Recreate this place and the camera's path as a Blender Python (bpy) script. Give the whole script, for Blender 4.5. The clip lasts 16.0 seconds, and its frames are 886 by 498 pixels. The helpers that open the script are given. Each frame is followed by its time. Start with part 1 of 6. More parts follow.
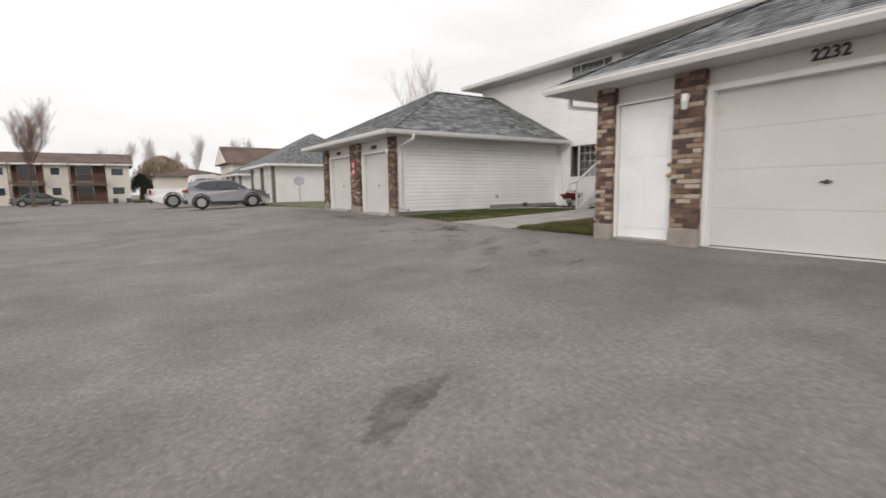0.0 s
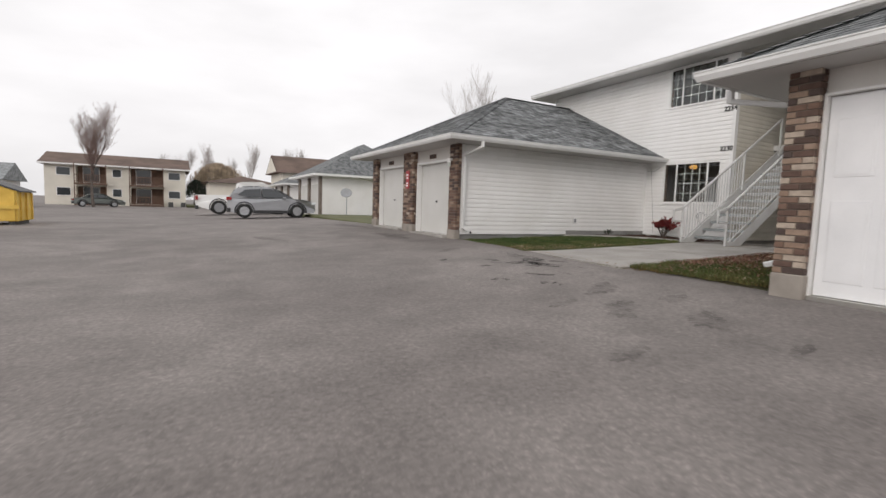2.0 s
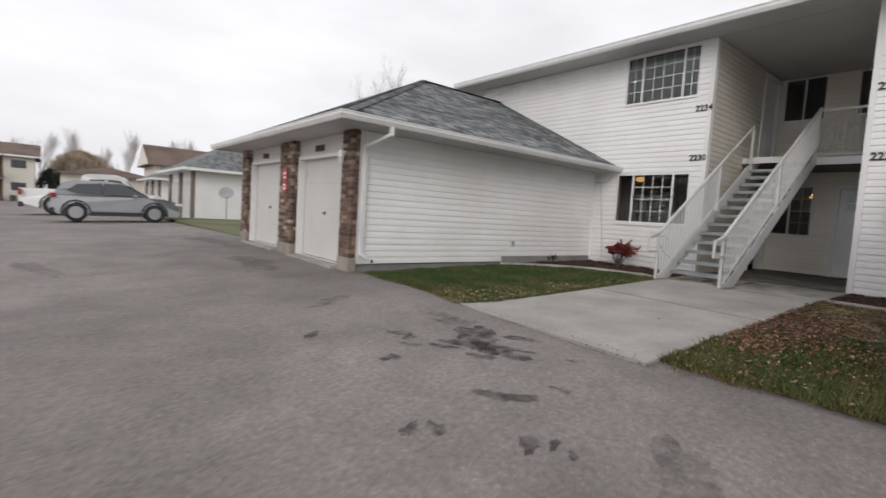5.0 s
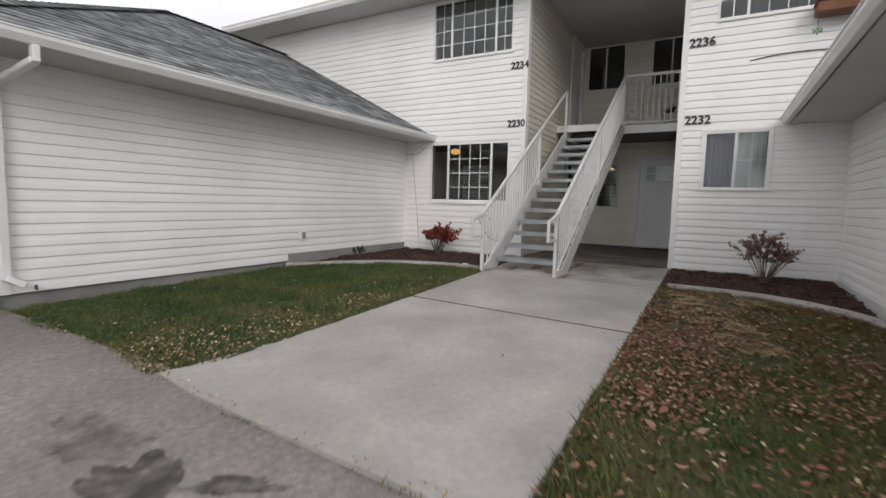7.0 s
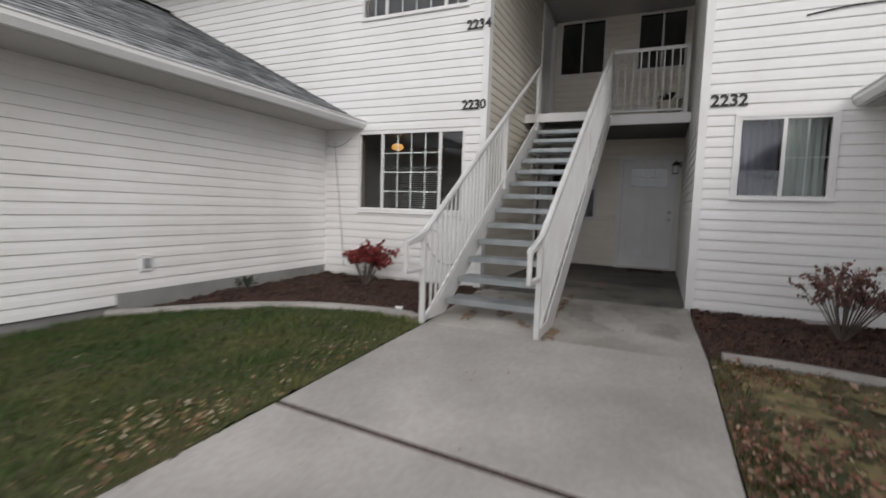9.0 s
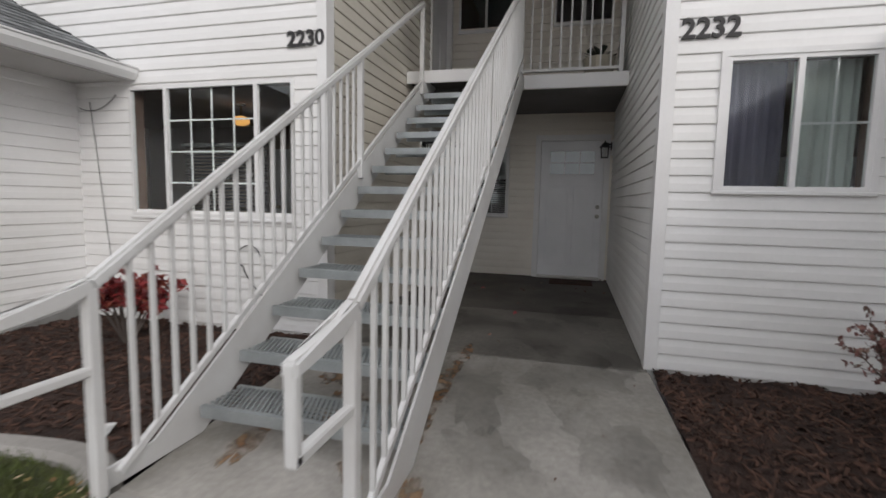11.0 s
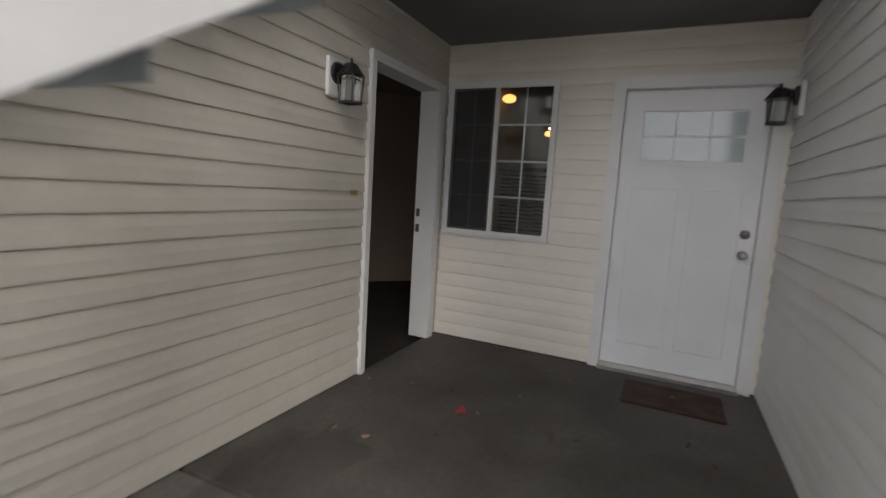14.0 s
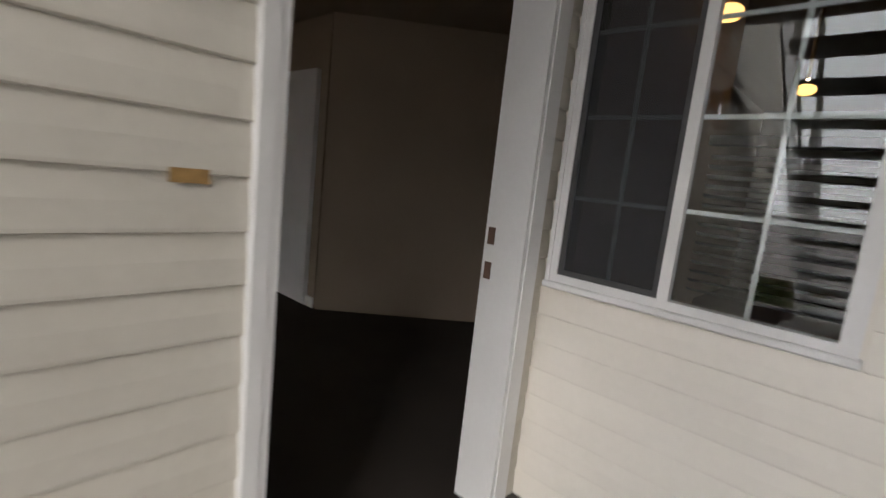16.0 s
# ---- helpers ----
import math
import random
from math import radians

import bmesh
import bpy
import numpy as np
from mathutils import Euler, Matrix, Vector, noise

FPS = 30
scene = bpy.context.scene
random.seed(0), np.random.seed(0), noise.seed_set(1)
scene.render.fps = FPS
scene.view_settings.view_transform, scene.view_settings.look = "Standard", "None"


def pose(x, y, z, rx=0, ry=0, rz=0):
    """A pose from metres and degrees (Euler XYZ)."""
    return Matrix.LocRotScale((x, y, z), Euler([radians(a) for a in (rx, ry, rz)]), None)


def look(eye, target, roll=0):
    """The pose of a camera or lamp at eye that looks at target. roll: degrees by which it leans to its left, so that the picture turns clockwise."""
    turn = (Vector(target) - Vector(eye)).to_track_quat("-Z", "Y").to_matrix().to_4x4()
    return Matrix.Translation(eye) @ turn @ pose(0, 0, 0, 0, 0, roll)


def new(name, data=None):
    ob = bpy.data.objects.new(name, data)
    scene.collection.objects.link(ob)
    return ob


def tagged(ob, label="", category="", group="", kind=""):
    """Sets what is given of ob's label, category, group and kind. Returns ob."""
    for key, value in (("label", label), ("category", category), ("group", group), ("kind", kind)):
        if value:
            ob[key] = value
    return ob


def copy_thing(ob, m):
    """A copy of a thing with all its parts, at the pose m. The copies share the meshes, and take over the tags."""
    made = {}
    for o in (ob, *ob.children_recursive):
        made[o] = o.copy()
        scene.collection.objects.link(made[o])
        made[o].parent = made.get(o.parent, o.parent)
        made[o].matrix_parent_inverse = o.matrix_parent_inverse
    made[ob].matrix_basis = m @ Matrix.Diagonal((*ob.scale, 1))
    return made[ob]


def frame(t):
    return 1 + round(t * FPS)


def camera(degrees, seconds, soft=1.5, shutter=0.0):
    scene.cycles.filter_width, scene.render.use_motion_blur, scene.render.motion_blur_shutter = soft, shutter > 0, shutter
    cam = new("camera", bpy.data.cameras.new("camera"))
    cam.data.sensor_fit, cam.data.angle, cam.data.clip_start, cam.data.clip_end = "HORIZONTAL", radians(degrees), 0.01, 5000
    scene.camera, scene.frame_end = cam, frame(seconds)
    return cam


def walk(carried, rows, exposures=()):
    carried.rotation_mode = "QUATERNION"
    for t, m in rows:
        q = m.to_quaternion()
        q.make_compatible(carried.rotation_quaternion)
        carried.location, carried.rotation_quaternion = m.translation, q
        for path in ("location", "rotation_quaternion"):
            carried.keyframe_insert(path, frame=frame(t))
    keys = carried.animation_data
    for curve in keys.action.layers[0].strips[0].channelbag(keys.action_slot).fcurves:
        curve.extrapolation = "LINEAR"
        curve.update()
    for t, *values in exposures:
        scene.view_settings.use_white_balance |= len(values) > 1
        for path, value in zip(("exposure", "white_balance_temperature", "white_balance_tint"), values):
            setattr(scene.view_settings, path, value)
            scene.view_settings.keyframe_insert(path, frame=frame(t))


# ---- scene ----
cam = camera(85.7, 16.0, shutter=0.5)
PATH = [
    (0, (1.637, 1.724, 0.622), (2.747, 3.37, 0.375), -0.8),
    (0.5, (1.86, 2.258, 0.641), (2.86, 3.966, 0.351), 0.1),
    (1, (1.933, 2.772, 0.654), (2.942, 4.486, 0.446), 4.8),
    (1.5, (2.205, 3.38, 0.647), (3.283, 5.052, 0.441), 2.7),
    (2, (2.44, 4.003, 0.626), (3.402, 5.747, 0.452), 1.9),
    (2.5, (2.662, 4.606, 0.648), (3.759, 6.263, 0.422), 0.4),
    (3, (2.971, 5.322, 0.695), (3.965, 7.047, 0.506), 1.9),
    (5.5, (4.965, 7.334, 0.882), (6.394, 8.724, 0.724), 2.9),
    (6, (5.498, 7.674, 0.816), (7.055, 8.911, 0.606), 1.9),
    (6.5, (6.048, 7.909, 0.894), (7.573, 9.193, 0.736), 1.2),
    (7, (6.563, 8.219, 0.928), (8.294, 9.202, 0.736), 1.4),
    (7.5, (7.059, 8.547, 0.967), (8.666, 9.712, 0.726), 0.8),
    (8, (7.697, 8.751, 0.938), (9.417, 9.743, 0.699), -0.2),
    (8.5, (8.234, 8.957, 0.969), (9.993, 9.879, 0.731), -2.8),
    (9, (8.825, 9.126, 1.017), (10.641, 9.947, 0.848), 1.9),
    (9.1, (8.973, 9.159, 1.032), (10.822, 9.907, 0.88), 0.9),
    (11.5, (11.802, 9.344, 1.128), (13.725, 9.853, 0.921), 1.3),
    (12, (12.383, 9.339, 1.127), (14.254, 10.003, 0.878), 0.7),
    (12.5, (12.986, 9.363, 1.176), (14.893, 9.936, 0.988), 2.6),
    (13, (13.669, 9.268, 1.187), (15.511, 10.021, 0.992), 1.0),
    (13.5, (14.291, 9.327, 1.243), (16.103, 10.15, 1.043), 6.1),
    (14, (14.918, 9.465, 1.25), (16.718, 10.303, 1.009), 3.5),
    (14.5, (15.491, 9.591, 1.214), (17.142, 10.702, 1.009), 4.9),
    (15, (16.059, 9.743, 1.232), (17.747, 10.809, 1.115), 3.4),
    (15.5, (16.57, 9.996, 1.256), (18.028, 11.339, 0.987), 4.7),
    (16, (17.05, 10.292, 1.257), (18.495, 11.641, 0.957), 6.2),
]
walk(cam, [(t, look(eye, target, roll)) for t, eye, target, roll in PATH], exposures=[(0, 0.14, 6850, 12), (3, 0.01, 6700, 12), (5.5, 0.05, 6600, 12), (7, 0.16, 6600, 12), (9, 0.16, 6550, 12), (11.5, 0.25, 6500, 12), (12.5, 0.42, 6450, 12), (13.5, 1.1, 6500, 12), (14.5, 1.76, 6620, 12), (16, 2.3, 6650, 12)])

# ---- world, sun, light ----
world = bpy.data.worlds.new("overcast")
scene.world = world
world.use_nodes = True
wn, wl = world.node_tree.nodes, world.node_tree.links
wn.clear()
w_out = wn.new("ShaderNodeOutputWorld")
w_bg = wn.new("ShaderNodeBackground")
w_sky = wn.new("ShaderNodeTexSky")
w_sky.sky_type, w_sky.sun_disc = "NISHITA", False
w_sky.sun_elevation, w_sky.sun_rotation = radians(26), radians(233)
w_sat = wn.new("ShaderNodeHueSaturation")
w_sat.inputs["Saturation"].default_value = 0.12
w_co = wn.new("ShaderNodeTexCoord")
w_cl = wn.new("ShaderNodeTexNoise")
w_cl.inputs["Scale"].default_value, w_cl.inputs["Detail"].default_value = 2.2, 5
w_map = wn.new("ShaderNodeMapping")
w_map.inputs["Scale"].default_value = (1, 1, 3.2)
w_ramp = wn.new("ShaderNodeMapRange")
w_ramp.inputs["From Min"].default_value, w_ramp.inputs["From Max"].default_value = 0.3, 0.72
w_ramp.inputs["To Min"].default_value, w_ramp.inputs["To Max"].default_value = 0.84, 1.08
w_sep = wn.new("ShaderNodeSeparateXYZ")
w_up = wn.new("ShaderNodeMapRange")
w_up.inputs["From Min"].default_value, w_up.inputs["From Max"].default_value = 0.05, 0.8
w_up.inputs["To Min"].default_value, w_up.inputs["To Max"].default_value = 0.88, 1.08
w_lum = wn.new("ShaderNodeMath")
w_lum.operation = "MULTIPLY"
w_mix = wn.new("ShaderNodeMix")
w_mix.data_type = "RGBA"
w_mix.inputs["Factor"].default_value = 0.88
w_mix.inputs["B"].default_value = (8.6, 8.75, 9.1, 1)
w_mul = wn.new("ShaderNodeMix")
w_mul.data_type, w_mul.blend_type = "RGBA", "MULTIPLY"
w_mul.inputs["Factor"].default_value = 1.0
SKY = 0.125
w_bg.inputs["Strength"].default_value = SKY
wl.new(w_co.outputs["Generated"], w_map.inputs["Vector"])
wl.new(w_map.outputs["Vector"], w_cl.inputs["Vector"])
wl.new(w_cl.outputs["Fac"], w_ramp.inputs["Value"])
wl.new(w_sky.outputs["Color"], w_sat.inputs["Color"])
wl.new(w_sat.outputs["Color"], w_mix.inputs["A"])
wl.new(w_mix.outputs["Result"], w_mul.inputs["A"])
wl.new(w_co.outputs["Generated"], w_sep.inputs["Vector"])
wl.new(w_sep.outputs["Z"], w_up.inputs["Value"])
wl.new(w_ramp.outputs["Result"], w_lum.inputs[0])
wl.new(w_up.outputs["Result"], w_lum.inputs[1])
wl.new(w_lum.outputs[0], w_mul.inputs["B"])
wl.new(w_mul.outputs["Result"], w_bg.inputs["Color"])
wl.new(w_bg.outputs["Background"], w_out.inputs["Surface"])

sun_data = bpy.data.lights.new("sun", "SUN")
sun_data.energy, sun_data.angle, sun_data.color = 0.85, radians(25), (1.0, 0.965, 0.92)
sun = new("sun", sun_data)
sun.matrix_basis = look((-34, -24, 26), (8, 8, 0))


# ---- materials ----
def mat(name, col, rough=0.6, var=0.10, scale=3.0, fine=90.0, bump=0.15, depth=0.004, metal=0.0, rnd=0.0, island=0.0, tint=None, stain=0.0, emit=0.0, spec=0.5):
    """Surface with coarse and fine variation in world metres; rnd: spread piece by piece; tint: second colour in blotches."""
    m = bpy.data.materials.new(name)
    m.use_nodes = True
    n, l = m.node_tree.nodes, m.node_tree.links
    b = n["Principled BSDF"]
    b.inputs["Roughness"].default_value, b.inputs["Metallic"].default_value = rough, metal
    b.inputs["Specular IOR Level"].default_value = spec
    geo = n.new("ShaderNodeNewGeometry")
    big, small = n.new("ShaderNodeTexNoise"), n.new("ShaderNodeTexNoise")
    big.inputs["Scale"].default_value, big.inputs["Detail"].default_value = scale, 5
    small.inputs["Scale"].default_value, small.inputs["Detail"].default_value = fine, 3
    l.new(geo.outputs["Position"], big.inputs["Vector"])
    l.new(geo.outputs["Position"], small.inputs["Vector"])
    base = n.new("ShaderNodeMix")
    base.data_type = "RGBA"
    base.inputs["A"].default_value = (*col, 1)
    base.inputs["B"].default_value = (*(tint or [c * (1 - var * 2.2) for c in col]), 1)
    rmp = n.new("ShaderNodeMapRange")
    rmp.inputs["From Min"].default_value, rmp.inputs["From Max"].default_value = 0.38, 0.68
    l.new(big.outputs["Fac"], rmp.inputs["Value"])
    if stain:
        # vertical streaks of dirt
        mp = n.new("ShaderNodeMapping")
        mp.inputs["Scale"].default_value = (7, 7, 0.7)
        st = n.new("ShaderNodeTexNoise")
        st.inputs["Scale"].default_value, st.inputs["Detail"].default_value = 1.0, 6
        l.new(geo.outputs["Position"], mp.inputs["Vector"])
        l.new(mp.outputs["Vector"], st.inputs["Vector"])
        mx = n.new("ShaderNodeMath")
        mx.operation = "MULTIPLY_ADD"
        mx.inputs[1].default_value = stain
        l.new(st.outputs["Fac"], mx.inputs[0])
        l.new(rmp.outputs["Result"], mx.inputs[2])
        l.new(mx.outputs[0], base.inputs["Factor"])
    else:
        l.new(rmp.outputs["Result"], base.inputs["Factor"])
    val = n.new("ShaderNodeMath")
    val.operation = "MULTIPLY_ADD"
    val.inputs[1].default_value, val.inputs[2].default_value = var * 2, 1 - var
    l.new(small.outputs["Fac"], val.inputs[0])
    hsv = n.new("ShaderNodeHueSaturation")
    l.new(base.outputs["Result"], hsv.inputs["Color"])
    last = val.outputs[0]
    if rnd or island:
        src = n.new("ShaderNodeObjectInfo").outputs["Random"] if rnd else geo.outputs["Random Per Island"]
        amt = rnd or island
        r = n.new("ShaderNodeMath")
        r.operation = "MULTIPLY_ADD"
        r.inputs[1].default_value, r.inputs[2].default_value = amt * 2, 1 - amt
        l.new(src, r.inputs[0])
        q = n.new("ShaderNodeMath")
        q.operation = "MULTIPLY"
        l.new(last, q.inputs[0])
        l.new(r.outputs[0], q.inputs[1])
        last = q.outputs[0]
    l.new(last, hsv.inputs["Value"])
    l.new(hsv.outputs["Color"], b.inputs["Base Color"])
    if bump:
        bp = n.new("ShaderNodeBump")
        bp.inputs["Strength"].default_value, bp.inputs["Distance"].default_value = bump, depth
        l.new(small.outputs["Fac"], bp.inputs["Height"])
        l.new(bp.outputs["Normal"], b.inputs["Normal"])
    if emit:
        b.inputs["Emission Color"].default_value = (*col, 1)
        b.inputs["Emission Strength"].default_value = emit
    return m


def palette_mat(name, stops, rough=0.85, by_object=True, fine=60.0):
    """Pieces that each take one of several colours."""
    m = mat(name, stops[0], rough=rough, var=0.16, scale=14, fine=fine, bump=0.5, depth=0.006)
    n, l = m.node_tree.nodes, m.node_tree.links
    ramp = n.new("ShaderNodeValToRGB")
    ramp.color_ramp.interpolation = "CONSTANT"
    while len(ramp.color_ramp.elements) < len(stops):
        ramp.color_ramp.elements.new(0.5)
    for i, c in enumerate(stops):
        ramp.color_ramp.elements[i].position = i / len(stops)
        ramp.color_ramp.elements[i].color = (*c, 1)
    src = n.new("ShaderNodeObjectInfo").outputs["Random"] if by_object else n["Geometry"].outputs["Random Per Island"]
    l.new(src, ramp.inputs["Fac"])
    mix = [x for x in n if x.bl_idname == "ShaderNodeMix"][0]
    l.new(ramp.outputs["Color"], mix.inputs["A"])
    dark = n.new("ShaderNodeHueSaturation")
    dark.inputs["Value"].default_value = 0.78
    l.new(ramp.outputs["Color"], dark.inputs["Color"])
    l.new(dark.outputs["Color"], mix.inputs["B"])
    return m


def glass_mat(name, tint=(0.9, 0.95, 0.95), rough=0.0):
    m = bpy.data.materials.new(name)
    m.use_nodes = True
    b = m.node_tree.nodes["Principled BSDF"]
    b.inputs["Base Color"].default_value = (*tint, 1)
    b.inputs["Roughness"].default_value = rough
    b.inputs["Transmission Weight"].default_value = 1.0
    b.inputs["IOR"].default_value = 1.5
    return m


M_ASPHALT = mat("asphalt", (0.195, 0.175, 0.164), 0.9, 0.16, 0.35, 210, 0.4, 0.005, tint=(0.145, 0.128, 0.120))
M_SIDING = mat("white_vinyl_siding", (0.86, 0.855, 0.845), 0.5, 0.03, 0.8, 40, 0.05, 0.002, rnd=0.015, tint=(0.77, 0.76, 0.74), stain=0.25)
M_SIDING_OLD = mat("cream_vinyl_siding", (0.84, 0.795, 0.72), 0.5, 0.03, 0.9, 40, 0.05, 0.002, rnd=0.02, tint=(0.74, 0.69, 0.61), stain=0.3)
# Darker copy of the cream vinyl: stair shade in its colour, plus dirt streaks
M_SIDING_SHADED = mat("shaded_cream_siding", (0.67, 0.635, 0.56), 0.55, 0.05, 0.8, 40, 0.06, 0.002, rnd=0.025, tint=(0.56, 0.525, 0.455), stain=0.4)
M_TRIM = mat("white_trim_paint", (0.80, 0.795, 0.785), 0.42, 0.03, 2.0, 60, 0.06, 0.002, tint=(0.74, 0.73, 0.715))
M_DOOR = mat("white_door_paint", (0.85, 0.85, 0.86), 0.4, 0.02, 1.4, 50, 0.05, 0.002, tint=(0.75, 0.755, 0.765))
M_GDOOR = mat("off_white_garage_door_paint", (0.61, 0.605, 0.585), 0.5, 0.03, 0.9, 60, 0.08, 0.002, tint=(0.565, 0.56, 0.535))
M_FRONT = mat("off_white_wall_paint", (0.68, 0.655, 0.62), 0.55, 0.04, 1.0, 60, 0.08, 0.002, tint=(0.60, 0.575, 0.54))
M_SOFFIT = mat("soffit_vinyl", (0.54, 0.53, 0.515), 0.6, 0.04, 1.2, 50, 0.05, 0.002)
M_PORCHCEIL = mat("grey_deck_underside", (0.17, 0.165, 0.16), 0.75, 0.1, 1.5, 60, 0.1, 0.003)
M_GUTTER = mat("white_aluminium_gutter", (0.78, 0.78, 0.77), 0.35, 0.03, 2.0, 40, 0.03, 0.001, tint=(0.70, 0.70, 0.69), stain=0.2)
M_SHINGLE = mat("grey_asphalt_shingle", (0.215, 0.225, 0.228), 0.95, 0.3, 4.5, 160, 0.7, 0.006, island=0.5, tint=(0.085, 0.09, 0.093))
M_SHINGLE_OB = mat("grey_asphalt_shingle_tab", (0.215, 0.225, 0.228), 0.95, 0.3, 4.5, 160, 0.7, 0.006, rnd=0.5, tint=(0.085, 0.09, 0.093))
M_BROWNROOF = mat("brown_asphalt_shingle", (0.15, 0.105, 0.085), 0.95, 0.2, 0.6, 30, 0.5, 0.01)
M_BRICK = palette_mat("mixed_brown_brick", [(0.095, 0.06, 0.047), (0.18, 0.11, 0.08), (0.31, 0.22, 0.165), (0.125, 0.075, 0.058), (0.45, 0.37, 0.30), (0.21, 0.135, 0.10), (0.15, 0.09, 0.068), (0.27, 0.185, 0.135), (0.085, 0.058, 0.05)])
M_MORTAR = mat("brown_mortar", (0.20, 0.165, 0.14), 0.95, 0.15, 6, 120, 0.6)
M_CONC = mat("walk_concrete", (0.335, 0.318, 0.296), 0.85, 0.06, 0.8, 140, 0.3, 0.003, tint=(0.30, 0.283, 0.26))
# Dirty concrete, darkened further to carry the porch's shade in its colour
M_CONC_DARK = mat("shaded_dirty_concrete", (0.11, 0.10, 0.088), 0.7, 0.14, 1.3, 110, 0.3, 0.003, tint=(0.055, 0.049, 0.042))
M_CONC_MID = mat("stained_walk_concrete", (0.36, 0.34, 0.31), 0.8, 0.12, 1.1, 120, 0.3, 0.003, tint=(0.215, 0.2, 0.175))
# Lighter step of that painted shade, for the worn front of the porch
M_CONC_PORCH = mat("worn_shaded_porch_concrete", (0.18, 0.167, 0.148), 0.75, 0.14, 1.2, 110, 0.3, 0.003, tint=(0.10, 0.092, 0.08))
M_BARESOIL = mat("bare_tan_earth", (0.235, 0.185, 0.095), 0.95, 0.2, 5, 90, 0.6, 0.008, tint=(0.15, 0.135, 0.055))
M_FOUND = mat("foundation_concrete", (0.27, 0.265, 0.255), 0.9, 0.12, 2.5, 90, 0.4, 0.004)
M_PLINTH = mat("plinth_concrete", (0.33, 0.295, 0.26), 0.9, 0.12, 3.0, 90, 0.5, 0.005)
M_SOIL = mat("lawn_soil", (0.085, 0.068, 0.035), 0.95, 0.25, 2.2, 60, 0.8, 0.02, tint=(0.045, 0.055, 0.02))
M_GRASS = mat("grass_blades", (0.042, 0.078, 0.020), 0.7, 0.2, 1.4, 30, 0, island=0.55, tint=(0.115, 0.122, 0.042), spec=0.25)
M_DRYGRASS = mat("dry_grass_blades", (0.150, 0.098, 0.040), 0.8, 0.15, 1.6, 30, 0, island=0.5, tint=(0.085, 0.085, 0.03), spec=0.2)
M_MULCH = mat("dark_bark_mulch", (0.052, 0.028, 0.02), 0.95, 0.3, 4, 70, 0.9, 0.03, tint=(0.03, 0.017, 0.013))
M_CHIP = mat("bark_chips", (0.075, 0.038, 0.026), 0.9, 0.2, 4, 50, 0, island=0.6)
M_LEAF = palette_mat("dead_leaves", [(0.20, 0.085, 0.05), (0.27, 0.145, 0.10), (0.14, 0.055, 0.033), (0.35, 0.23, 0.165), (0.24, 0.09, 0.068), (0.10, 0.055, 0.033)], 0.8, False)
M_TANLEAF = palette_mat("tan_leaves", [(0.32, 0.21, 0.10), (0.24, 0.13, 0.06), (0.46, 0.36, 0.23), (0.17, 0.085, 0.045), (0.27, 0.20, 0.08), (0.55, 0.46, 0.34), (0.22, 0.12, 0.07)], 0.8, False)
M_RED = palette_mat("red_bush_leaves", [(0.20, 0.018, 0.02), (0.28, 0.03, 0.03), (0.13, 0.015, 0.018), (0.22, 0.05, 0.03)], 0.6, False)
M_DULLRED = palette_mat("faded_bush_leaves", [(0.19, 0.085, 0.075), (0.25, 0.12, 0.10), (0.14, 0.07, 0.06), (0.20, 0.13, 0.10)], 0.7, False)
M_BARK = mat("grey_bark", (0.135, 0.11, 0.095), 0.95, 0.2, 4, 40, 0.5, 0.01)
# Twig colour paled to stand in for haze over the distance
M_HAZETWIG = mat("haze_paled_twigs", (0.40, 0.36, 0.34), 0.9, 0.15, 0.4, 10, 0)
M_TWIG = mat("reddish_twigs", (0.24, 0.165, 0.145), 0.9, 0.2, 4, 40, 0)
M_WILLOW = mat("tan_willow_twigs", (0.42, 0.33, 0.24), 0.9, 0.2, 0.5, 10, 0, island=0.4)
M_EVERGREEN = mat("dark_evergreen", (0.035, 0.045, 0.03), 0.9, 0.2, 0.6, 12, 0, island=0.5)
M_RAIL = mat("white_painted_steel", (0.64, 0.64, 0.63), 0.35, 0.03, 3, 60, 0.05, 0.001, tint=(0.57, 0.56, 0.545))
M_TREAD = mat("galvanised_tread_steel", (0.42, 0.45, 0.455), 0.36, 0.12, 5, 90, 0.1, 0.001, metal=0.6)
M_BLACK = mat("black_painted_metal", (0.018, 0.018, 0.02), 0.45, 0.1, 8, 80, 0.1)
M_NUMBER = mat("black_number_plastic", (0.02, 0.018, 0.018), 0.5, 0.05, 8, 80, 0)
M_BRASS = mat("brass", (0.70, 0.52, 0.28), 0.25, 0.05, 8, 80, 0, metal=1.0)
M_CHROME = mat("satin_nickel", (0.62, 0.60, 0.56), 0.28, 0.05, 8, 80, 0, metal=1.0)
M_RUBBER = mat("black_rubber", (0.025, 0.025, 0.025), 0.85, 0.1, 10, 90, 0.3)
M_RIM = mat("alloy_rim", (0.62, 0.63, 0.65), 0.3, 0.04, 10, 60, 0, metal=0.8)
M_SILVER = mat("silver_grey_car_paint", (0.34, 0.345, 0.36), 0.28, 0.03, 2, 200, 0, metal=0.5)
M_WHITECAR = mat("white_car_paint", (0.78, 0.78, 0.77), 0.28, 0.02, 2, 100, 0)
M_GREYCAR = mat("grey_green_car_paint", (0.16, 0.175, 0.165), 0.3, 0.03, 2, 100, 0, metal=0.4)
M_PLASTIC = mat("black_trim_plastic", (0.03, 0.03, 0.032), 0.6, 0.06, 6, 80, 0.1)
M_TAIL = mat("red_tail_lamp", (0.32, 0.02, 0.02), 0.2, 0.04, 8, 60, 0)
M_HEADL = mat("clear_headlamp", (0.65, 0.67, 0.68), 0.15, 0.04, 8, 60, 0)
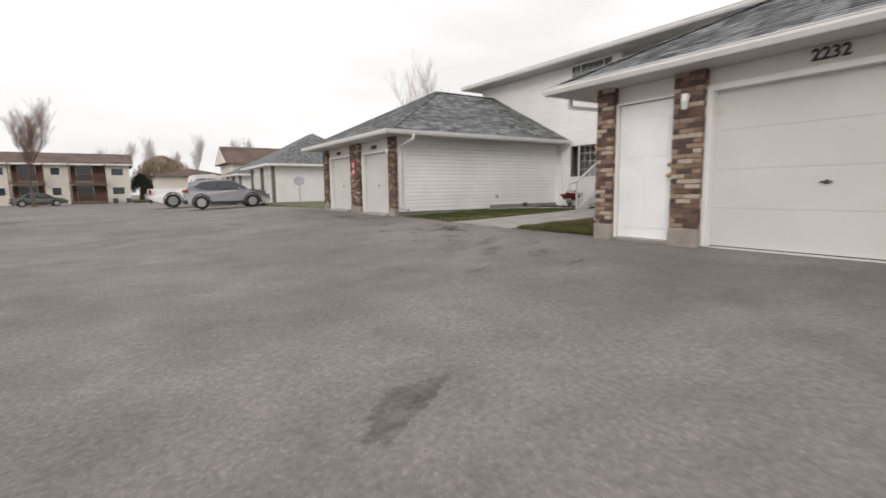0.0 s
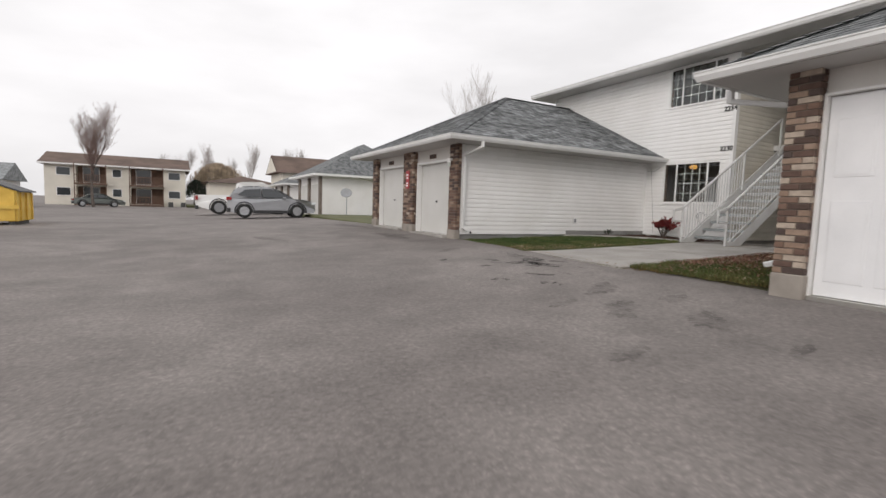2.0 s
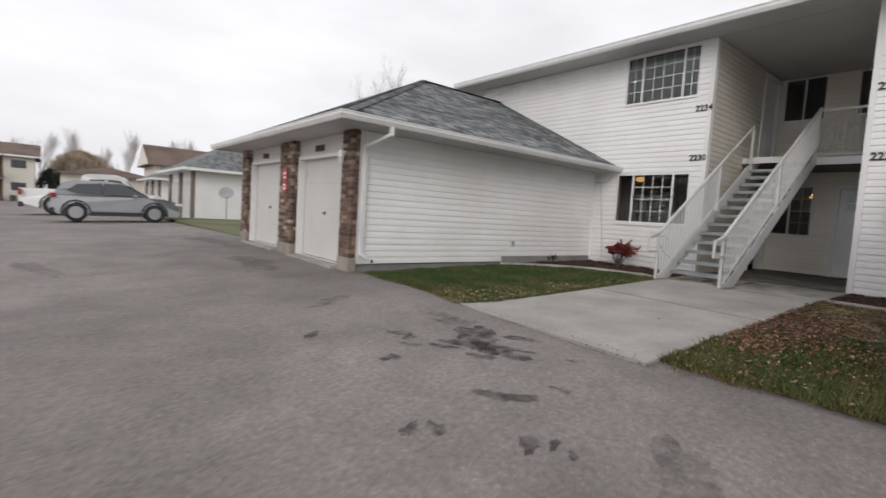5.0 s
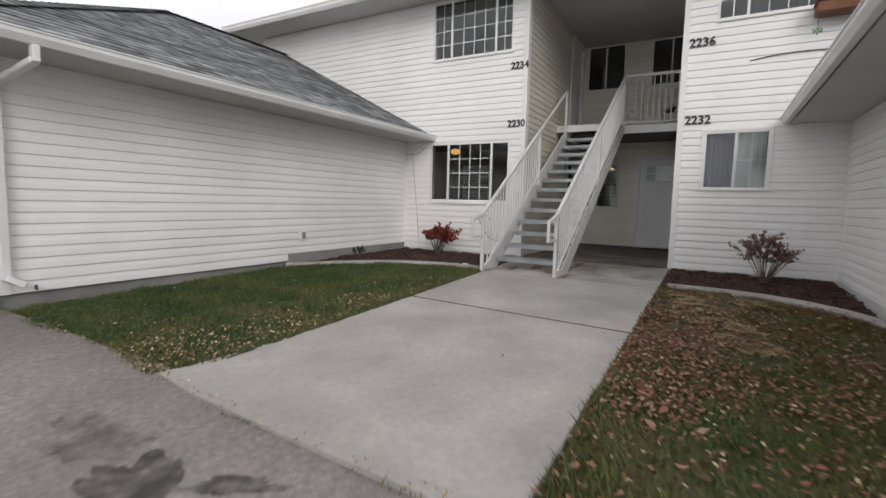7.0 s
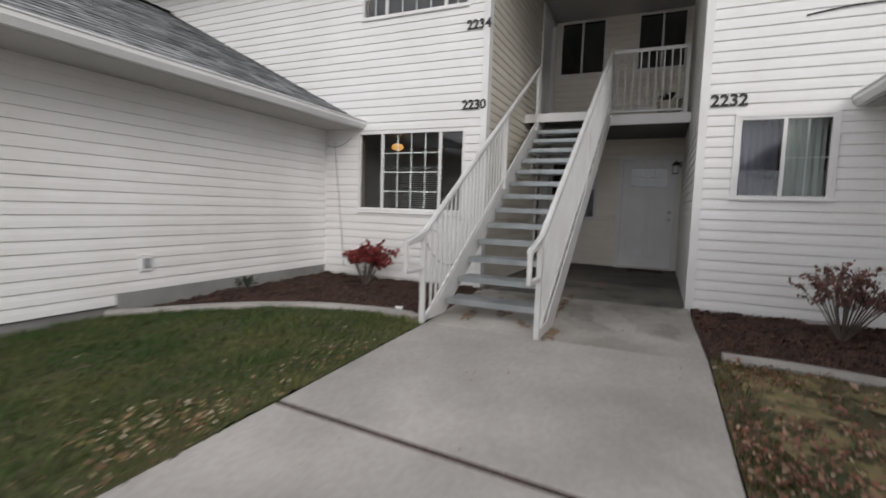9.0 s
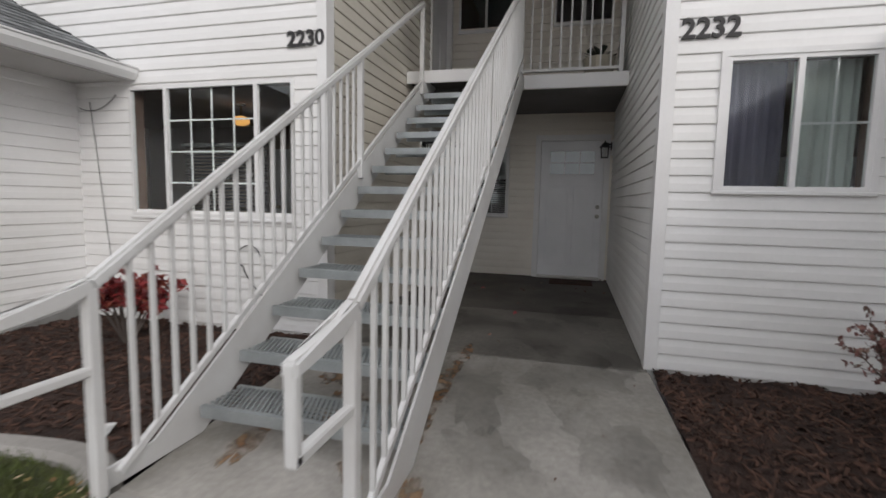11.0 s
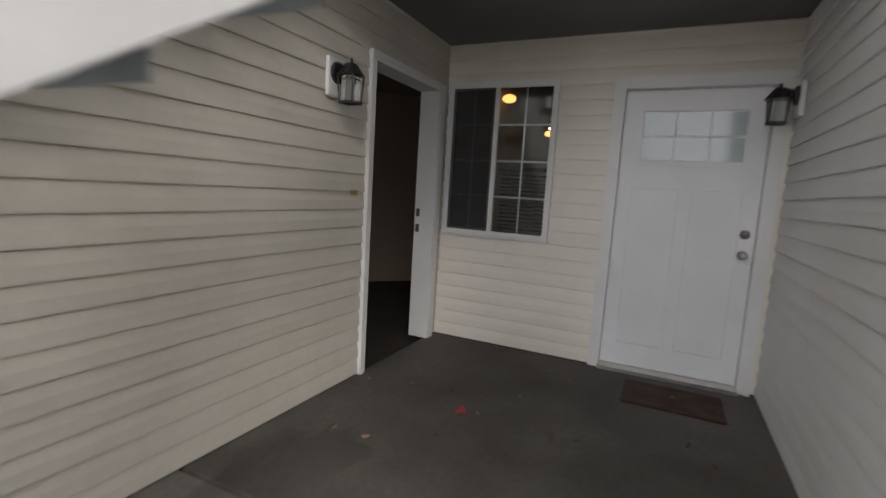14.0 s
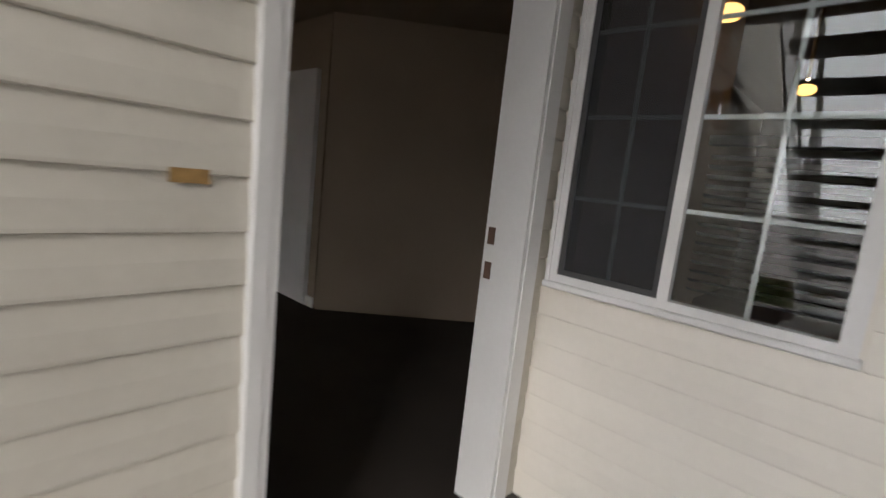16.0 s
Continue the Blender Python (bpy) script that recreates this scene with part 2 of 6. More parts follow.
M_CARGLASS = mat("tinted_car_glass", (0.022, 0.026, 0.03), 0.06, 0.05, 2, 60, 0, spec=0.8)
M_FARGLASS = mat("dark_far_window_glass", (0.035, 0.04, 0.045), 0.1, 0.1, 1, 20, 0, spec=0.7)
M_YELLOW = mat("yellow_painted_steel", (0.74, 0.50, 0.10), 0.5, 0.06, 2, 60, 0.15, tint=(0.58, 0.35, 0.05))
M_DARKGREY = mat("dark_grey_plastic", (0.07, 0.07, 0.07), 0.6, 0.1, 4, 60, 0.1)
M_DISH = mat("grey_dish_metal", (0.30, 0.31, 0.32), 0.5, 0.06, 5, 60, 0.05)
M_CREAM = mat("cream_far_siding", (0.72, 0.68, 0.60), 0.8, 0.06, 0.5, 10, 0.1)
M_BROWNWOOD = mat("brown_stained_wood", (0.145, 0.085, 0.06), 0.8, 0.15, 2, 40, 0.3)
M_PLANTER = mat("redwood_planter", (0.20, 0.085, 0.045), 0.75, 0.15, 5, 60, 0.3)
M_PLASTER = mat("beige_plaster", (0.37, 0.30, 0.235), 0.9, 0.04, 1.2, 60, 0.15)
M_CARPET = mat("dark_brown_carpet", (0.034, 0.026, 0.021), 1.0, 0.15, 2, 300, 0.6, 0.005)
M_CURTAIN = mat("pale_curtain", (0.60, 0.64, 0.60), 0.9, 0.06, 2, 60, 0.2)
M_CURTAIN_P = mat("purple_grey_curtain", (0.095, 0.09, 0.13), 0.9, 0.1, 3, 40, 0.2)
M_MAT = mat("brown_door_mat", (0.075, 0.04, 0.028), 1.0, 0.25, 8, 200, 0.9, 0.006)
M_GLASS = glass_mat("window_glass")
# Opaque pale blue: the sky's reflection is put into the pane colour
M_SKYPANE = mat("sky_pale_door_glass", (0.40, 0.47, 0.48), 0.08, 0.05, 3, 40, 0, spec=0.8)
M_LAMPGLASS = glass_mat("lantern_glass", (0.85, 0.87, 0.85), 0.1)
M_SCREEN = mat("insect_screen", (0.05, 0.05, 0.055), 0.8, 0.1, 5, 300, 0.2)
M_GLOW = mat("warm_lamp_shade", (1.0, 0.50, 0.14), 0.4, 0.02, 4, 40, 0, emit=0.7)
M_REDSIGN = mat("red_sign_face", (0.45, 0.05, 0.06), 0.5, 0.06, 4, 50, 0)
M_RUST = mat("rust_stain", (0.20, 0.10, 0.045), 0.9, 0.2, 6, 60, 0.2, tint=(0.30, 0.20, 0.12))
M_OIL = mat("oil_soaked_asphalt", (0.055, 0.05, 0.048), 0.75, 0.2, 6, 200, 0.5, 0.005)
M_OIL_FAINT = mat("faded_oil_mark", (0.07, 0.063, 0.06), 0.8, 0.2, 6, 200, 0.4, 0.004)
M_TAN = mat("tan_mark", (0.42, 0.25, 0.09), 0.7, 0.15, 30, 200, 0.1)
M_SHADE_GRIME = mat("grey_shade_grime", (0.085, 0.078, 0.068), 0.85, 0.15, 3, 80, 0.2)
M_POT = mat("beige_pot", (0.50, 0.46, 0.37), 0.8, 0.08, 6, 60, 0.2)
M_CABLE = mat("black_cable", (0.02, 0.02, 0.02), 0.6, 0.05, 10, 50, 0)
M_FARGRASS = mat("far_lawn", (0.12, 0.125, 0.055), 0.95, 0.2, 0.4, 12, 0.5, 0.02)


def ragged(m, scale=9.0, low=0.36, high=0.5, most=0.85):
    """Gives a thin stain broken edges."""
    n, l = m.node_tree.nodes, m.node_tree.links
    tex = n.new("ShaderNodeTexNoise")
    tex.inputs["Scale"].default_value, tex.inputs["Detail"].default_value = scale, 6
    l.new(n["Geometry"].outputs["Position"], tex.inputs["Vector"])
    r = n.new("ShaderNodeMapRange")
    r.inputs["From Min"].default_value, r.inputs["From Max"].default_value = low, high
    r.inputs["To Max"].default_value = most
    l.new(tex.outputs["Fac"], r.inputs["Value"])
    l.new(r.outputs["Result"], n["Principled BSDF"].inputs["Alpha"])


def speckle(m, light=0.55, dark=0.35):
    """Aggregate of a worn asphalt: pale stones, dark gaps and soft mottling."""
    n, l = m.node_tree.nodes, m.node_tree.links
    hsv = [x for x in n if x.bl_idname == "ShaderNodeHueSaturation"][0]
    src = hsv.inputs["Value"].links[0].from_socket
    stones, grit, mott = n.new("ShaderNodeTexVoronoi"), n.new("ShaderNodeTexNoise"), n.new("ShaderNodeTexNoise")
    stones.inputs["Scale"].default_value = 82
    grit.inputs["Scale"].default_value, grit.inputs["Detail"].default_value = 26, 4
    mott.inputs["Scale"].default_value, mott.inputs["Detail"].default_value = 1.7, 5
    for t in (stones, grit, mott):
        l.new(n["Geometry"].outputs["Position"], t.inputs["Vector"])
    sep = n.new("ShaderNodeSeparateColor")
    l.new(stones.outputs["Color"], sep.inputs["Color"])
    last = src
    for sock, a, b, lo, hi in ((sep.outputs[0], 0.72, 1.0, 1.0, 1 + light), (grit.outputs["Fac"], 0.32, 0.68, 1 - dark, 1 + dark), (mott.outputs["Fac"], 0.3, 0.7, 0.82, 1.14)):
        r = n.new("ShaderNodeMapRange")
        r.inputs["From Min"].default_value, r.inputs["From Max"].default_value = a, b
        r.inputs["To Min"].default_value, r.inputs["To Max"].default_value = lo, hi
        l.new(sock, r.inputs["Value"])
        q = n.new("ShaderNodeMath")
        q.operation = "MULTIPLY"
        l.new(last, q.inputs[0])
        l.new(r.outputs["Result"], q.inputs[1])
        last = q.outputs[0]
    l.new(last, hsv.inputs["Value"])


speckle(M_ASPHALT, 0.30, 0.18)
speckle(M_CONC, 0.06, 0.07)
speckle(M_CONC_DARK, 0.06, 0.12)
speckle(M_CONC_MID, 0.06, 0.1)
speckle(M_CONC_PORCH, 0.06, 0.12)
ragged(M_BARESOIL, 6.0, 0.36, 0.56)
ragged(M_OIL, 9.0, 0.30, 0.66, 0.72)
ragged(M_OIL_FAINT, 6.0, 0.32, 0.74, 0.42)
ragged(M_RUST, 12.0, 0.36, 0.6)
ragged(M_SHADE_GRIME, 1.8, 0.36, 0.8, 0.5)
M_SCREEN.node_tree.nodes["Principled BSDF"].inputs["Alpha"].default_value = 0.5


# ---- building helpers ----
def add_box(bm, x0, x1, y0, y1, z0, z1, m=None):
    co = [(x, y, z) for x in (x0, x1) for y in (y0, y1) for z in (z0, z1)]
    v = [bm.verts.new(m @ Vector(c) if m else c) for c in co]
    for f in ((0, 1, 3, 2), (4, 6, 7, 5), (0, 4, 5, 1), (2, 3, 7, 6), (0, 2, 6, 4), (1, 5, 7, 3)):
        bm.faces.new([v[i] for i in f])
    return v


def add_tube(bm, a, b, r0, r1=None, n=8, caps=True):
    a, b = Vector(a), Vector(b)
    r1 = r0 if r1 is None else r1
    d = (b - a).normalized()
    s = d.orthogonal().normalized()
    t = d.cross(s)
    ra = [bm.verts.new(a + (s * math.cos(k * math.tau / n) + t * math.sin(k * math.tau / n)) * r0) for k in range(n)]
    rb = [bm.verts.new(b + (s * math.cos(k * math.tau / n) + t * math.sin(k * math.tau / n)) * r1) for k in range(n)]
    for k in range(n):
        bm.faces.new((ra[k], ra[(k + 1) % n], rb[(k + 1) % n], rb[k]))
    if caps:
        bm.faces.new(ra[::-1])
        bm.faces.new(rb)


def add_bar(bm, a, b, w, h):
    """A straight bar of rectangular section from a to b; h is its height square to the bar."""
    a, b = Vector(a), Vector(b)
    d = (b - a).normalized()
    side = d.cross(Vector((0, 0, 1)))
    side = side.normalized() if side.length > 1e-4 else Vector((0, 1, 0))
    up = side.cross(d)
    v = []
    for p in (a, b):
        for i, j in ((-1, -1), (1, -1), (1, 1), (-1, 1)):
            v.append(bm.verts.new(p + side * (i * w / 2) + up * (j * h / 2)))
    for f in ((3, 2, 1, 0), (4, 5, 6, 7), (0, 1, 5, 4), (1, 2, 6, 5), (2, 3, 7, 6), (3, 0, 4, 7)):
        bm.faces.new([v[i] for i in f])


def add_prism(bm, outline, y0, y1, m=None):
    """Outline of (x, z) points, run from y0 to y1."""
    rows = [[bm.verts.new((m @ Vector((x, y, z))) if m else (x, y, z)) for x, z in outline] for y in (y0, y1)]
    k = len(outline)
    bm.faces.new(rows[0])
    bm.faces.new(rows[1][::-1])
    for i in range(k):
        bm.faces.new((rows[0][i], rows[1][i], rows[1][(i + 1) % k], rows[0][(i + 1) % k]))


def soften(bm, width=0.006, segments=1):
    bmesh.ops.bevel(bm, geom=list(bm.edges), offset=width, segments=segments, affect="EDGES", clamp_overlap=True)


def finish(bm, name, material, smooth=False):
    bmesh.ops.recalc_face_normals(bm, faces=bm.faces)
    me = bpy.data.meshes.new(name)
    bm.to_mesh(me)
    bm.free()
    for one in (material if isinstance(material, (list, tuple)) else [material]):
        me.materials.append(one)
    if smooth:
        me.polygons.foreach_set("use_smooth", [True] * len(me.polygons))
    return me


def part(name, bm, material, parent, label="", smooth=False):
    ob = new(name, finish(bm, name, material, smooth))
    ob.parent = parent
    return tagged(ob, label) if label else ob


def thing(name, at=None, label="", category="", group="", kind=""):
    ob = new(name)
    if at is not None:
        ob.matrix_basis = at
    return tagged(ob, label, category, group, kind)


def solid(name, bm, material, label="", category="", kind="structure", smooth=False, group=""):
    return tagged(new(name, finish(bm, name, material, smooth)), label, category, group, kind)


def box_part(name, x0, x1, y0, y1, z0, z1, material, parent, label="", bevel=0.0):
    bm = bmesh.new()
    add_box(bm, x0, x1, y0, y1, z0, z1)
    if bevel:
        soften(bm, bevel)
    return part(name, bm, material, parent, label)


def box_solid(name, x0, x1, y0, y1, z0, z1, material, label="", category="", kind="structure", bevel=0.0):
    bm = bmesh.new()
    add_box(bm, x0, x1, y0, y1, z0, z1)
    if bevel:
        soften(bm, bevel)
    return solid(name, bm, material, label, category, kind)


FACING = {"-x": lambda p, u, z: (p, u, z), "-y": lambda p, u, z: (u, p, z), "+y": lambda p, u, z: (u, p, z)}


def panel_with_holes(bm, facing, plane, depth, u0, u1, z0, z1, holes):
    """A wall core: front face at plane, its back at plane + depth; holes are (u0, u1, z0, z1)."""
    us = sorted({u0, u1, *(min(max(h[k], u0), u1) for h in holes for k in (0, 1))})
    zs = sorted({z0, z1, *(min(max(h[k], z0), z1) for h in holes for k in (2, 3))})
    at = FACING[facing]
    full = {}
    for i in range(len(us) - 1):
        for j in range(len(zs) - 1):
            cu, cz = (us[i] + us[i + 1]) / 2, (zs[j] + zs[j + 1]) / 2
            full[i, j] = not any(h[0] < cu < h[1] and h[2] < cz < h[3] for h in holes)
    vert = {}

    def v(p, i, j):
        if (p, i, j) not in vert:
            vert[p, i, j] = bm.verts.new(at((plane, plane + depth)[p], us[i], zs[j]))
        return vert[p, i, j]

    for (i, j), on in full.items():
        if not on:
            continue
        for p in (0, 1):
            bm.faces.new((v(p, i, j), v(p, i + 1, j), v(p, i + 1, j + 1), v(p, i, j + 1)))
        for di, dj, a, b in ((-1, 0, (i, j), (i, j + 1)), (1, 0, (i + 1, j), (i + 1, j + 1)), (0, -1, (i, j), (i + 1, j)), (0, 1, (i, j + 1), (i + 1, j + 1))):
            if not full.get((i + di, j + dj), False):
                bm.faces.new((v(0, *a), v(0, *b), v(1, *b), v(1, *a)))


BOARDS = {}


def board_mesh(length, height, material):
    key = (round(length, 3), round(height, 3), material.name)
    if key not in BOARDS:
        bm = bmesh.new()
        prof = [(0, 0), (-0.012, 0), (-0.0165, 0.003), (-0.0172, 0.010), (-0.0140, height * 0.52), (-0.0035, height + 0.003), (0, height + 0.003)]
        rows = [[bm.verts.new((x, d, z)) for d, z in prof] for x in (0, length)]
        k = len(prof)
        bm.faces.new(rows[0])
        bm.faces.new(rows[1][::-1])
        for i in range(k):
            bm.faces.new((rows[0][i], rows[0][(i + 1) % k], rows[1][(i + 1) % k], rows[1][i]))
        BOARDS[key] = finish(bm, "siding_board", material)
    return BOARDS[key]


TURNS = {"-x": -90, "-y": 0, "+y": 180}


def siding(wall, facing, plane, u0, u1, z0, z1, holes, lap, material):
    """Lapped boards, each one an object under its wall, cut round the holes."""
    out = -0.001 if facing[0] == "-" else 0.001
    count = int(math.ceil((z1 - z0) / lap - 1e-6))
    for k in range(count):
        a, b = z0 + k * lap, min(z0 + (k + 1) * lap, z1)
        if b - a < 0.02:
            continue
        cuts = sorted((h[0], h[1]) for h in holes if h[2] < a + lap * 0.5 < h[3])
        start, runs = u0, []
        for c, d in cuts:
            if c > start:
                runs.append((start, c))
            start = max(start, d)
        if start < u1:
            runs.append((start, u1))
        for s, e in runs:
            if e - s < 0.02:
                continue
            ob = new("siding_board", board_mesh(e - s, b - a, material))
            ob.parent = wall
            if facing == "-x":
                ob.matrix_basis = pose(plane + out, e, a, 0, 0, -90)
            elif facing == "-y":
                ob.matrix_basis = pose(s, plane + out, a)
            else:
                ob.matrix_basis = pose(e, plane + out, a, 0, 0, 180)


SIDED = []


def sided_wall(name, facing, plane, u0, u1, z0, z1, holes=(), lap=0.1096, material=None, label="", thick=0.12, hang=0.0, skip=()):
    bm = bmesh.new()
    depth = thick if facing[0] == "-" else -thick
    panel_with_holes(bm, facing, plane, depth, u0, u1, z0 - hang, z1, list(holes))
    wall = solid(name, bm, material or M_SIDING, label or "lapped white vinyl siding wall", "wall")
    SIDED.append((wall, facing, plane, u0, u1, z0, z1, [*holes, *skip], lap, material or M_SIDING))
    return wall


def text_mesh(words, size, material, thick=0.006, heavy=0.0):
    cu = bpy.data.curves.new("lettering", "FONT")
    cu.body, cu.size, cu.extrude, cu.offset = words, size, thick, heavy
    cu.resolution_u = 3
    tmp = bpy.data.objects.new("lettering", cu)
    scene.collection.objects.link(tmp)
    me = bpy.data.meshes.new_from_object(tmp.evaluated_get(bpy.context.evaluated_depsgraph_get()))
    bpy.data.objects.remove(tmp)
    bpy.data.curves.remove(cu)
    me.materials.clear()
    me.materials.append(material)
    return me


# ---- ground ----
def clamp(v, a, b):
    return max(a, min(b, v))


def lot_z(x, y):
    """Height of the parking lot: it falls away from the garages and rises a little to the north."""
    return -0.19 + 0.011 * clamp(y - 6.5, 0, 13) - 0.010 * clamp(y - 19.5, 0, 20) - (0.05 - 0.008 * clamp((y - 14) / 10, 0, 1)) * clamp(8.15 - x, 0, 7)


def ground_z(x, y):
    if x > 8.27 and -0.5 < y < 19.8:
        return -0.45
    return lot_z(x, y)


def walk_z(x):
    return float(np.interp(x, [8.1, 10.6, 12.6, 14.7], [-0.142, -0.072, 0.0, 0.0]))


def build_ground():
    xs = [-500, -250, -120, -60, -30, -15, -8, -4, -1, 0.5, *np.arange(1.15, 8.0, 0.5).tolist(), 8.26, 8.32, 9, 12, 16, 24, 40, 80, 160, 300, 500]
    ys = [-500, -200, -80, -30, -12, -6, -0.55, -0.45, 2, 4, 6.5, 8, 10, 12, 14, 16, 18, 19.75, 19.85, 22, 25, 28.5, 34, 45, 70, 120, 200, 320, 500]
    verts = [(x, y, ground_z(x, y)) for y in ys for x in xs]
    w = len(xs)
    faces = [(j * w + i, j * w + i + 1, (j + 1) * w + i + 1, (j + 1) * w + i) for j in range(len(ys) - 1) for i in range(w - 1)]
    me = bpy.data.meshes.new("ground")
    me.from_pydata(verts, [], faces)
    me.materials.append(M_ASPHALT)
    return tagged(new("ground", me), "worn grey asphalt of a sloping parking lot", "ground", kind="structure")


ground = build_ground()


def blot(name, x, y, rx, ry, turn, seed, material, parent, height, z_of):
    """A thin irregular stain lying on a surface."""
    rng = random.Random(seed)
    bm = bmesh.new()
    n = 72
    ph = [rng.uniform(0, 6.28) for _ in range(4)]
    c = bm.verts.new((x, y, z_of(x, y) + height))
    ring = []
    for k in range(n):
        a = k * math.tau / n
        r = 1 + 0.22 * math.sin(2 * a + ph[0]) + 0.16 * math.sin(3 * a + ph[1]) + 0.13 * math.sin(5 * a + ph[2]) + 0.09 * math.sin(9 * a + ph[3]) + 0.07 * math.sin(14 * a + ph[1]) + 0.05 * math.sin(23 * a + ph[0])
        u, v = rx * r * math.cos(a), ry * r * math.sin(a)
        px, py = x + u * math.cos(turn) - v * math.sin(turn), y + u * math.sin(turn) + v * math.cos(turn)
        ring.append(bm.verts.new((px, py, z_of(px, py) + height)))
    for k in range(n):
        bm.faces.new((c, ring[k], ring[(k + 1) % n]))
    return part(name, bm, material, parent)


OIL = [(7.42, 10.0, 0.33, 0.19, 1.3), (7.27, 9.70, 0.33, 0.15, 2.0), (7.69, 9.755, 0.20, 0.05, 2.2), (7.41, 9.51, 0.12, 0.04, 2.2), (7.0, 9.96, 0.12, 0.05, 2.2), (7.08, 9.61, 0.10, 0.06, 2.0),
       (6.9, 10.5, 0.12, 0.05, 2.2), (6.8, 10.15, 0.08, 0.04, 2.2), (6.91, 10.34, 0.09, 0.05, 1.0), (7.60, 9.11, 0.06, 0.03, 2.0), (7.06, 8.83, 0.07, 0.04, 2.0), (6.68, 8.98, 0.18, 0.08, 2.2), (6.24, 10.85, 0.12, 0.05, 0.6), (6.49, 9.98, 0.10, 0.05, 0.3), (5.96, 8.98, 0.09, 0.04, 0.3), (6.08, 8.9, 0.07, 0.05, 1.2), (6.36, 8.5, 0.09, 0.05, 0.4), (6.46, 8.42, 0.06, 0.025, 0.3), (6.45, 8.3, 0.05, 0.02, 1.0),
       (6.70, 7.88, 0.30, 0.17, 0.5), (6.14, 7.12, 0.30, 0.16, 0.7), (6.93, 7.14, 0.2, 0.12, 0.6), (6.43, 6.45, 0.30, 0.14, 0.4), (5.8, 7.55, 0.22, 0.08, 0.4), (6.2, 5.63, 0.2, 0.06, 0.3), (5.14, 6.18, 0.2, 0.08, 0.3), (2.76, 3.76, 0.30, 0.15, 0.4),
       (7.6, 10.6, 0.14, 0.3, 0.2), (4.3, 16.0, 0.2, 0.7, 0.3), (7.4, 19.4, 0.3, 1.0, 0.1), (7.17, 15.35, 0.3, 0.8, 0.1), (6.97, 11.98, 0.3, 0.12, 0.6)]
for i, (ox, oy, oa, ob_, ot) in enumerate(OIL):
    blot("oil_stain", ox, oy, oa, ob_, ot, 40 + i, M_OIL_FAINT if i > 18 else M_OIL, ground, 0.004, lot_z)


def slab(name, outline, thick, material, parent, label="", sunk=0.0):
    bm = bmesh.new()
    top = [bm.verts.new((x, y, walk_z(x) - sunk)) for x, y in outline]
    low = [bm.verts.new((x, y, walk_z(x) - thick)) for x, y in outline]
    bm.faces.new(top)
    bm.faces.new(low[::-1])
    k = len(top)
    for i in range(k):
        bm.faces.new((top[i], top[(i + 1) % k], low[(i + 1) % k], low[i]))
    soften(bm, 0.008 if not sunk else 0.001)
    return part(name, bm, material, parent, label)


walkway = thing("pavement", label="pale concrete walk leading to the porch", category="walkway", kind="structure")
slab("slab", [(7.98, 8.735), (10.564, 8.75), (10.759, 10.98), (9.3, 10.96), (8.45, 11.02), (8.16, 11.11), (8.09, 10.65), (8.04, 10.05), (8.0, 9.36)], 0.2, M_CONC, walkway)
slab("slab", [(10.60, 8.75), (12.6, 8.75), (12.6, 10.98), (10.795, 10.98)], 0.2, M_CONC, walkway)
slab("joint", [(10.558, 8.752), (10.604, 8.752), (10.799, 10.978), (10.753, 10.978)], 0.1, M_MULCH, walkway, "dirt filled joint between slabs", 0.005)
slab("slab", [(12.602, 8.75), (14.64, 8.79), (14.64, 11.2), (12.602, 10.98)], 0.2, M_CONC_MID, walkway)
# Slab tones step darker inward: porch shade in the colour, besides the stains
porch = thing("floor_porch", label="stained grey concrete porch floor, toned darker for shade", category="floor", kind="structure")
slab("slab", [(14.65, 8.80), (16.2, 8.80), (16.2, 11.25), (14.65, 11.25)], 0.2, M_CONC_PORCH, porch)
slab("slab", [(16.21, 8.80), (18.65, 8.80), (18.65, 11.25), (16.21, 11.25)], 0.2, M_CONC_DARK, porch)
for i, (sx, sy, sa, sb, st) in enumerate([(14.72, 10.06, 0.16, 0.035, 0.05), (14.42, 10.05, 0.18, 0.045, 0.02), (14.08, 10.06, 0.2, 0.05, 0.05), (13.74, 10.04, 0.2, 0.05, 0.03), (13.4, 10.04, 0.2, 0.06, 0.02), (12.75, 9.9, 0.22, 0.06, 0.1), (13.5, 10.5, 0.25, 0.12, 0.3), (13.95, 10.72, 0.2, 0.1, 0.2), (13.1, 10.75, 0.3, 0.05, 0.1), (13.0, 10.2, 0.12, 0.05, 0.4), (15.4, 10.55, 0.12, 0.06, 0.8)]):
    blot("rust_mark", sx, sy, sa, sb, st, 70 + i, M_RUST, walkway if sx < 14.6 else porch, 0.003, lambda x, y: walk_z(x))


# Ragged dark blots paint porch shade over the slabs, mixed with grime
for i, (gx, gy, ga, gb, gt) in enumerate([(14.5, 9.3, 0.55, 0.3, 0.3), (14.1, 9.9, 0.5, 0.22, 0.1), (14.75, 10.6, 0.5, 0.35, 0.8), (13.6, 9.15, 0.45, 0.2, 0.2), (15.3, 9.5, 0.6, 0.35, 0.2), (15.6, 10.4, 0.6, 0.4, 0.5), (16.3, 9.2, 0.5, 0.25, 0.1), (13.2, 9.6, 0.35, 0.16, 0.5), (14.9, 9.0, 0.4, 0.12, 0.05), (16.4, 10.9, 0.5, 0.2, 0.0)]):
    blot("grime_stain", gx, gy, ga, gb, gt, 120 + i, M_SHADE_GRIME, walkway if gx < 14.6 else porch, 0.002, lambda x, y: walk_z(x))


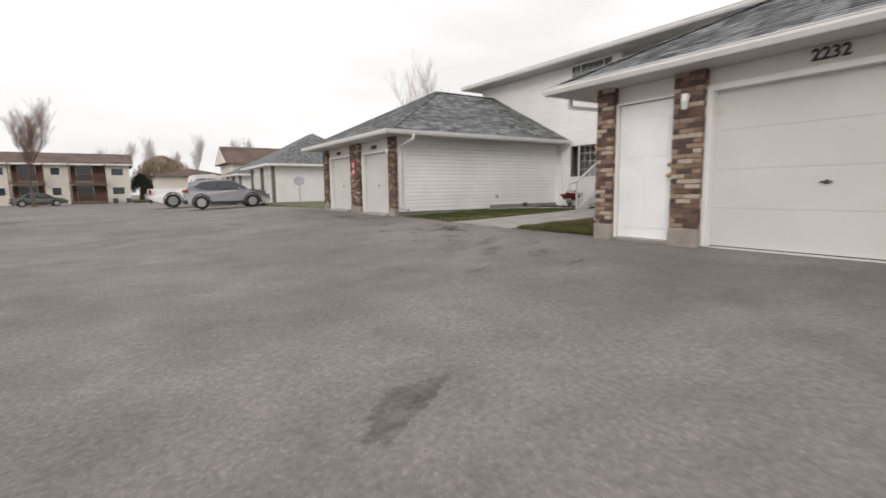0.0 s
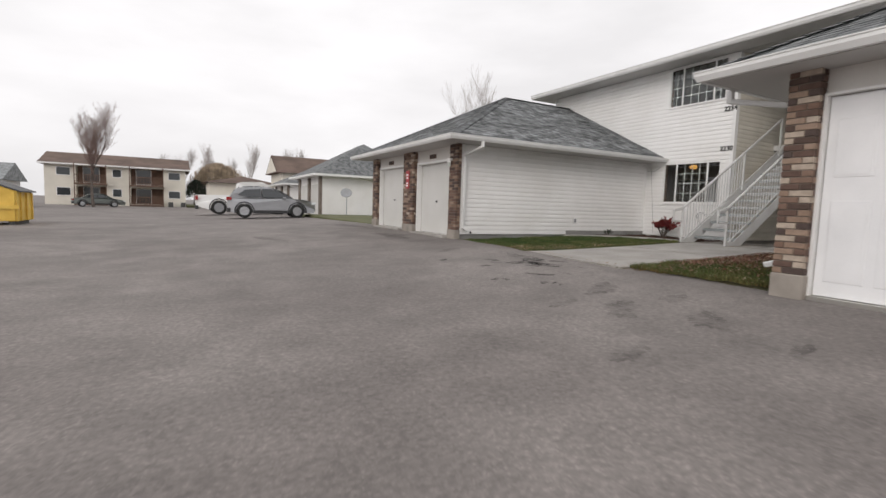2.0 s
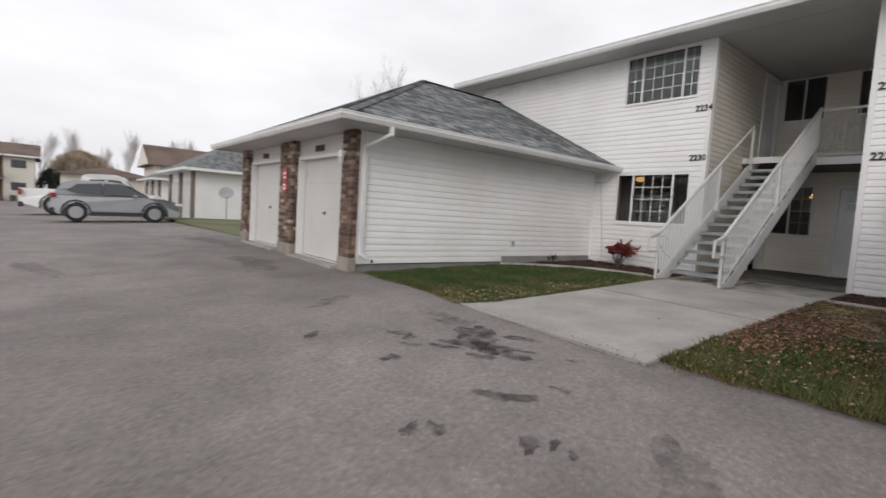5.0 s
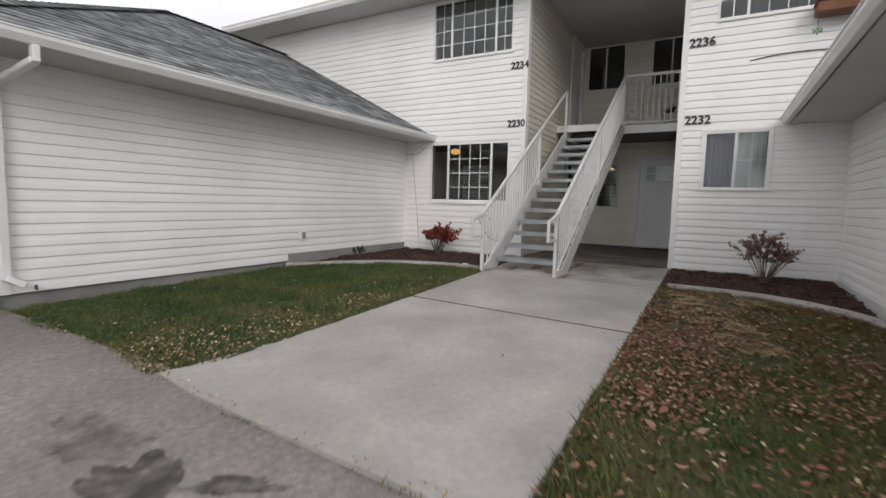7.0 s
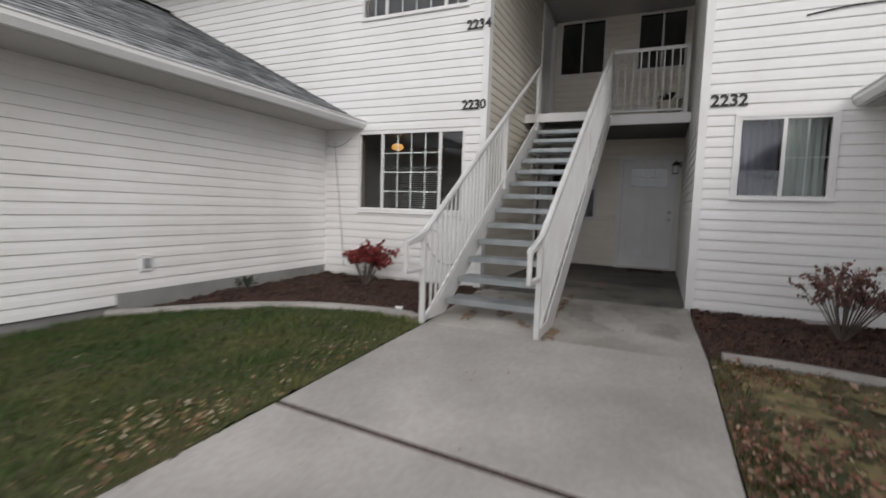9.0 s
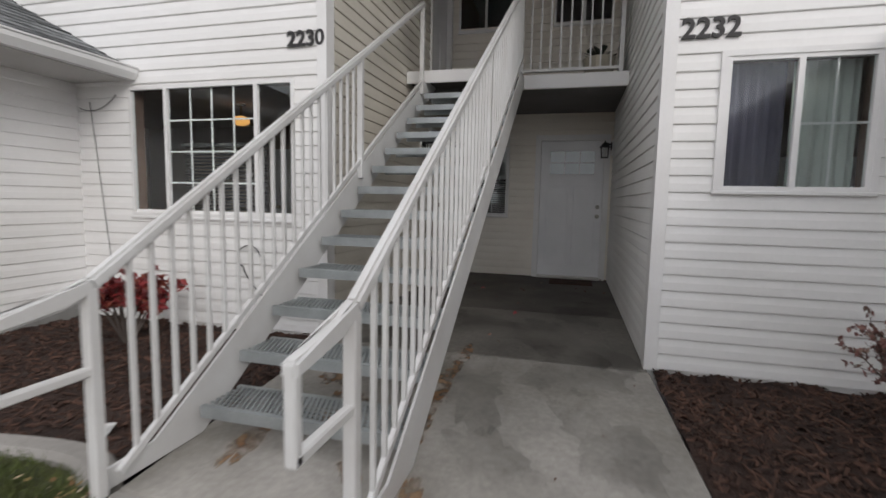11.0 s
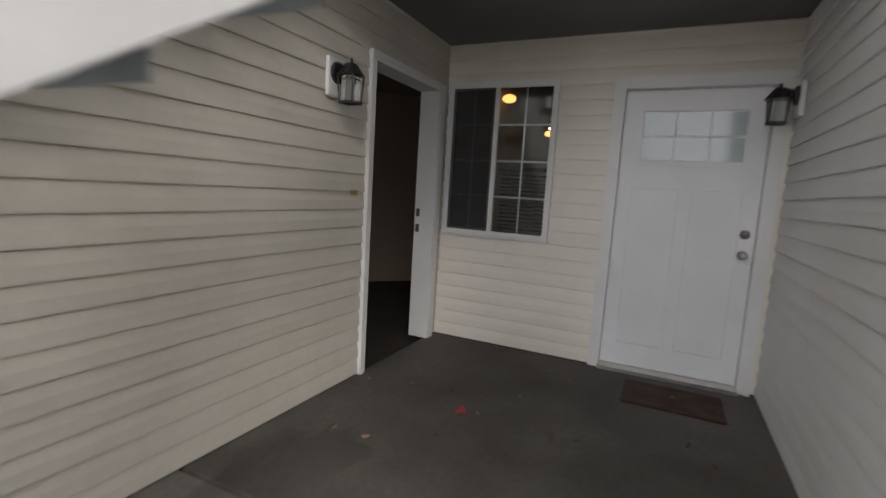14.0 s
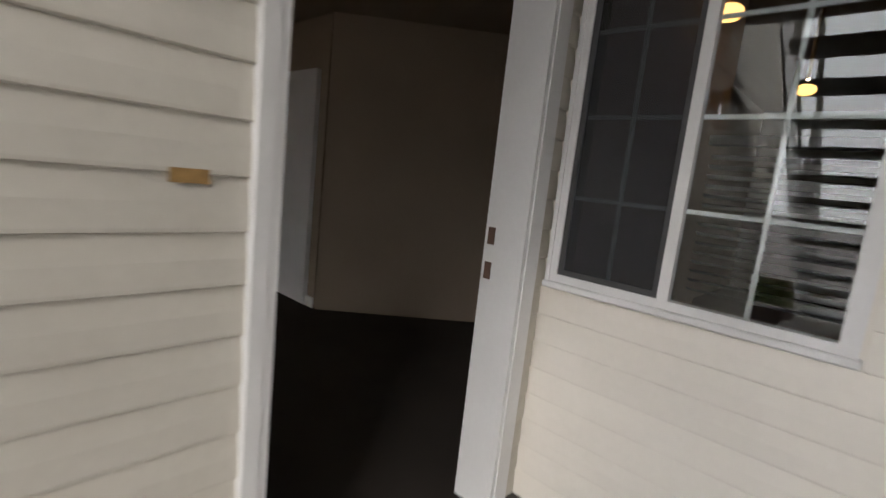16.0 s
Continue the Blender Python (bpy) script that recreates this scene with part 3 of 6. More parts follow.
def inside(px, py, poly):
    hit = False
    for (x0, y0), (x1, y1) in zip(poly, poly[1:] + poly[:1]):
        if (y0 > py) != (y1 > py) and px < (x1 - x0) * (py - y0) / (y1 - y0) + x0:
            hit = not hit
    return hit


CURB_L = [(11.45, 13.62), (11.62, 13.42), (11.95, 13.12), (12.3, 12.72), (12.55, 12.25), (12.68, 11.75), (12.72, 11.3), (12.6, 11.06)]
CURB_R = [(12.72, 8.66), (12.70, 8.2), (12.60, 7.75), (12.4, 7.35), (12.1, 7.05), (11.8, 6.88)]
LAWN_L = [(8.10, 11.13), (8.22, 11.7), (8.24, 12.3), (8.18, 12.9), (8.16, 13.70), *CURB_L, (12.5, 10.98), (10.78, 10.98), (9.3, 10.95), (8.45, 10.97)]
LAWN_R = [(8.12, 8.72), (8.14, 7.6), (8.2, 6.80), *CURB_R[::-1], (12.6, 8.745), (10.6, 8.745)]
BED_L = [*CURB_L, (14.72, 11.06), (14.72, 13.76)]
BED_R = [*CURB_R, (14.72, 6.78), (14.72, 8.76), (12.7, 8.73)]


def patch(name, poly, lift, rough_z, step, material, label, category):
    """A bumpy bed that fills an outline."""
    x0, x1 = min(p[0] for p in poly), max(p[0] for p in poly)
    y0, y1 = min(p[1] for p in poly), max(p[1] for p in poly)
    nx, ny = int((x1 - x0) / step) + 1, int((y1 - y0) / step) + 1
    bm = bmesh.new()
    vs = {}

    def v(i, j):
        if (i, j) not in vs:
            x, y = x0 + (x1 - x0) * i / nx, y0 + (y1 - y0) * j / ny
            z = walk_z(x) + lift + rough_z * noise.noise((x * 5, y * 5, 3.1)) + rough_z * 0.6 * noise.noise((x * 19, y * 19, 8.7)) - 0.07 * clamp((8.34 - x) / 0.2, 0, 1)
            vs[i, j] = bm.verts.new((x, y, z))
        return vs[i, j]

    for i in range(nx):
        for j in range(ny):
            if inside(x0 + (x1 - x0) * (i + 0.5) / nx, y0 + (y1 - y0) * (j + 0.5) / ny, poly):
                bm.faces.new((v(i, j), v(i + 1, j), v(i + 1, j + 1), v(i, j + 1)))
    return solid(name, bm, material, label, category, smooth=True)


patch("ground_lawn_left", LAWN_L, 0.0, 0.02, 0.04, M_SOIL, "patchy autumn lawn soil beside the garage", "ground")
lawn_right = patch("ground_lawn_right", LAWN_R, 0.0, 0.02, 0.04, M_SOIL, "bare patchy lawn soil strewn with leaves", "ground")
patch("ground_bed_left", BED_L, -0.02, 0.035, 0.06, M_MULCH, "dark bark mulch planting bed", "planting bed")
patch("ground_bed_right", BED_R, -0.02, 0.035, 0.06, M_MULCH, "dark bark mulch planting bed", "planting bed")


def curb(name, line):
    bm = bmesh.new()
    pts = [Vector((x, y, 0)) for x, y in line]
    fine = []
    for i in range(len(pts) - 1):
        a, b = pts[max(i - 1, 0)], pts[min(i + 2, len(pts) - 1)]
        for k in range(4):
            t = k / 4
            p, q = pts[i], pts[i + 1]
            fine.append(0.5 * ((2 * p) + (q - a) * t + (2 * a - 5 * p + 4 * q - b) * t * t + (3 * p - a - 3 * q + b) * t ** 3))
    fine.append(pts[-1])
    sect = [(-0.07, -0.14), (-0.07, 0.02), (-0.045, 0.045), (0.045, 0.045), (0.07, 0.02), (0.07, -0.14)]
    rows = []
    for i, p in enumerate(fine):
        d = (fine[min(i + 1, len(fine) - 1)] - fine[max(i - 1, 0)]).normalized()
        s = Vector((d.y, -d.x, 0))
        rows.append([bm.verts.new(p + s * u + Vector((0, 0, walk_z(p.x) + h))) for u, h in sect])
    for a, b in zip(rows, rows[1:]):
        for k in range(5):
            bm.faces.new((a[k], a[k + 1], b[k + 1], b[k]))
    bm.faces.new(rows[0])
    bm.faces.new(rows[-1][::-1])
    return solid(name, bm, M_CONC, "curved concrete edging round a mulch bed", "edging")


curb("edging_left", CURB_L)
curb("edging_right", CURB_R)


# ---- windows and doors ----
def window_unit(name, plane, y0, y1, z0, z1, splits, grids, label, trim=0.0, frame_w=0.028, group="", screens=()):
    """A window in a wall that faces west. splits: inner mullion positions; grids: (columns, rows) for each light."""
    win = thing(name, label=label, category="window", kind="structure", group=group)
    fx0, fx1 = plane - 0.026, plane + 0.016
    bm = bmesh.new()
    for a in ((y0, y1, z0, z0 + frame_w), (y0, y1, z1 - frame_w, z1), (y0, y0 + frame_w, z0 + frame_w, z1 - frame_w), (y1 - frame_w, y1, z0 + frame_w, z1 - frame_w)):
        add_box(bm, fx0, fx1, *a)
    frame_ob = part("window_frame", bm, M_TRIM, win)
    # Dark liner puts the room's dimness into the colour of a pale reveal
    bm = bmesh.new()
    for a in ((y0, y1, z0 + 0.001, z0 + 0.012), (y0, y1, z1 - 0.012, z1 - 0.001), (y0 + 0.001, y0 + 0.012, z0 + 0.012, z1 - 0.012), (y1 - 0.012, y1 - 0.001, z0 + 0.012, z1 - 0.012)):
        add_box(bm, fx1 + 0.001, plane + 0.125, *a)
    part("jamb_shade", bm, M_BROWNWOOD, win, "dark brown liner painting shade on the inner window jamb")
    if trim:
        bm = bmesh.new()
        for a in ((y0 - trim, y1 + trim, z1, z1 + trim), (y0 - trim, y0, z0, z1), (y1, y1 + trim, z0, z1)):
            add_box(bm, plane - 0.034, plane - 0.001, *a)
        part("casing", bm, M_TRIM, win)
    bm = bmesh.new()
    add_box(bm, plane - 0.04, plane + 0.02, y0 - trim - 0.008, y1 + trim + 0.008, z0 - 0.026, z0 - 0.001)
    soften(bm, 0.005)
    part("window_sill", bm, M_TRIM, win)
    edges = [y0 + frame_w, *sorted(splits), y1 - frame_w]
    for s in sorted(splits):
        box_part("mullion", fx0 - 0.004, fx1 - 0.01, s - 0.017, s + 0.017, z0 + frame_w, z1 - frame_w, M_TRIM, win)
    for k in range(len(edges) - 1):
        a = edges[k] + (0.017 if k else 0)
        b = edges[k + 1] - (0.017 if k < len(edges) - 2 else 0)
        pane = box_part("pane", plane - 0.004, plane - 0.001, a, b, z0 + frame_w, z1 - frame_w, M_GLASS, win)
        pane.visible_shadow = False
        cols, rows = grids[k]
        if cols > 1 or rows > 1:
            bm = bmesh.new()
            for c in range(1, cols):
                y = a + (b - a) * c / cols
                add_box(bm, plane + 0.003, plane + 0.011, y - 0.007, y + 0.007, z0 + frame_w, z1 - frame_w)
            for r in range(1, rows):
                z = z0 + frame_w + (z1 - z0 - 2 * frame_w) * r / rows
                add_box(bm, plane + 0.0035, plane + 0.0115, a, b, z - 0.007, z + 0.007)
            part("grille", bm, M_TRIM, win, "thin white window grille bars")
        if k in screens:
            bm = bmesh.new()
            for q in ((a, b, z0 + frame_w, z0 + frame_w + 0.02), (a, b, z1 - frame_w - 0.02, z1 - frame_w), (a, a + 0.02, z0 + frame_w + 0.02, z1 - frame_w - 0.02), (b - 0.02, b, z0 + frame_w + 0.02, z1 - frame_w - 0.02)):
                add_box(bm, plane - 0.019, plane - 0.008, *q)
            part("screen_frame", bm, M_DARKGREY, win, "grey insect screen frame")
            box_part("insect_screen", plane - 0.014, plane - 0.013, a + 0.02, b - 0.02, z0 + frame_w + 0.02, z1 - frame_w - 0.02, M_SCREEN, win, "dark insect screen mesh")
    return win


def panel_door(name, facing, plane, u0, u1, z0, z1, material, panels, label, lite=None):
    """A door leaf with raised mouldings; u runs along the wall."""
    door = thing(name, label=label, category="door", kind="structure")
    at = FACING[facing]
    s = 1 if facing[0] == "-" else -1

    def bx(bm, d0, d1, a, b, c, d):
        p, q = at(plane + s * d0, a, c), at(plane + s * d1, b, d)
        add_box(bm, *sorted((p[0], q[0])), *sorted((p[1], q[1])), *sorted((p[2], q[2])))

    bm = bmesh.new()
    bx(bm, 0.0, 0.045, u0, u1, z0, z1)
    soften(bm, 0.003)
    part("leaf", bm, material, door)
    for a, b, c, d in panels:
        bm = bmesh.new()
        bx(bm, -0.006, 0.004, a, b, c, d)
        soften(bm, 0.006)
        bx(bm, -0.011, 0.0, a + 0.03, b - 0.03, c + 0.03, d - 0.03)
        part("raised_panel", bm, material, door)
    if lite:
        a, b, c, d = lite
        bm = bmesh.new()
        for q in ((a - 0.03, b + 0.03, c - 0.03, c), (a - 0.03, b + 0.03, d, d + 0.03), (a - 0.03, a, c, d), (b, b + 0.03, c, d)):
            bx(bm, -0.014, 0.002, *q)
        part("lite_frame", bm, material, door)
        bm = bmesh.new()
        for k in (1, 2):
            u = a + (b - a) * k / 3
            bx(bm, -0.010, 0.001, u - 0.009, u + 0.009, c, d)
        z = (c + d) / 2
        bx(bm, -0.0105, 0.001, a, b, z - 0.009, z + 0.009)
        part("lite_bars", bm, material, door)
        for i in range(3):
            for j in range(2):
                bm = bmesh.new()
                bx(bm, -0.004, 0.001, a + (b - a) * i / 3 + 0.009, a + (b - a) * (i + 1) / 3 - 0.009, c + (d - c) * j / 2 + 0.009, c + (d - c) * (j + 1) / 2 - 0.009)
                part("pane", bm, M_SKYPANE, door, "door pane with sky reflection in its colour")
    return door


def door_casing(name, facing, plane, u0, u1, z0, z1, w, jamb, material, label, inner=0.004, w2=None):
    at = FACING[facing]
    s = 1 if facing[0] == "-" else -1
    bm = bmesh.new()

    def bx(d0, d1, a, b, c, d):
        p, q = at(plane + s * d0, a, c), at(plane + s * d1, b, d)
        add_box(bm, *sorted((p[0], q[0])), *sorted((p[1], q[1])), *sorted((p[2], q[2])))

    bx(-0.04, 0.0, u0 - w, u0, z0, z1 + w)
    bx(-0.04, 0.0, u1, u1 + (w2 or w), z0, z1 + w)
    bx(-0.04, 0.0, u0, u1, z1, z1 + w)
    bx(-0.035, jamb, u0, u0 + inner, z0, z1)
    bx(-0.035, jamb, u1 - inner, u1, z0, z1)
    bx(-0.035, jamb, u0 + inner, u1 - inner, z1 - inner, z1)
    return solid(name, bm, material, label, "trim")


def knob(parent, facing, plane, u, z, material, lever=False):
    bm = bmesh.new()
    d = -1 if facing[0] == "-" else 1
    at = FACING[facing]
    a, b, c = (Vector(at(plane + d * k, u, z)) for k in (-0.001, 0.012, 0.05))
    add_tube(bm, a, b, 0.032, 0.030, 14)
    add_tube(bm, b, c, 0.012, 0.012, 10)
    if lever:
        bmesh.ops.create_uvsphere(bm, u_segments=14, v_segments=8, radius=0.029, matrix=Matrix.Translation(c))
    return part("door_handle" if lever else "deadbolt", bm, material, parent, "", True)


# ---- garages ----
def shingle_field(name, a, b, p, q, parent, singles=0, tab=0.30, course=0.145):
    """Tabs laid in courses over the roof plane with eave a-b and top edge p-q (p above a)."""
    a, b, p, q = (Vector(v) for v in (a, b, p, q))
    e = (b - a).normalized()
    n = e.cross(p - a).normalized()
    if n.z < 0:
        n = -n
    s = n.cross(e)
    if s.z < 0:
        s = -s
    L, vp = (b - a).length, (p - a).dot(s)
    up, uq = (p - a).dot(e), (q - a).dot(e)
    rng = random.Random(len(name) + int(L * 10))
    verts, faces, made = [], [], 0
    shared = {}
    row = 0
    while row * course < vp - 0.03:
        v0 = row * course
        v1 = min(v0 + course + 0.02, vp)
        t0, t1 = v0 / vp, min((v0 + course) / vp, 1)
        lo, hi = up * t0, L + (uq - L) * t0
        lo1, hi1 = up * t1, L + (uq - L) * t1
        u = lo - tab * (0.5 if row % 2 else 0) - rng.uniform(0, 0.05)
        while u < hi:
            u0, u1 = max(u + 0.004, lo), min(u + tab - 0.004, hi)
            m0, m1 = max(u0, lo1), min(u1, hi1)
            if u1 - u0 > 0.03:
                if m1 < m0:
                    m0 = m1 = (m0 + m1) / 2
                h = 0.010 + rng.uniform(0, 0.007)
                dv = rng.uniform(-0.006, 0.004)
                loc = [(u0, v0 + dv, h), (u1, v0 + dv, h), (m1, v1, 0.003), (m0, v1, 0.003), (u0, v0 + dv, 0), (u1, v0 + dv, 0)]
                full = abs(u1 - u0 - tab + 0.008) < 1e-6 and abs(m1 - m0 - tab + 0.008) < 1e-6
                if full and made < singles:
                    if "m" not in shared:
                        me = bpy.data.meshes.new("shingle")
                        w = tab - 0.008
                        me.from_pydata([(0, 0, 0.012), (w, 0, 0.012), (w, course + 0.02, 0.003), (0, course + 0.02, 0.003), (0, 0, 0), (w, 0, 0)], [], [(0, 1, 2, 3), (4, 5, 1, 0), (3, 4, 0), (1, 5, 2)])
                        me.materials.append(M_SHINGLE_OB)
                        shared["m"] = me
                    ob = new("shingle", shared["m"])
                    ob.parent = parent
                    o = a + e * u0 + s * (v0 + dv)
                    ob.matrix_basis = Matrix(((e.x, s.x, n.x, o.x), (e.y, s.y, n.y, o.y), (e.z, s.z, n.z, o.z), (0, 0, 0, 1)))
                    made += 1
                else:
                    k = len(verts)
                    verts += [tuple(a + e * x + s * y + n * z) for x, y, z in loc]
                    faces += [(k, k + 1, k + 2, k + 3), (k + 4, k + 5, k + 1, k)]
            u += tab
        row += 1
    me = bpy.data.meshes.new("shingles")
    me.from_pydata(verts, [], faces)
    me.materials.append(M_SHINGLE)
    ob = new("shingles", me)
    ob.parent = parent
    return tagged(ob, kind="stuff")


def hip_caps(parent, a, b):
    a, b = Vector(a), Vector(b)
    n = int((b - a).length / 0.16)
    bm = bmesh.new()
    side = (b - a).cross(Vector((0, 0, 1))).normalized() * 0.13
    for k in range(n):
        p, q = a.lerp(b, k / n), a.lerp(b, (k + 1.3) / n if k < n - 1 else 1)
        up0, up1 = Vector((0, 0, 0.035)), Vector((0, 0, 0.02))
        dn = Vector((0, 0, -0.035))
        v = [bm.verts.new(c) for c in (p - side + up0 + dn, p + up0, p + side + up0 + dn, q - side + up1 + dn, q + up1, q + side + up1 + dn)]
        bm.faces.new((v[0], v[1], v[4], v[3]))
        bm.faces.new((v[1], v[2], v[5], v[4]))
    part("ridge_cap", bm, M_SHINGLE, parent)


def garage_roof(name, y_in, y_out, y_ridge, singles, x0=7.62, x1=14.70, z=2.22, top=4.26, px=11.85):
    """Hipped roof: y_in is the eave along the yard, y_out the far one."""
    roof = thing(name, label="grey asphalt shingle hip roof over a garage", category="roof", kind="structure")
    A, B, C, D = (x0, y_in, z), (x0, y_out, z), (x1, y_in, z), (x1, y_out, z)
    P, Q = (px, y_ridge, top), (x1, y_ridge, top)
    bm = bmesh.new()
    vs = [bm.verts.new(v) for v in (A, B, C, D, P, Q)]
    a, b, c, d, p, q = vs
    for f in ((a, b, p), (a, c, q, p), (b, d, q, p), (c, d, q), (a, b, d, c)):
        bm.faces.new(f)
    part("deck", bm, M_SHINGLE, roof)
    shingle_field("front", A, B, P, P, roof, singles // 2)
    shingle_field("side", A, C, P, Q, roof, singles // 2)
    shingle_field("far", B, D, P, Q, roof, 0)
    for c0 in (A, B):
        hip_caps(roof, c0, P)
    hip_caps(roof, P, Q)
    s = 1 if y_out > y_in else -1
    ylo, yhi = min(y_in, y_out), max(y_in, y_out)
    # soffit, fascia and gutter
    bm = bmesh.new()
    add_box(bm, x0 + 0.02, x1, ylo + 0.02, yhi - 0.02, z - 0.10, z - 0.085)
    solid("ceiling_soffit", bm, M_SOFFIT, "white vinyl soffit under the garage eaves", "soffit")
    g = thing("gutter", label="white aluminium gutter along the garage eaves", category="gutter", kind="structure")
    prof = [(0.0, -0.10), (-0.055, -0.10), (-0.085, -0.045), (-0.085, -0.012), (-0.095, -0.004), (-0.095, 0.008), (-0.078, 0.008), (-0.078, -0.006), (0.0, -0.006)]
    bm = bmesh.new()
    rows = []
    for yy in (ylo - 0.085, yhi + 0.085):
        rows.append([bm.verts.new((x0 + u, clamp(yy, ylo - max(0.0, -u), yhi + max(0.0, -u)), z + v)) for u, v in prof])
    k = len(prof)
    for i in range(k):
        bm.faces.new((rows[0][i], rows[0][(i + 1) % k], rows[1][(i + 1) % k], rows[1][i]))
    bm.faces.new(rows[0])
    bm.faces.new(rows[1][::-1])
    part("front_run", bm, M_GUTTER, g)
    bm = bmesh.new()
    rows = []
    for first in (True, False):
        rows.append([bm.verts.new(((x0 - max(0.0, -u)) if first else x1, y_in - s * (-u), z + v)) for u, v in prof])
    for i in range(k):
        bm.faces.new((rows[0][i], rows[0][(i + 1) % k], rows[1][(i + 1) % k], rows[1][i]))
    bm.faces.new(rows[0])
    bm.faces.new(rows[1][::-1])
    part("side_run", bm, M_GUTTER, g)
    return roof


PILLARS = []


def brick_pillar(y0, y1, x0, x1, z0, z1, plinth=0.24):
    p = thing("brick_pillar", label="mixed brown brick pillar on a concrete plinth", category="pillar", group="garage brick pillars", kind="structure")
    box_part("core", x0 + 0.012, x1, y0 + 0.012, y1 - 0.012, z0 + plinth - 0.01, z1, M_MORTAR, p)
    box_part("plinth", x0 - 0.012, x1 + 0.01, y0 - 0.012, y1 + 0.012, z0 - 0.15, z0 + plinth, M_PLINTH, p, "rough concrete plinth", 0.012)
    PILLARS.append((p, y0, y1, x0, x1, z0 + plinth, z1))
    return p


def garage_door(y0, y1, x, z0, z1, label):
    d = thing("garage_door", label=label, category="garage door", kind="structure", group="garage doors")
    n = 4
    for k in range(n):
        a, b = z0 + (z1 - z0) * k / n, z0 + (z1 - z0) * (k + 1) / n - 0.0015
        bm = bmesh.new()
        add_box(bm, x, x + 0.045, y0, y1, a, b)
        soften(bm, 0.0015)
        for c in range(4):
            w = (y1 - y0) / 4
            add_box(bm, x - 0.0015, x + 0.002, y0 + c * w + 0.09, y0 + (c + 1) * w - 0.09, a + 0.10, b - 0.10)
        part("door_panel", bm, M_GDOOR, d)
    bm = bmesh.new()
    ym = (y0 + y1) / 2
    add_tube(bm, (x + 0.001, ym, z0 + 0.82), (x - 0.02, ym, z0 + 0.82), 0.028, 0.026, 12)
    add_bar(bm, (x - 0.022, ym - 0.055, z0 + 0.82), (x - 0.022, ym + 0.055, z0 + 0.82), 0.012, 0.02)
    part("lock_handle", bm, M_DARKGREY, d, "dark metal turn handle")
    bm = bmesh.new()
    add_box(bm, x - 0.008, x + 0.01, y0, y1, z0 - 0.035, z0 - 0.004)
    part("bottom_seal", bm, M_DARKGREY, d)
    bm = bmesh.new()
    add_box(bm, x - 0.006, x + 0.002, y1 - 0.09, y1 - 0.03, z1 - 0.32, z1 - 0.18)
    part("hinge_plate", bm, M_CHROME, d)
    return d


def front_wall(name, x, y0, y1, z0, z1, holes):
    bm = bmesh.new()
    panel_with_holes(bm, "-x", x, 0.16, y0, y1, z0, z1, holes)
    return solid(name, bm, M_FRONT, "smooth off-white painted garage front wall", "wall")


# garage with the walk-in door
front_wall("wall_garage_south_front", 8.13, -0.1, 6.70, -0.4, 2.13, [(5.53, 6.45, -0.18, 1.86), (2.53, 5.03, -0.18, 1.84), (-0.1 + 0.5, 2.1 - 0.1, -0.18, 1.79)])
brick_pillar(6.47, 6.76, 8.0, 8.13, -0.19, 2.12)
brick_pillar(5.10, 5.50, 8.0, 8.13, -0.19, 2.12)
brick_pillar(2.06, 2.46, 8.0, 8.13, -0.19, 2.12)
garage_door(2.53, 5.03, 8.21, -0.17, 1.84, "off-white sectional garage door, closed, with a dark turn handle")
garage_door(0.40, 2.00, 8.21, -0.17, 1.79, "off-white sectional garage door, closed, with a dark turn handle")
door_casing("trim_garage_door", "-x", 8.13, 2.53, 5.03, -0.18, 1.84, 0.07, 0.08, M_TRIM, "white garage door frame")
pd = panel_door("door_1", "-x", 8.165, 5.54, 6.44, -0.15, 1.85, M_DOOR, [(5.62, 5.95, 1.05, 1.62), (6.03, 6.36, 1.05, 1.62), (5.62, 5.95, 0.0, 0.82), (6.03, 6.36, 0.0, 0.82)], "white six panel steel walk-in garage door, closed")
knob(pd, "-x", 8.165, 5.61, 0.78, M_BRASS, True)
knob(pd, "-x", 8.165, 5.61, 0.93, M_BRASS)
door_casing("trim_walk_in_door", "-x", 8.13, 5.53, 6.45, -0.18, 1.86, 0.02, 0.03, M_TRIM, "white walk-in door frame")
box_solid("trim_threshold", 8.06, 8.2, 5.52, 6.46, -0.30, -0.155, M_CHROME, "aluminium threshold strip", "trim")
box_solid("floor_garage_south", 8.16, 14.5, -0.05, 6.6, -0.4, -0.20, M_CONC, "garage concrete floor", "floor")
sided_wall("wall_garage_south_side", "+y", 6.74, 8.14, 14.71, 0.02, 2.13, lap=0.107, hang=0.3)
box_solid("wall_garage_south_end", 8.14, 14.7, -0.2, -0.1, -0.4, 2.13, M_SIDING, "white garage end wall", "wall")
garage_roof("roof_garage_south", 7.44, -0.4, 3.63, 150)

# garage across the lawn
front_wall("wall_garage_north_front", 8.24, 13.80, 19.4, -0.4, 2.13, [(14.17, 16.02, -0.06, 1.76), (16.90, 18.85, -0.03, 1.78)])
brick_pillar(13.74, 14.10, 8.11, 8.233, -0.10, 2.12, 0.2)
brick_pillar(16.12, 16.80, 8.11, 8.24, -0.08, 2.12, 0.2)
brick_pillar(18.95, 19.30, 8.11, 8.24, -0.04, 2.12, 0.2)
garage_door(14.19, 16.0, 8.33, -0.05, 1.76, "off-white sectional garage door, closed, with a dark turn handle")
garage_door(16.92, 18.83, 8.33, -0.02, 1.78, "off-white sectional garage door, closed, with a dark turn handle")
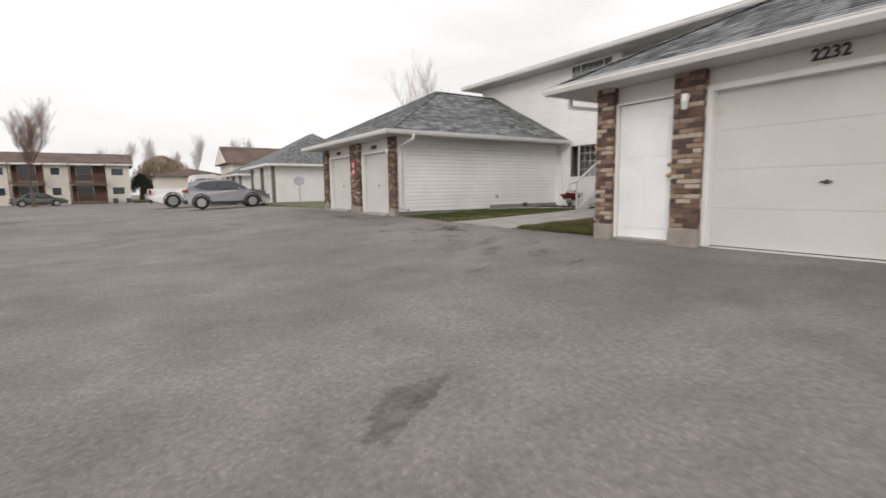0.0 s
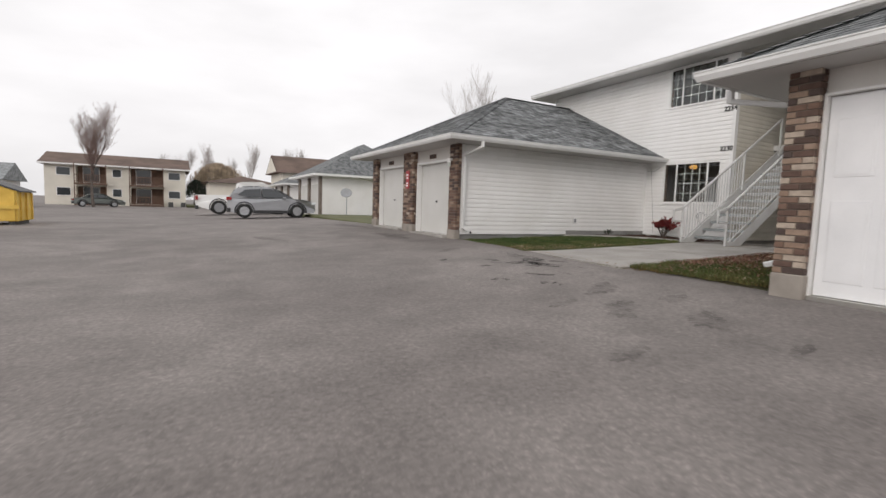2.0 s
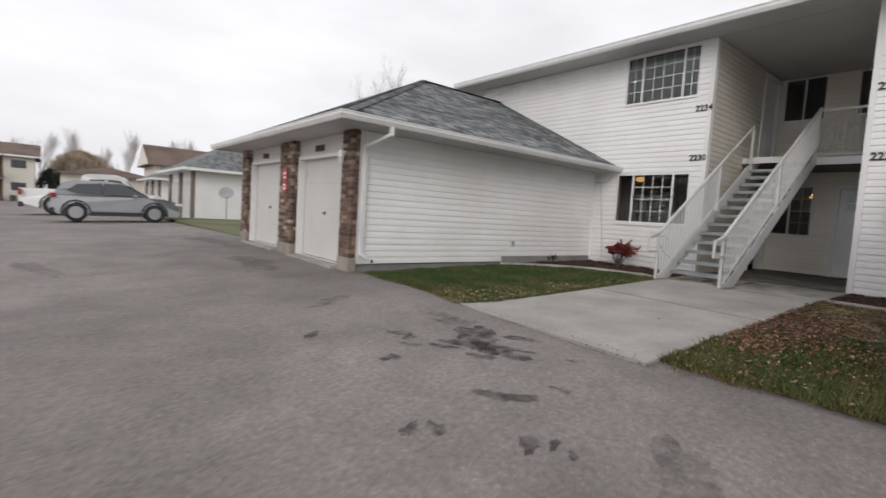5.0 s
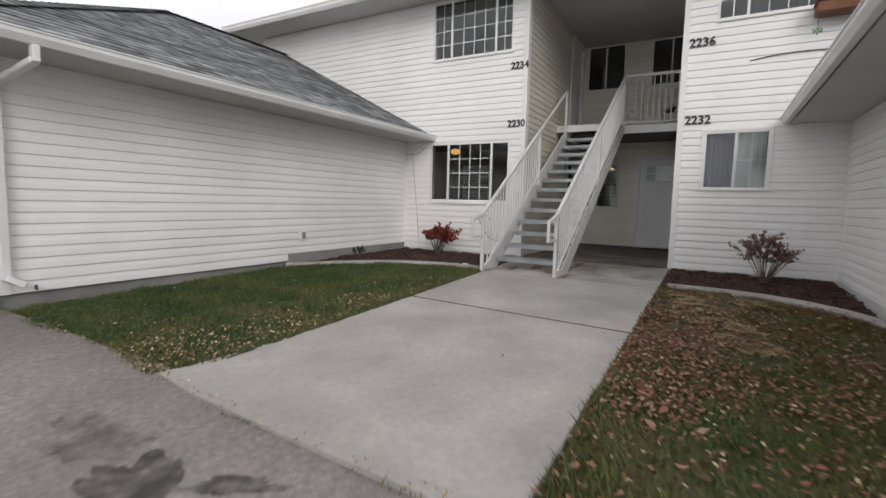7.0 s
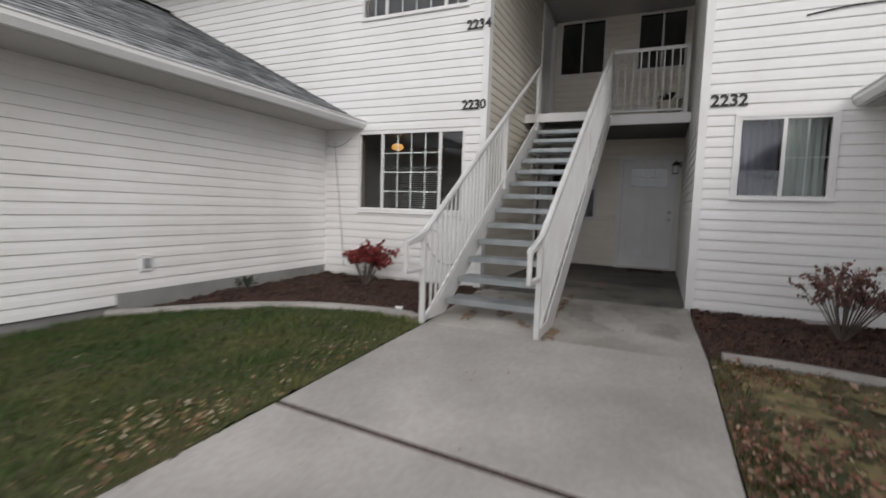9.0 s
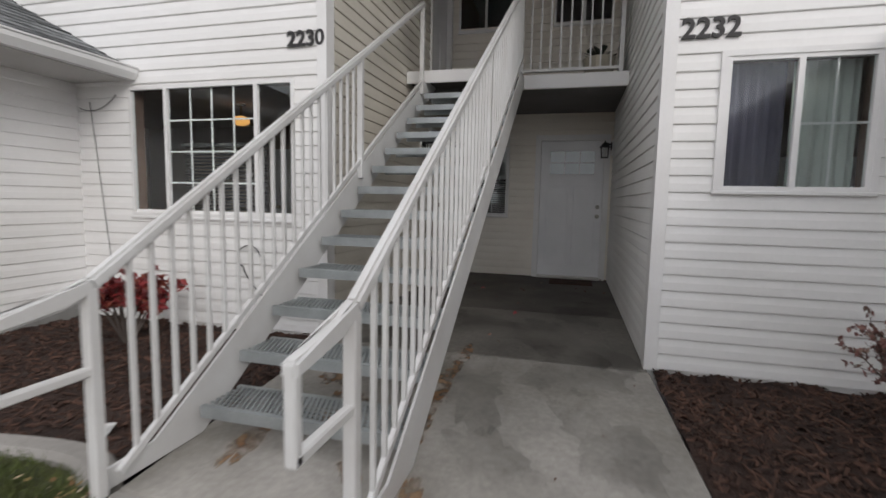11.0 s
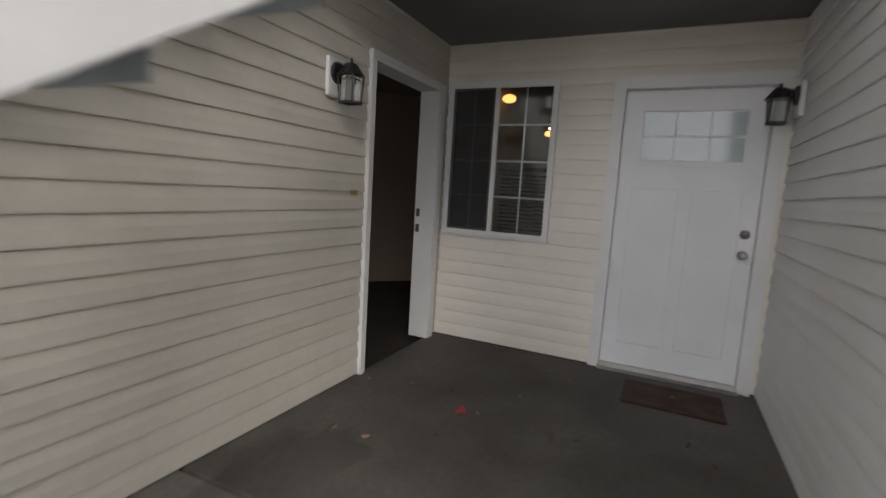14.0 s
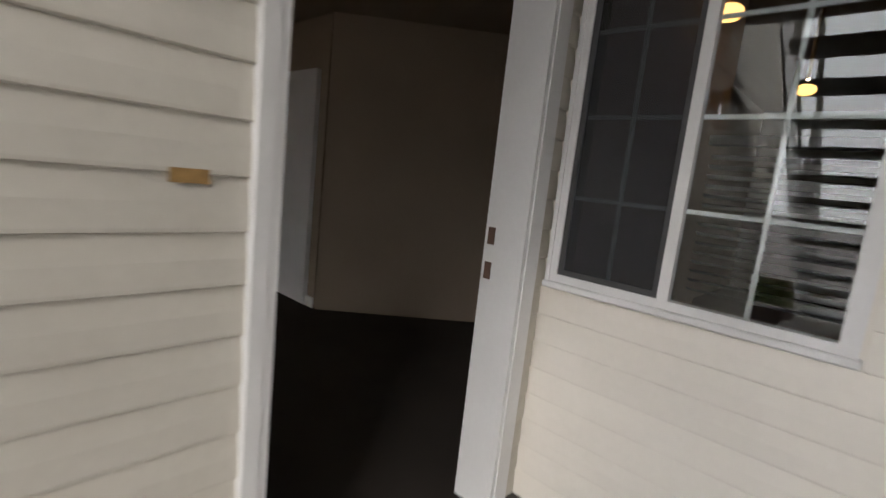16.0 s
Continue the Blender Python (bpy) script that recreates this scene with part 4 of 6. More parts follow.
for i, (da, db, dz0, dz1) in enumerate(((14.17, 16.02, -0.06, 1.76), (16.90, 18.85, -0.03, 1.78))):
    door_casing("trim_garage_door", "-x", 8.24, da, db, dz0, dz1, 0.05, 0.09, M_TRIM, "white garage door frame")
    box_solid("ramp_apron", 8.0, 8.34, da - 0.04, db + 0.04, -0.3, dz0 - 0.005, M_CONC, "concrete lip below a garage door", "apron", bevel=0.01)
sided_wall("wall_garage_north_side", "-y", 13.78, 8.30, 14.71, 0.0, 2.13, lap=0.107, hang=0.0, skip=[(11.62, 14.8, -0.1, 0.12)])
box_solid("wall_foundation_garage_north", 8.28, 11.62, 13.795, 13.93, -0.5, 0.13, M_FOUND, "grey concrete garage footing", "footing")
box_solid("wall_foundation_garage_north_bed", 11.622, 14.72, 13.763, 13.93, -0.5, 0.122, M_FOUND, "grey concrete garage footing beside the bed", "footing", bevel=0.006)
bm = bmesh.new()
add_box(bm, 8.235, 8.29, 13.762, 13.80, 0.0, 2.12)
add_box(bm, 8.29, 8.36, 13.755, 13.779, 0.0, 2.12)
solid("trim_corner_garage_north", bm, M_TRIM, "white corner trim of a garage", "trim")
box_solid("wall_garage_north_end", 8.3, 14.7, 19.3, 19.42, -0.4, 2.13, M_SIDING, "white garage end wall", "wall")
garage_roof("roof_garage_north", 13.14, 19.9, 17.18, 280)

# ---- apartment house ----
FX, BX, YL, YR = 14.72, 18.65, 11.25, 8.80
LL, UL = (11.52, 13.17, 0.943, 2.065), (11.52, 13.15, 3.63, 4.68)
LR, UR = (7.63, 8.445, 1.23, 2.06), (6.76, 8.39, 3.63, 4.68)
sided_wall("wall_apartment_front_left", "-x", FX, YL, 17.9, 0.008, 4.74, [LL, UL], hang=0.4)
sided_wall("wall_apartment_front_right", "-x", FX, 2.1, YR, 0.008, 4.74, [LR, UR], hang=0.4)
OD, OU = (17.515, 18.47, 0.0, 2.06), (17.53, 18.47, 2.58, 4.62)
sided_wall("wall_porch_left", "-y", YL, FX + 0.12, BX, 0.006, 4.74, [OD, OU], material=M_SIDING_SHADED, label="dirt-streaked lapped cream vinyl siding porch wall, darkened for shade", skip=[(17.479, 18.545, 0, 2.13), (17.46, 18.54, 2.57, 4.69)])
sided_wall("wall_porch_right", "+y", YR, FX + 0.12, BX, 0.006, 4.74, label="lapped off-white vinyl siding porch wall")
PD, PW = (8.925, 9.835, 0.0, 2.05), (10.32, 11.20, 0.915, 2.12)
U1, U2 = (10.29, 11.14, 3.68, 4.72), (8.9, 9.72, 3.69, 4.72)
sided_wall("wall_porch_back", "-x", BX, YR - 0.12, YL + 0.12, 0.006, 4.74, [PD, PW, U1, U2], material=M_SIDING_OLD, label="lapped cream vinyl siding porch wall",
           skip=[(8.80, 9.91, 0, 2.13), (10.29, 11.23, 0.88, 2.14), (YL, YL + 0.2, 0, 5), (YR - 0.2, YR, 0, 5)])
bm = bmesh.new()
for y, s in ((YL, 1), (YR, -1)):
    ya, yb = sorted((y - s * 0.022, y + s * 0.062))
    add_box(bm, FX - 0.026, FX - 0.001, ya, yb, 0.0, 4.72)
    ya, yb = sorted((y - s * 0.022, y - s * 0.001))
    add_box(bm, FX - 0.001, FX + 0.1, ya, yb, 0.0, 4.72)
solid("trim_porch_corners", bm, M_TRIM, "white vertical corner trim of the porch", "trim")
bm = bmesh.new()
add_box(bm, FX - 0.026, FX + 0.02, 17.84, 17.93, 0.0, 4.72)
solid("trim_corner_north", bm, M_TRIM, "white vertical corner trim", "trim")
box_solid("wall_apartment_north", FX + 0.12, 26.0, 17.78, 17.9, -0.4, 4.74, M_SIDING, "white apartment end wall", "wall")
box_solid("wall_apartment_south", FX + 0.12, 26.0, 2.1, 2.22, -0.4, 4.74, M_SIDING, "white apartment end wall", "wall")
box_solid("wall_apartment_back", 26.0, 26.12, 2.1, 17.9, -0.4, 4.74, M_SIDING, "white apartment back wall", "wall")
bm = bmesh.new()
add_box(bm, BX + 0.12, 20.72, YL, YL + 0.12, -0.01, 4.74)
add_box(bm, 20.6, 20.72, YL + 0.12, 12.12, -0.01, 4.74)
add_box(bm, 20.6, 26.0, 12.12, 12.24, -0.01, 4.74)
solid("wall_party_left", bm, M_PLASTER, "inner wall between flats", "wall")
box_solid("wall_party_right", BX + 0.12, 26.0, YR - 0.12, YR, 0.0, 4.74, M_PLASTER, "inner wall between flats", "wall")
box_solid("floor_flat_left", FX + 0.12, 26.0, YL + 0.12, 17.78, -0.2, -0.012, M_CARPET, "dark brown carpet", "floor")
box_solid("floor_flat_right", FX + 0.12, 26.0, 2.22, YR - 0.12, -0.2, -0.012, M_CARPET, "dark brown carpet", "floor")
box_solid("floor_flat_back", BX + 0.12, 26.0, YR, YL + 0.118, -0.2, -0.012, M_CARPET, "dark brown carpet", "floor")
box_solid("ceiling_flat_left", FX + 0.12, 20.6, YL + 0.12, 17.78, 2.46, 2.56, M_PLASTER, "ceiling of the lower flat", "ceiling")
box_solid("ceiling_flat_right", FX + 0.12, 26.0, 2.22, YR - 0.12, 2.46, 2.56, M_PLASTER, "ceiling of the lower flat", "ceiling")
box_solid("ceiling_flat_back", BX + 0.12, 26.0, YR, 12.12, 2.78, 2.86, M_PLASTER, "ceiling of the back flat", "ceiling")
box_solid("ceiling_upper", FX + 0.02, 26.0, 2.12, 17.88, 4.745, 4.80, M_SOFFIT, "pale ceiling over the upper landing", "ceiling")

# upper landing
bm = bmesh.new()
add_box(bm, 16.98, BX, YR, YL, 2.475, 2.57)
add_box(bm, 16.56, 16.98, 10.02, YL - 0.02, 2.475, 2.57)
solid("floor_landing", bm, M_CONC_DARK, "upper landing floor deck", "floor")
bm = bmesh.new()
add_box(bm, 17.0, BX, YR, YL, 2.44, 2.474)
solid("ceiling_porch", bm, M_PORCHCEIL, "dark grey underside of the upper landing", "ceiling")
bm = bmesh.new()
add_box(bm, 16.935, 16.979, YR + 0.005, 10.0, 2.42, 2.575)
add_box(bm, 16.53, 16.558, 10.03, YL - 0.022, 2.44, 2.575)
soften(bm, 0.004)
solid("trim_landing_edge", bm, M_TRIM, "white fascia board of the landing", "trim")


def apartment_roof():
    roof = thing("roof_apartment", label="shallow grey shingle hip roof of the apartment house", category="roof", kind="structure")
    x0, x1, y0, y1, z, top = 14.08, 26.7, 1.5, 18.5, 4.86, 7.0
    xm, r0, r1 = (x0 + x1) / 2, y0 + 6.0, y1 - 6.0
    bm = bmesh.new()
    a, b, c, d, p, q = [bm.verts.new(v) for v in ((x0, y0, z), (x1, y0, z), (x1, y1, z), (x0, y1, z), (xm, r0, top), (xm, r1, top))]
    for f in ((a, b, p), (b, c, q, p), (c, d, q), (d, a, p, q), (a, d, c, b)):
        bm.faces.new(f)
    part("deck", bm, M_SHINGLE, roof)
    bm = bmesh.new()
    add_box(bm, x0 + 0.02, FX - 0.02, y0 + 0.02, y1 - 0.02, 4.735, 4.745)
    add_box(bm, FX - 0.02, x1 - 0.02, 17.92, y1 - 0.02, 4.735, 4.745)
    part("soffit", bm, M_SOFFIT, roof)
    bm = bmesh.new()
    prof = [(0.0, -0.125), (-0.055, -0.125), (-0.085, -0.07), (-0.085, -0.015), (-0.097, -0.005), (-0.097, 0.01), (-0.078, 0.01), (-0.078, -0.006), (0.0, -0.006)]
    add_prism(bm, [(x0 + u, z + v) for u, v in prof], y0 - 0.08, y1 + 0.02)
    part("gutter", bm, M_GUTTER, roof)
    bm = bmesh.new()
    add_box(bm, x0, x1, y1 - 0.01, y1 + 0.012, z - 0.13, z + 0.012)
    part("fascia", bm, M_GUTTER, roof)


apartment_roof()

window_unit("window_1", FX, *LL, [11.87, 12.77], [(1, 1), (4, 4), (1, 1)], "three light window with white grille bars and dark blinds")
window_unit("window_2", FX, *UL, [11.85, 12.75], [(2, 4), (4, 4), (2, 4)], "three light upper window with white grille bars")
window_unit("window_3", FX, *LR, [8.04], [(2, 2), (1, 1)], "two light sliding window with pale curtain and purple cloth", trim=0.035)
window_unit("window_4", FX, *UR, [7.10, 8.02], [(2, 4), (4, 4), (2, 4)], "three light upper window with white grille bars")
window_unit("window_5", BX, *PW, [10.79], [(2, 4), (2, 4)], "porch sliding window with white frame and grille bars", trim=0.016, screens=(1,))
window_unit("window_6", BX, *U1, [10.72], [(1, 1), (1, 1)], "dark two light upper porch window")
window_unit("window_7", BX, *U2, [9.3], [(1, 1), (1, 1)], "dark two light upper porch window")

front = panel_door("door_2", "-x", BX + 0.035, 8.93, 9.83, 0.03, 2.045, M_DOOR, [(9.03, 9.34, 0.2, 1.36), (9.42, 9.73, 0.2, 1.36)], "white craftsman entry door with six pale blue panes, closed", (9.05, 9.70, 1.55, 1.90))
knob(front, "-x", BX + 0.035, 8.99, 0.94, M_CHROME, True)
knob(front, "-x", BX + 0.035, 8.99, 1.08, M_CHROME)
door_casing("trim_entry_door", "-x", BX, 8.925, 9.835, 0.0, 2.05, 0.075, 0.05, M_TRIM, "white entry door casing")
box_solid("trim_entry_threshold", BX - 0.08, BX + 0.06, 8.925, 9.835, 0.0, 0.028, M_CHROME, "aluminium threshold", "trim")
door_casing("trim_open_doorway", "-y", YL, 17.515, 18.47, 0.0, 2.06, 0.036, 0.14, M_TRIM, "white casing of the open doorway", 0.022, 0.075)
bm = bmesh.new()
for z in (0.93, 1.06):
    add_box(bm, 18.4445, 18.4478, YL + 0.095, YL + 0.125, z - 0.032, z + 0.032)
solid("trim_strike_plates", bm, M_BROWNWOOD, "dark bronze strike plates in a door jamb", "strike plate")
leaf = panel_door("door_3", "-y", YL + 0.20, 16.62, 17.50, 0.01, 2.05, M_DOOR, [(16.72, 17.02, 0.2, 0.95), (17.1, 17.4, 0.2, 0.95), (16.72, 17.02, 1.1, 1.9), (17.1, 17.4, 1.1, 1.9)], "white entry door folded open against the inside wall")
upper = panel_door("door_4", "-y", YL + 0.03, 17.54, 18.46, 2.585, 4.615, M_DOOR, [(17.64, 17.95, 2.8, 3.5), (18.05, 18.36, 2.8, 3.5)], "white upper flat entry door, closed")
door_casing("trim_upper_door", "-y", YL, 17.53, 18.47, 2.575, 4.62, 0.07, 0.05, M_TRIM, "white upper door casing")

# inside the open flat: a wall at an angle and a further wall with a door
bm = bmesh.new()
add_prism(bm, [(0, -0.01), (2.6, -0.01), (2.6, 2.46), (0, 2.46)], 0, 0.1, pose(19.28, 13.83, 0, 0, 0, -42))
solid("wall_hall_angled", bm, M_PLASTER, "beige angled hall wall", "wall")
box_solid("wall_hall_side", 19.29, 19.4, 13.87, 17.78, -0.01, 2.46, M_PLASTER, "beige hall wall", "wall")
box_solid("baseboard_hall", 19.27, 19.288, 13.87, 17.78, -0.01, 0.08, M_TRIM, "white baseboard", "baseboard")
inner = panel_door("door_5", "-x", 19.245, 13.98, 14.80, 0.0, 2.03, M_DOOR, [], "plain white inner door, closed")
knob(inner, "-x", 19.245, 14.72, 0.95, M_BRASS, True)


# ---- outdoor stair ----
RISE, GOING, STEP0 = 0.1836, 0.29, 12.78  # slope line of rails and stringers


def nose(x):
    return RISE + (RISE / GOING) * (x - STEP0)


def staircase():
    st = thing("staircase", label="white steel outdoor stair with open galvanised grating treads", category="staircase")
    for y0, y1 in ((9.943, 9.956), (10.999, 11.012)):
        bm = bmesh.new()
        low = lambda x: nose(x) - 0.36
        top = lambda x: nose(x) - 0.104
        add_prism(bm, [(12.56, 0.002), (13.07, 0.002), (16.93, low(16.93)), (16.93, 2.55), (16.66, 2.55), (12.80, top(12.80)), (12.56, 0.088)], y0, y1)
        soften(bm, 0.003)
        part("stringer", bm, M_RAIL, st, "white painted steel stringer")
    # grip planks: a folded channel with rows of diamond openings between wavy, toothed strands
    bm = bmesh.new()
    add_box(bm, 0.0, 0.004, 0, 0.98, -0.056, -0.001)
    add_box(bm, 0.004, 0.030, 0, 0.98, -0.006, -0.001)
    add_box(bm, 0.252, 0.278, 0, 0.98, -0.006, -0.001)
    add_box(bm, 0.274, 0.278, 0, 0.98, -0.056, -0.006)
    frame_me = finish(bm, "tread", M_TREAD)
    bm = bmesh.new()
    rows, cells = 6, 38
    for r in range(rows + 1):
        u = 0.028 + r * 0.0368
        add_box(bm, u - 0.003, u + 0.003, 0.004, 0.976, -0.012, -0.003)
        if r == rows:
            continue
        for c in range(cells):
            v = 0.006 + c * 0.0250 + (0.0125 if r % 2 else 0.0)
            add_bar(bm, (u + 0.002, v, -0.001), (u + 0.035, v + 0.012, -0.001), 0.0085, 0.008)
    grate_me = finish(bm, "grating", M_TREAD)
    for k in range(13):
        tr = new("tread", frame_me)
        tr.parent = st
        tr.matrix_basis = pose(13.02 + 0.281 * k, 9.988, 0.158 + 0.178 * k)
        gr = new("grating", grate_me)
        gr.parent = tr
    return st


def stair_railing(y, end, last, posts):
    """end: where the rails stop; last: where the balusters stop."""
    rl = thing("railing", label="white steel stair railing with thin square balusters", category="railing", group="stair railings")
    bm = bmesh.new()
    add_bar(bm, (12.54, y, nose(12.54) + 0.77), (end, y, nose(end) + 0.77), 0.045, 0.055)
    soften(bm, 0.012, 2)
    part("top_rail", bm, M_RAIL, rl)
    bm = bmesh.new()
    add_bar(bm, (12.62, y, nose(12.62) - 0.028), (end, y, nose(end) - 0.028), 0.024, 0.036)
    soften(bm, 0.004)
    part("bottom_rail", bm, M_RAIL, rl)
    for x in posts:
        bm = bmesh.new()
        add_box(bm, x - 0.022, x + 0.022, y - 0.022, y + 0.022, 0.003 if x < 12.7 else nose(x) - 0.17, nose(x) + 0.76)
        soften(bm, 0.004)
        part("post", bm, M_RAIL, rl)
    z0, z1 = nose(12.54) + 0.77, nose(12.54) + 0.46
    bm = bmesh.new()
    add_prism(bm, [(12.56, z0 - 0.02), (12.45, z0 - 0.068), (12.20, z0 - 0.105), (12.20, z0 - 0.055), (12.44, z0 - 0.015), (12.535, z0 + 0.031)], y - 0.0225, y + 0.0225)
    soften(bm, 0.010, 2)
    part("end_rail", bm, M_RAIL, rl)
    bm = bmesh.new()
    add_bar(bm, (12.22, y, z0 - 0.09), (12.22, y, z1 - 0.015), 0.035, 0.035)
    soften(bm, 0.006)
    part("end_drop", bm, M_RAIL, rl)
    bm = bmesh.new()
    add_bar(bm, (12.205, y, z1), (12.53, y, z1), 0.035, 0.035)
    soften(bm, 0.006)
    part("end_return", bm, M_RAIL, rl, "white steel handrail end return")
    bm = bmesh.new()
    add_box(bm, -0.0092, 0.0092, -0.0092, 0.0092, -0.028, 0.755)
    me = finish(bm, "baluster", M_RAIL)
    k = 1
    while 12.60 + 0.1038 * k < last:
        x = 12.60 + 0.1038 * k
        k += 1
        if min(abs(x - p) for p in posts) < 0.04:
            continue
        ob = new("baluster", me)
        ob.parent = rl
        ob.matrix_basis = pose(x, y, nose(x))
    return rl


staircase()
stair_railing(9.966, 16.94, 16.92, (12.54, 14.78))
stair_railing(10.989, 16.38, 14.78, (12.54, 14.80, 16.36))


def landing_railing():
    rl = thing("railing", label="white steel landing railing with square balusters", category="railing")
    x, y0, y1, z0, z1 = 16.99, 8.90, 9.99, 2.63, 3.55
    for z, h in ((z1, 0.05), (z0, 0.03)):
        bm = bmesh.new()
        add_bar(bm, (x, y0, z), (x, y1, z), 0.04, h)
        part("top_rail" if z == z1 else "bottom_rail", bm, M_RAIL, rl)
    for y in (y0, y1):
        bm = bmesh.new()
        add_box(bm, x - 0.022, x + 0.022, y - 0.022, y + 0.022, 2.571, z1 + 0.01)
        part("post", bm, M_RAIL, rl)
    bm = bmesh.new()
    add_box(bm, -0.009, 0.009, -0.009, 0.009, 0, z1 - z0)
    me = finish(bm, "baluster", M_RAIL)
    for k in range(1, 10):
        ob = new("baluster", me)
        ob.parent = rl
        ob.matrix_basis = pose(x, y0 + (y1 - y0) * k / 10, z0)


landing_railing()


# ---- numbers and signs ----
def number(words, x, y, z, size, label):
    ob = new("house_number", text_mesh(words, size, M_NUMBER, 0.006, 0.004))
    ob.matrix_basis = pose(x, y, z, 90, 0, -90)
    return tagged(ob, label, "house number", "house numbers")


number("2232", 8.118, 3.99, 1.975, 0.18, "black house number 2232 above a garage door")
number("2230", FX - 0.024, 11.575, 2.31, 0.165, "black house number 2230 on white siding")
number("2234", FX - 0.024, 11.545, 3.31, 0.165, "black house number 2234 on white siding")
number("2232", FX - 0.024, 8.725, 2.185, 0.172, "black house number 2232 on white siding")
number("2236", FX - 0.024, 8.735, 3.30, 0.172, "black house number 2236 on white siding")
for y, z in ((15.2, 1.93), (18.0, 1.94)):
    p = thing("number_plate", label="small dark number plate above a garage door", category="sign", group="garage number plates")
    box_part("plate", 8.215, 8.239, y - 0.17, y + 0.17, z - 0.055, z + 0.055, M_BROWNWOOD, p, "", 0.003)
    for k in range(4):
        box_part("digit_bar", 8.21, 8.2148, y - 0.12 + k * 0.07, y - 0.085 + k * 0.07, z - 0.035, z + 0.035, M_NUMBER, p)
sg = thing("warning_sign", label="red notice with pale lettering on a brick pillar", category="sign")
box_part("plate", 8.085, 8.106, 16.36, 16.56, 1.12, 1.62, M_REDSIGN, sg, "", 0.002)
for z in (1.5, 1.42, 1.27, 1.2):
    box_part("text_bar", 8.081, 8.0848, 16.40, 16.52, z - 0.022, z + 0.022, M_TRIM, sg)


# ---- fixtures ----
def downspout(points, label):
    d = thing("downspout", label=label, category="downspout", group="downspouts")
    for a, b in zip(points, points[1:]):
        bm = bmesh.new()
        add_bar(bm, a, Vector(b) + (Vector(b) - Vector(a)).normalized() * 0.02, 0.075, 0.055)
        soften(bm, 0.008)
        part("pipe", bm, M_GUTTER, d)


downspout([(8.38, 13.09, 2.115), (8.38, 13.09, 2.0), (8.31, 13.71, 1.86), (8.31, 13.713, 0.16), (8.42, 13.69, 0.09)], "white downspout at a garage corner")
downspout([(8.20, 7.485, 2.115), (8.20, 7.485, 1.99), (8.42, 6.84, 1.86), (8.42, 6.815, 0.16), (8.27, 6.96, 0.10)], "white downspout beside a brick pillar")


def jar_light(x, y, z):
    l = thing("wall_light", label="small white jar wall light on a brick pillar", category="wall light", group="garage lights")
    bm = bmesh.new()
    add_tube(bm, (x, y, z + 0.06), (x - 0.09, y, z + 0.06), 0.035, 0.03, 12)
    add_tube(bm, (x - 0.075, y, z + 0.085), (x - 0.075, y, z - 0.01), 0.045, 0.05, 14)
    part("bracket", bm, M_TRIM, l)
    bm = bmesh.new()
    add_tube(bm, (x - 0.075, y, z - 0.01), (x - 0.075, y, z - 0.11), 0.044, 0.036, 14)
    part("jar", bm, M_CURTAIN, l, "frosted glass jar")


jar_light(7.998, 5.30, 1.74)
jar_light(8.108, 13.98, 1.70)


def lantern(x, y, z, s, label):
    """A black coach lantern on a wall that faces +y (s = 1) or -y (s = -1)."""
    l = thing("wall_lantern", label=label, category="wall lantern", group="porch lanterns")
    ya, yb = sorted((y + s * 0.002, y + s * 0.028))
    box_part("backplate", x - 0.075, x + 0.075, ya, yb, z - 0.09, z + 0.12, M_TRIM, l, "white vinyl mounting block", 0.006)
    yc = y + s * 0.12
    bm = bmesh.new()
    add_tube(bm, (x, y + s * 0.028, z + 0.04), (x, y + s * 0.045, z + 0.04), 0.06, 0.055, 16)
    add_tube(bm, (x, y + s * 0.04, z + 0.06), (x, yc, z + 0.085), 0.012, 0.012, 8)
    part("arm", bm, M_BLACK, l)
    bm = bmesh.new()
    add_tube(bm, (x, yc, z + 0.02), (x, yc, z + 0.085), 0.078, 0.03, 16)
    add_tube(bm, (x, yc, z + 0.085), (x, yc, z + 0.115), 0.012, 0.008, 8)
    part("cap", bm, M_BLACK, l)
    for i, j in ((-1, -1), (1, -1), (1, 1), (-1, 1)):
        bm = bmesh.new()
        add_bar(bm, (x + i * 0.05, yc + j * 0.05, z + 0.02), (x + i * 0.042, yc + j * 0.042, z - 0.12), 0.008, 0.008)
        part("cage_bar", bm, M_BLACK, l)
    bm = bmesh.new()
    for i in (-1, 1):
        add_bar(bm, (x - 0.045, yc + i * 0.045, z - 0.12), (x + 0.045, yc + i * 0.045, z - 0.12), 0.009, 0.012)
        add_bar(bm, (x + i * 0.045, yc - 0.045, z - 0.12), (x + i * 0.045, yc + 0.045, z - 0.12), 0.009, 0.012)
    part("cage_rim", bm, M_BLACK, l)
    bm = bmesh.new()
    add_box(bm, x - 0.036, x + 0.036, yc - 0.036, yc + 0.036, z - 0.112, z + 0.018)
    part("glass", bm, M_LAMPGLASS, l, "clear lantern glass")


lantern(17.13, YL - 0.018, 1.82, -1, "black coach lantern on a white block, unlit")
lantern(18.46, YR + 0.018, 1.90, 1, "black coach lantern on a white block, unlit")

vent = thing("outlet_cover", label="small grey outdoor outlet cover on siding", category="outlet")
box_part("plate", 11.84, 11.98, 13.742, 13.762, 0.30, 0.46, M_TRIM, vent, "", 0.004)
box_part("flap", 11.875, 11.945, 13.732, 13.7415, 0.33, 0.43, M_DISH, vent, "", 0.004)
# Black plate stands in for the shade inside the pipe mouth
bib = thing("downspout_outlet", label="black plate for the shaded mouth of a white downspout", category="outlet")
box_part("mouth_shade", 8.518, 8.524, 13.67, 13.73, 0.025, 0.072, M_BLACK, bib)

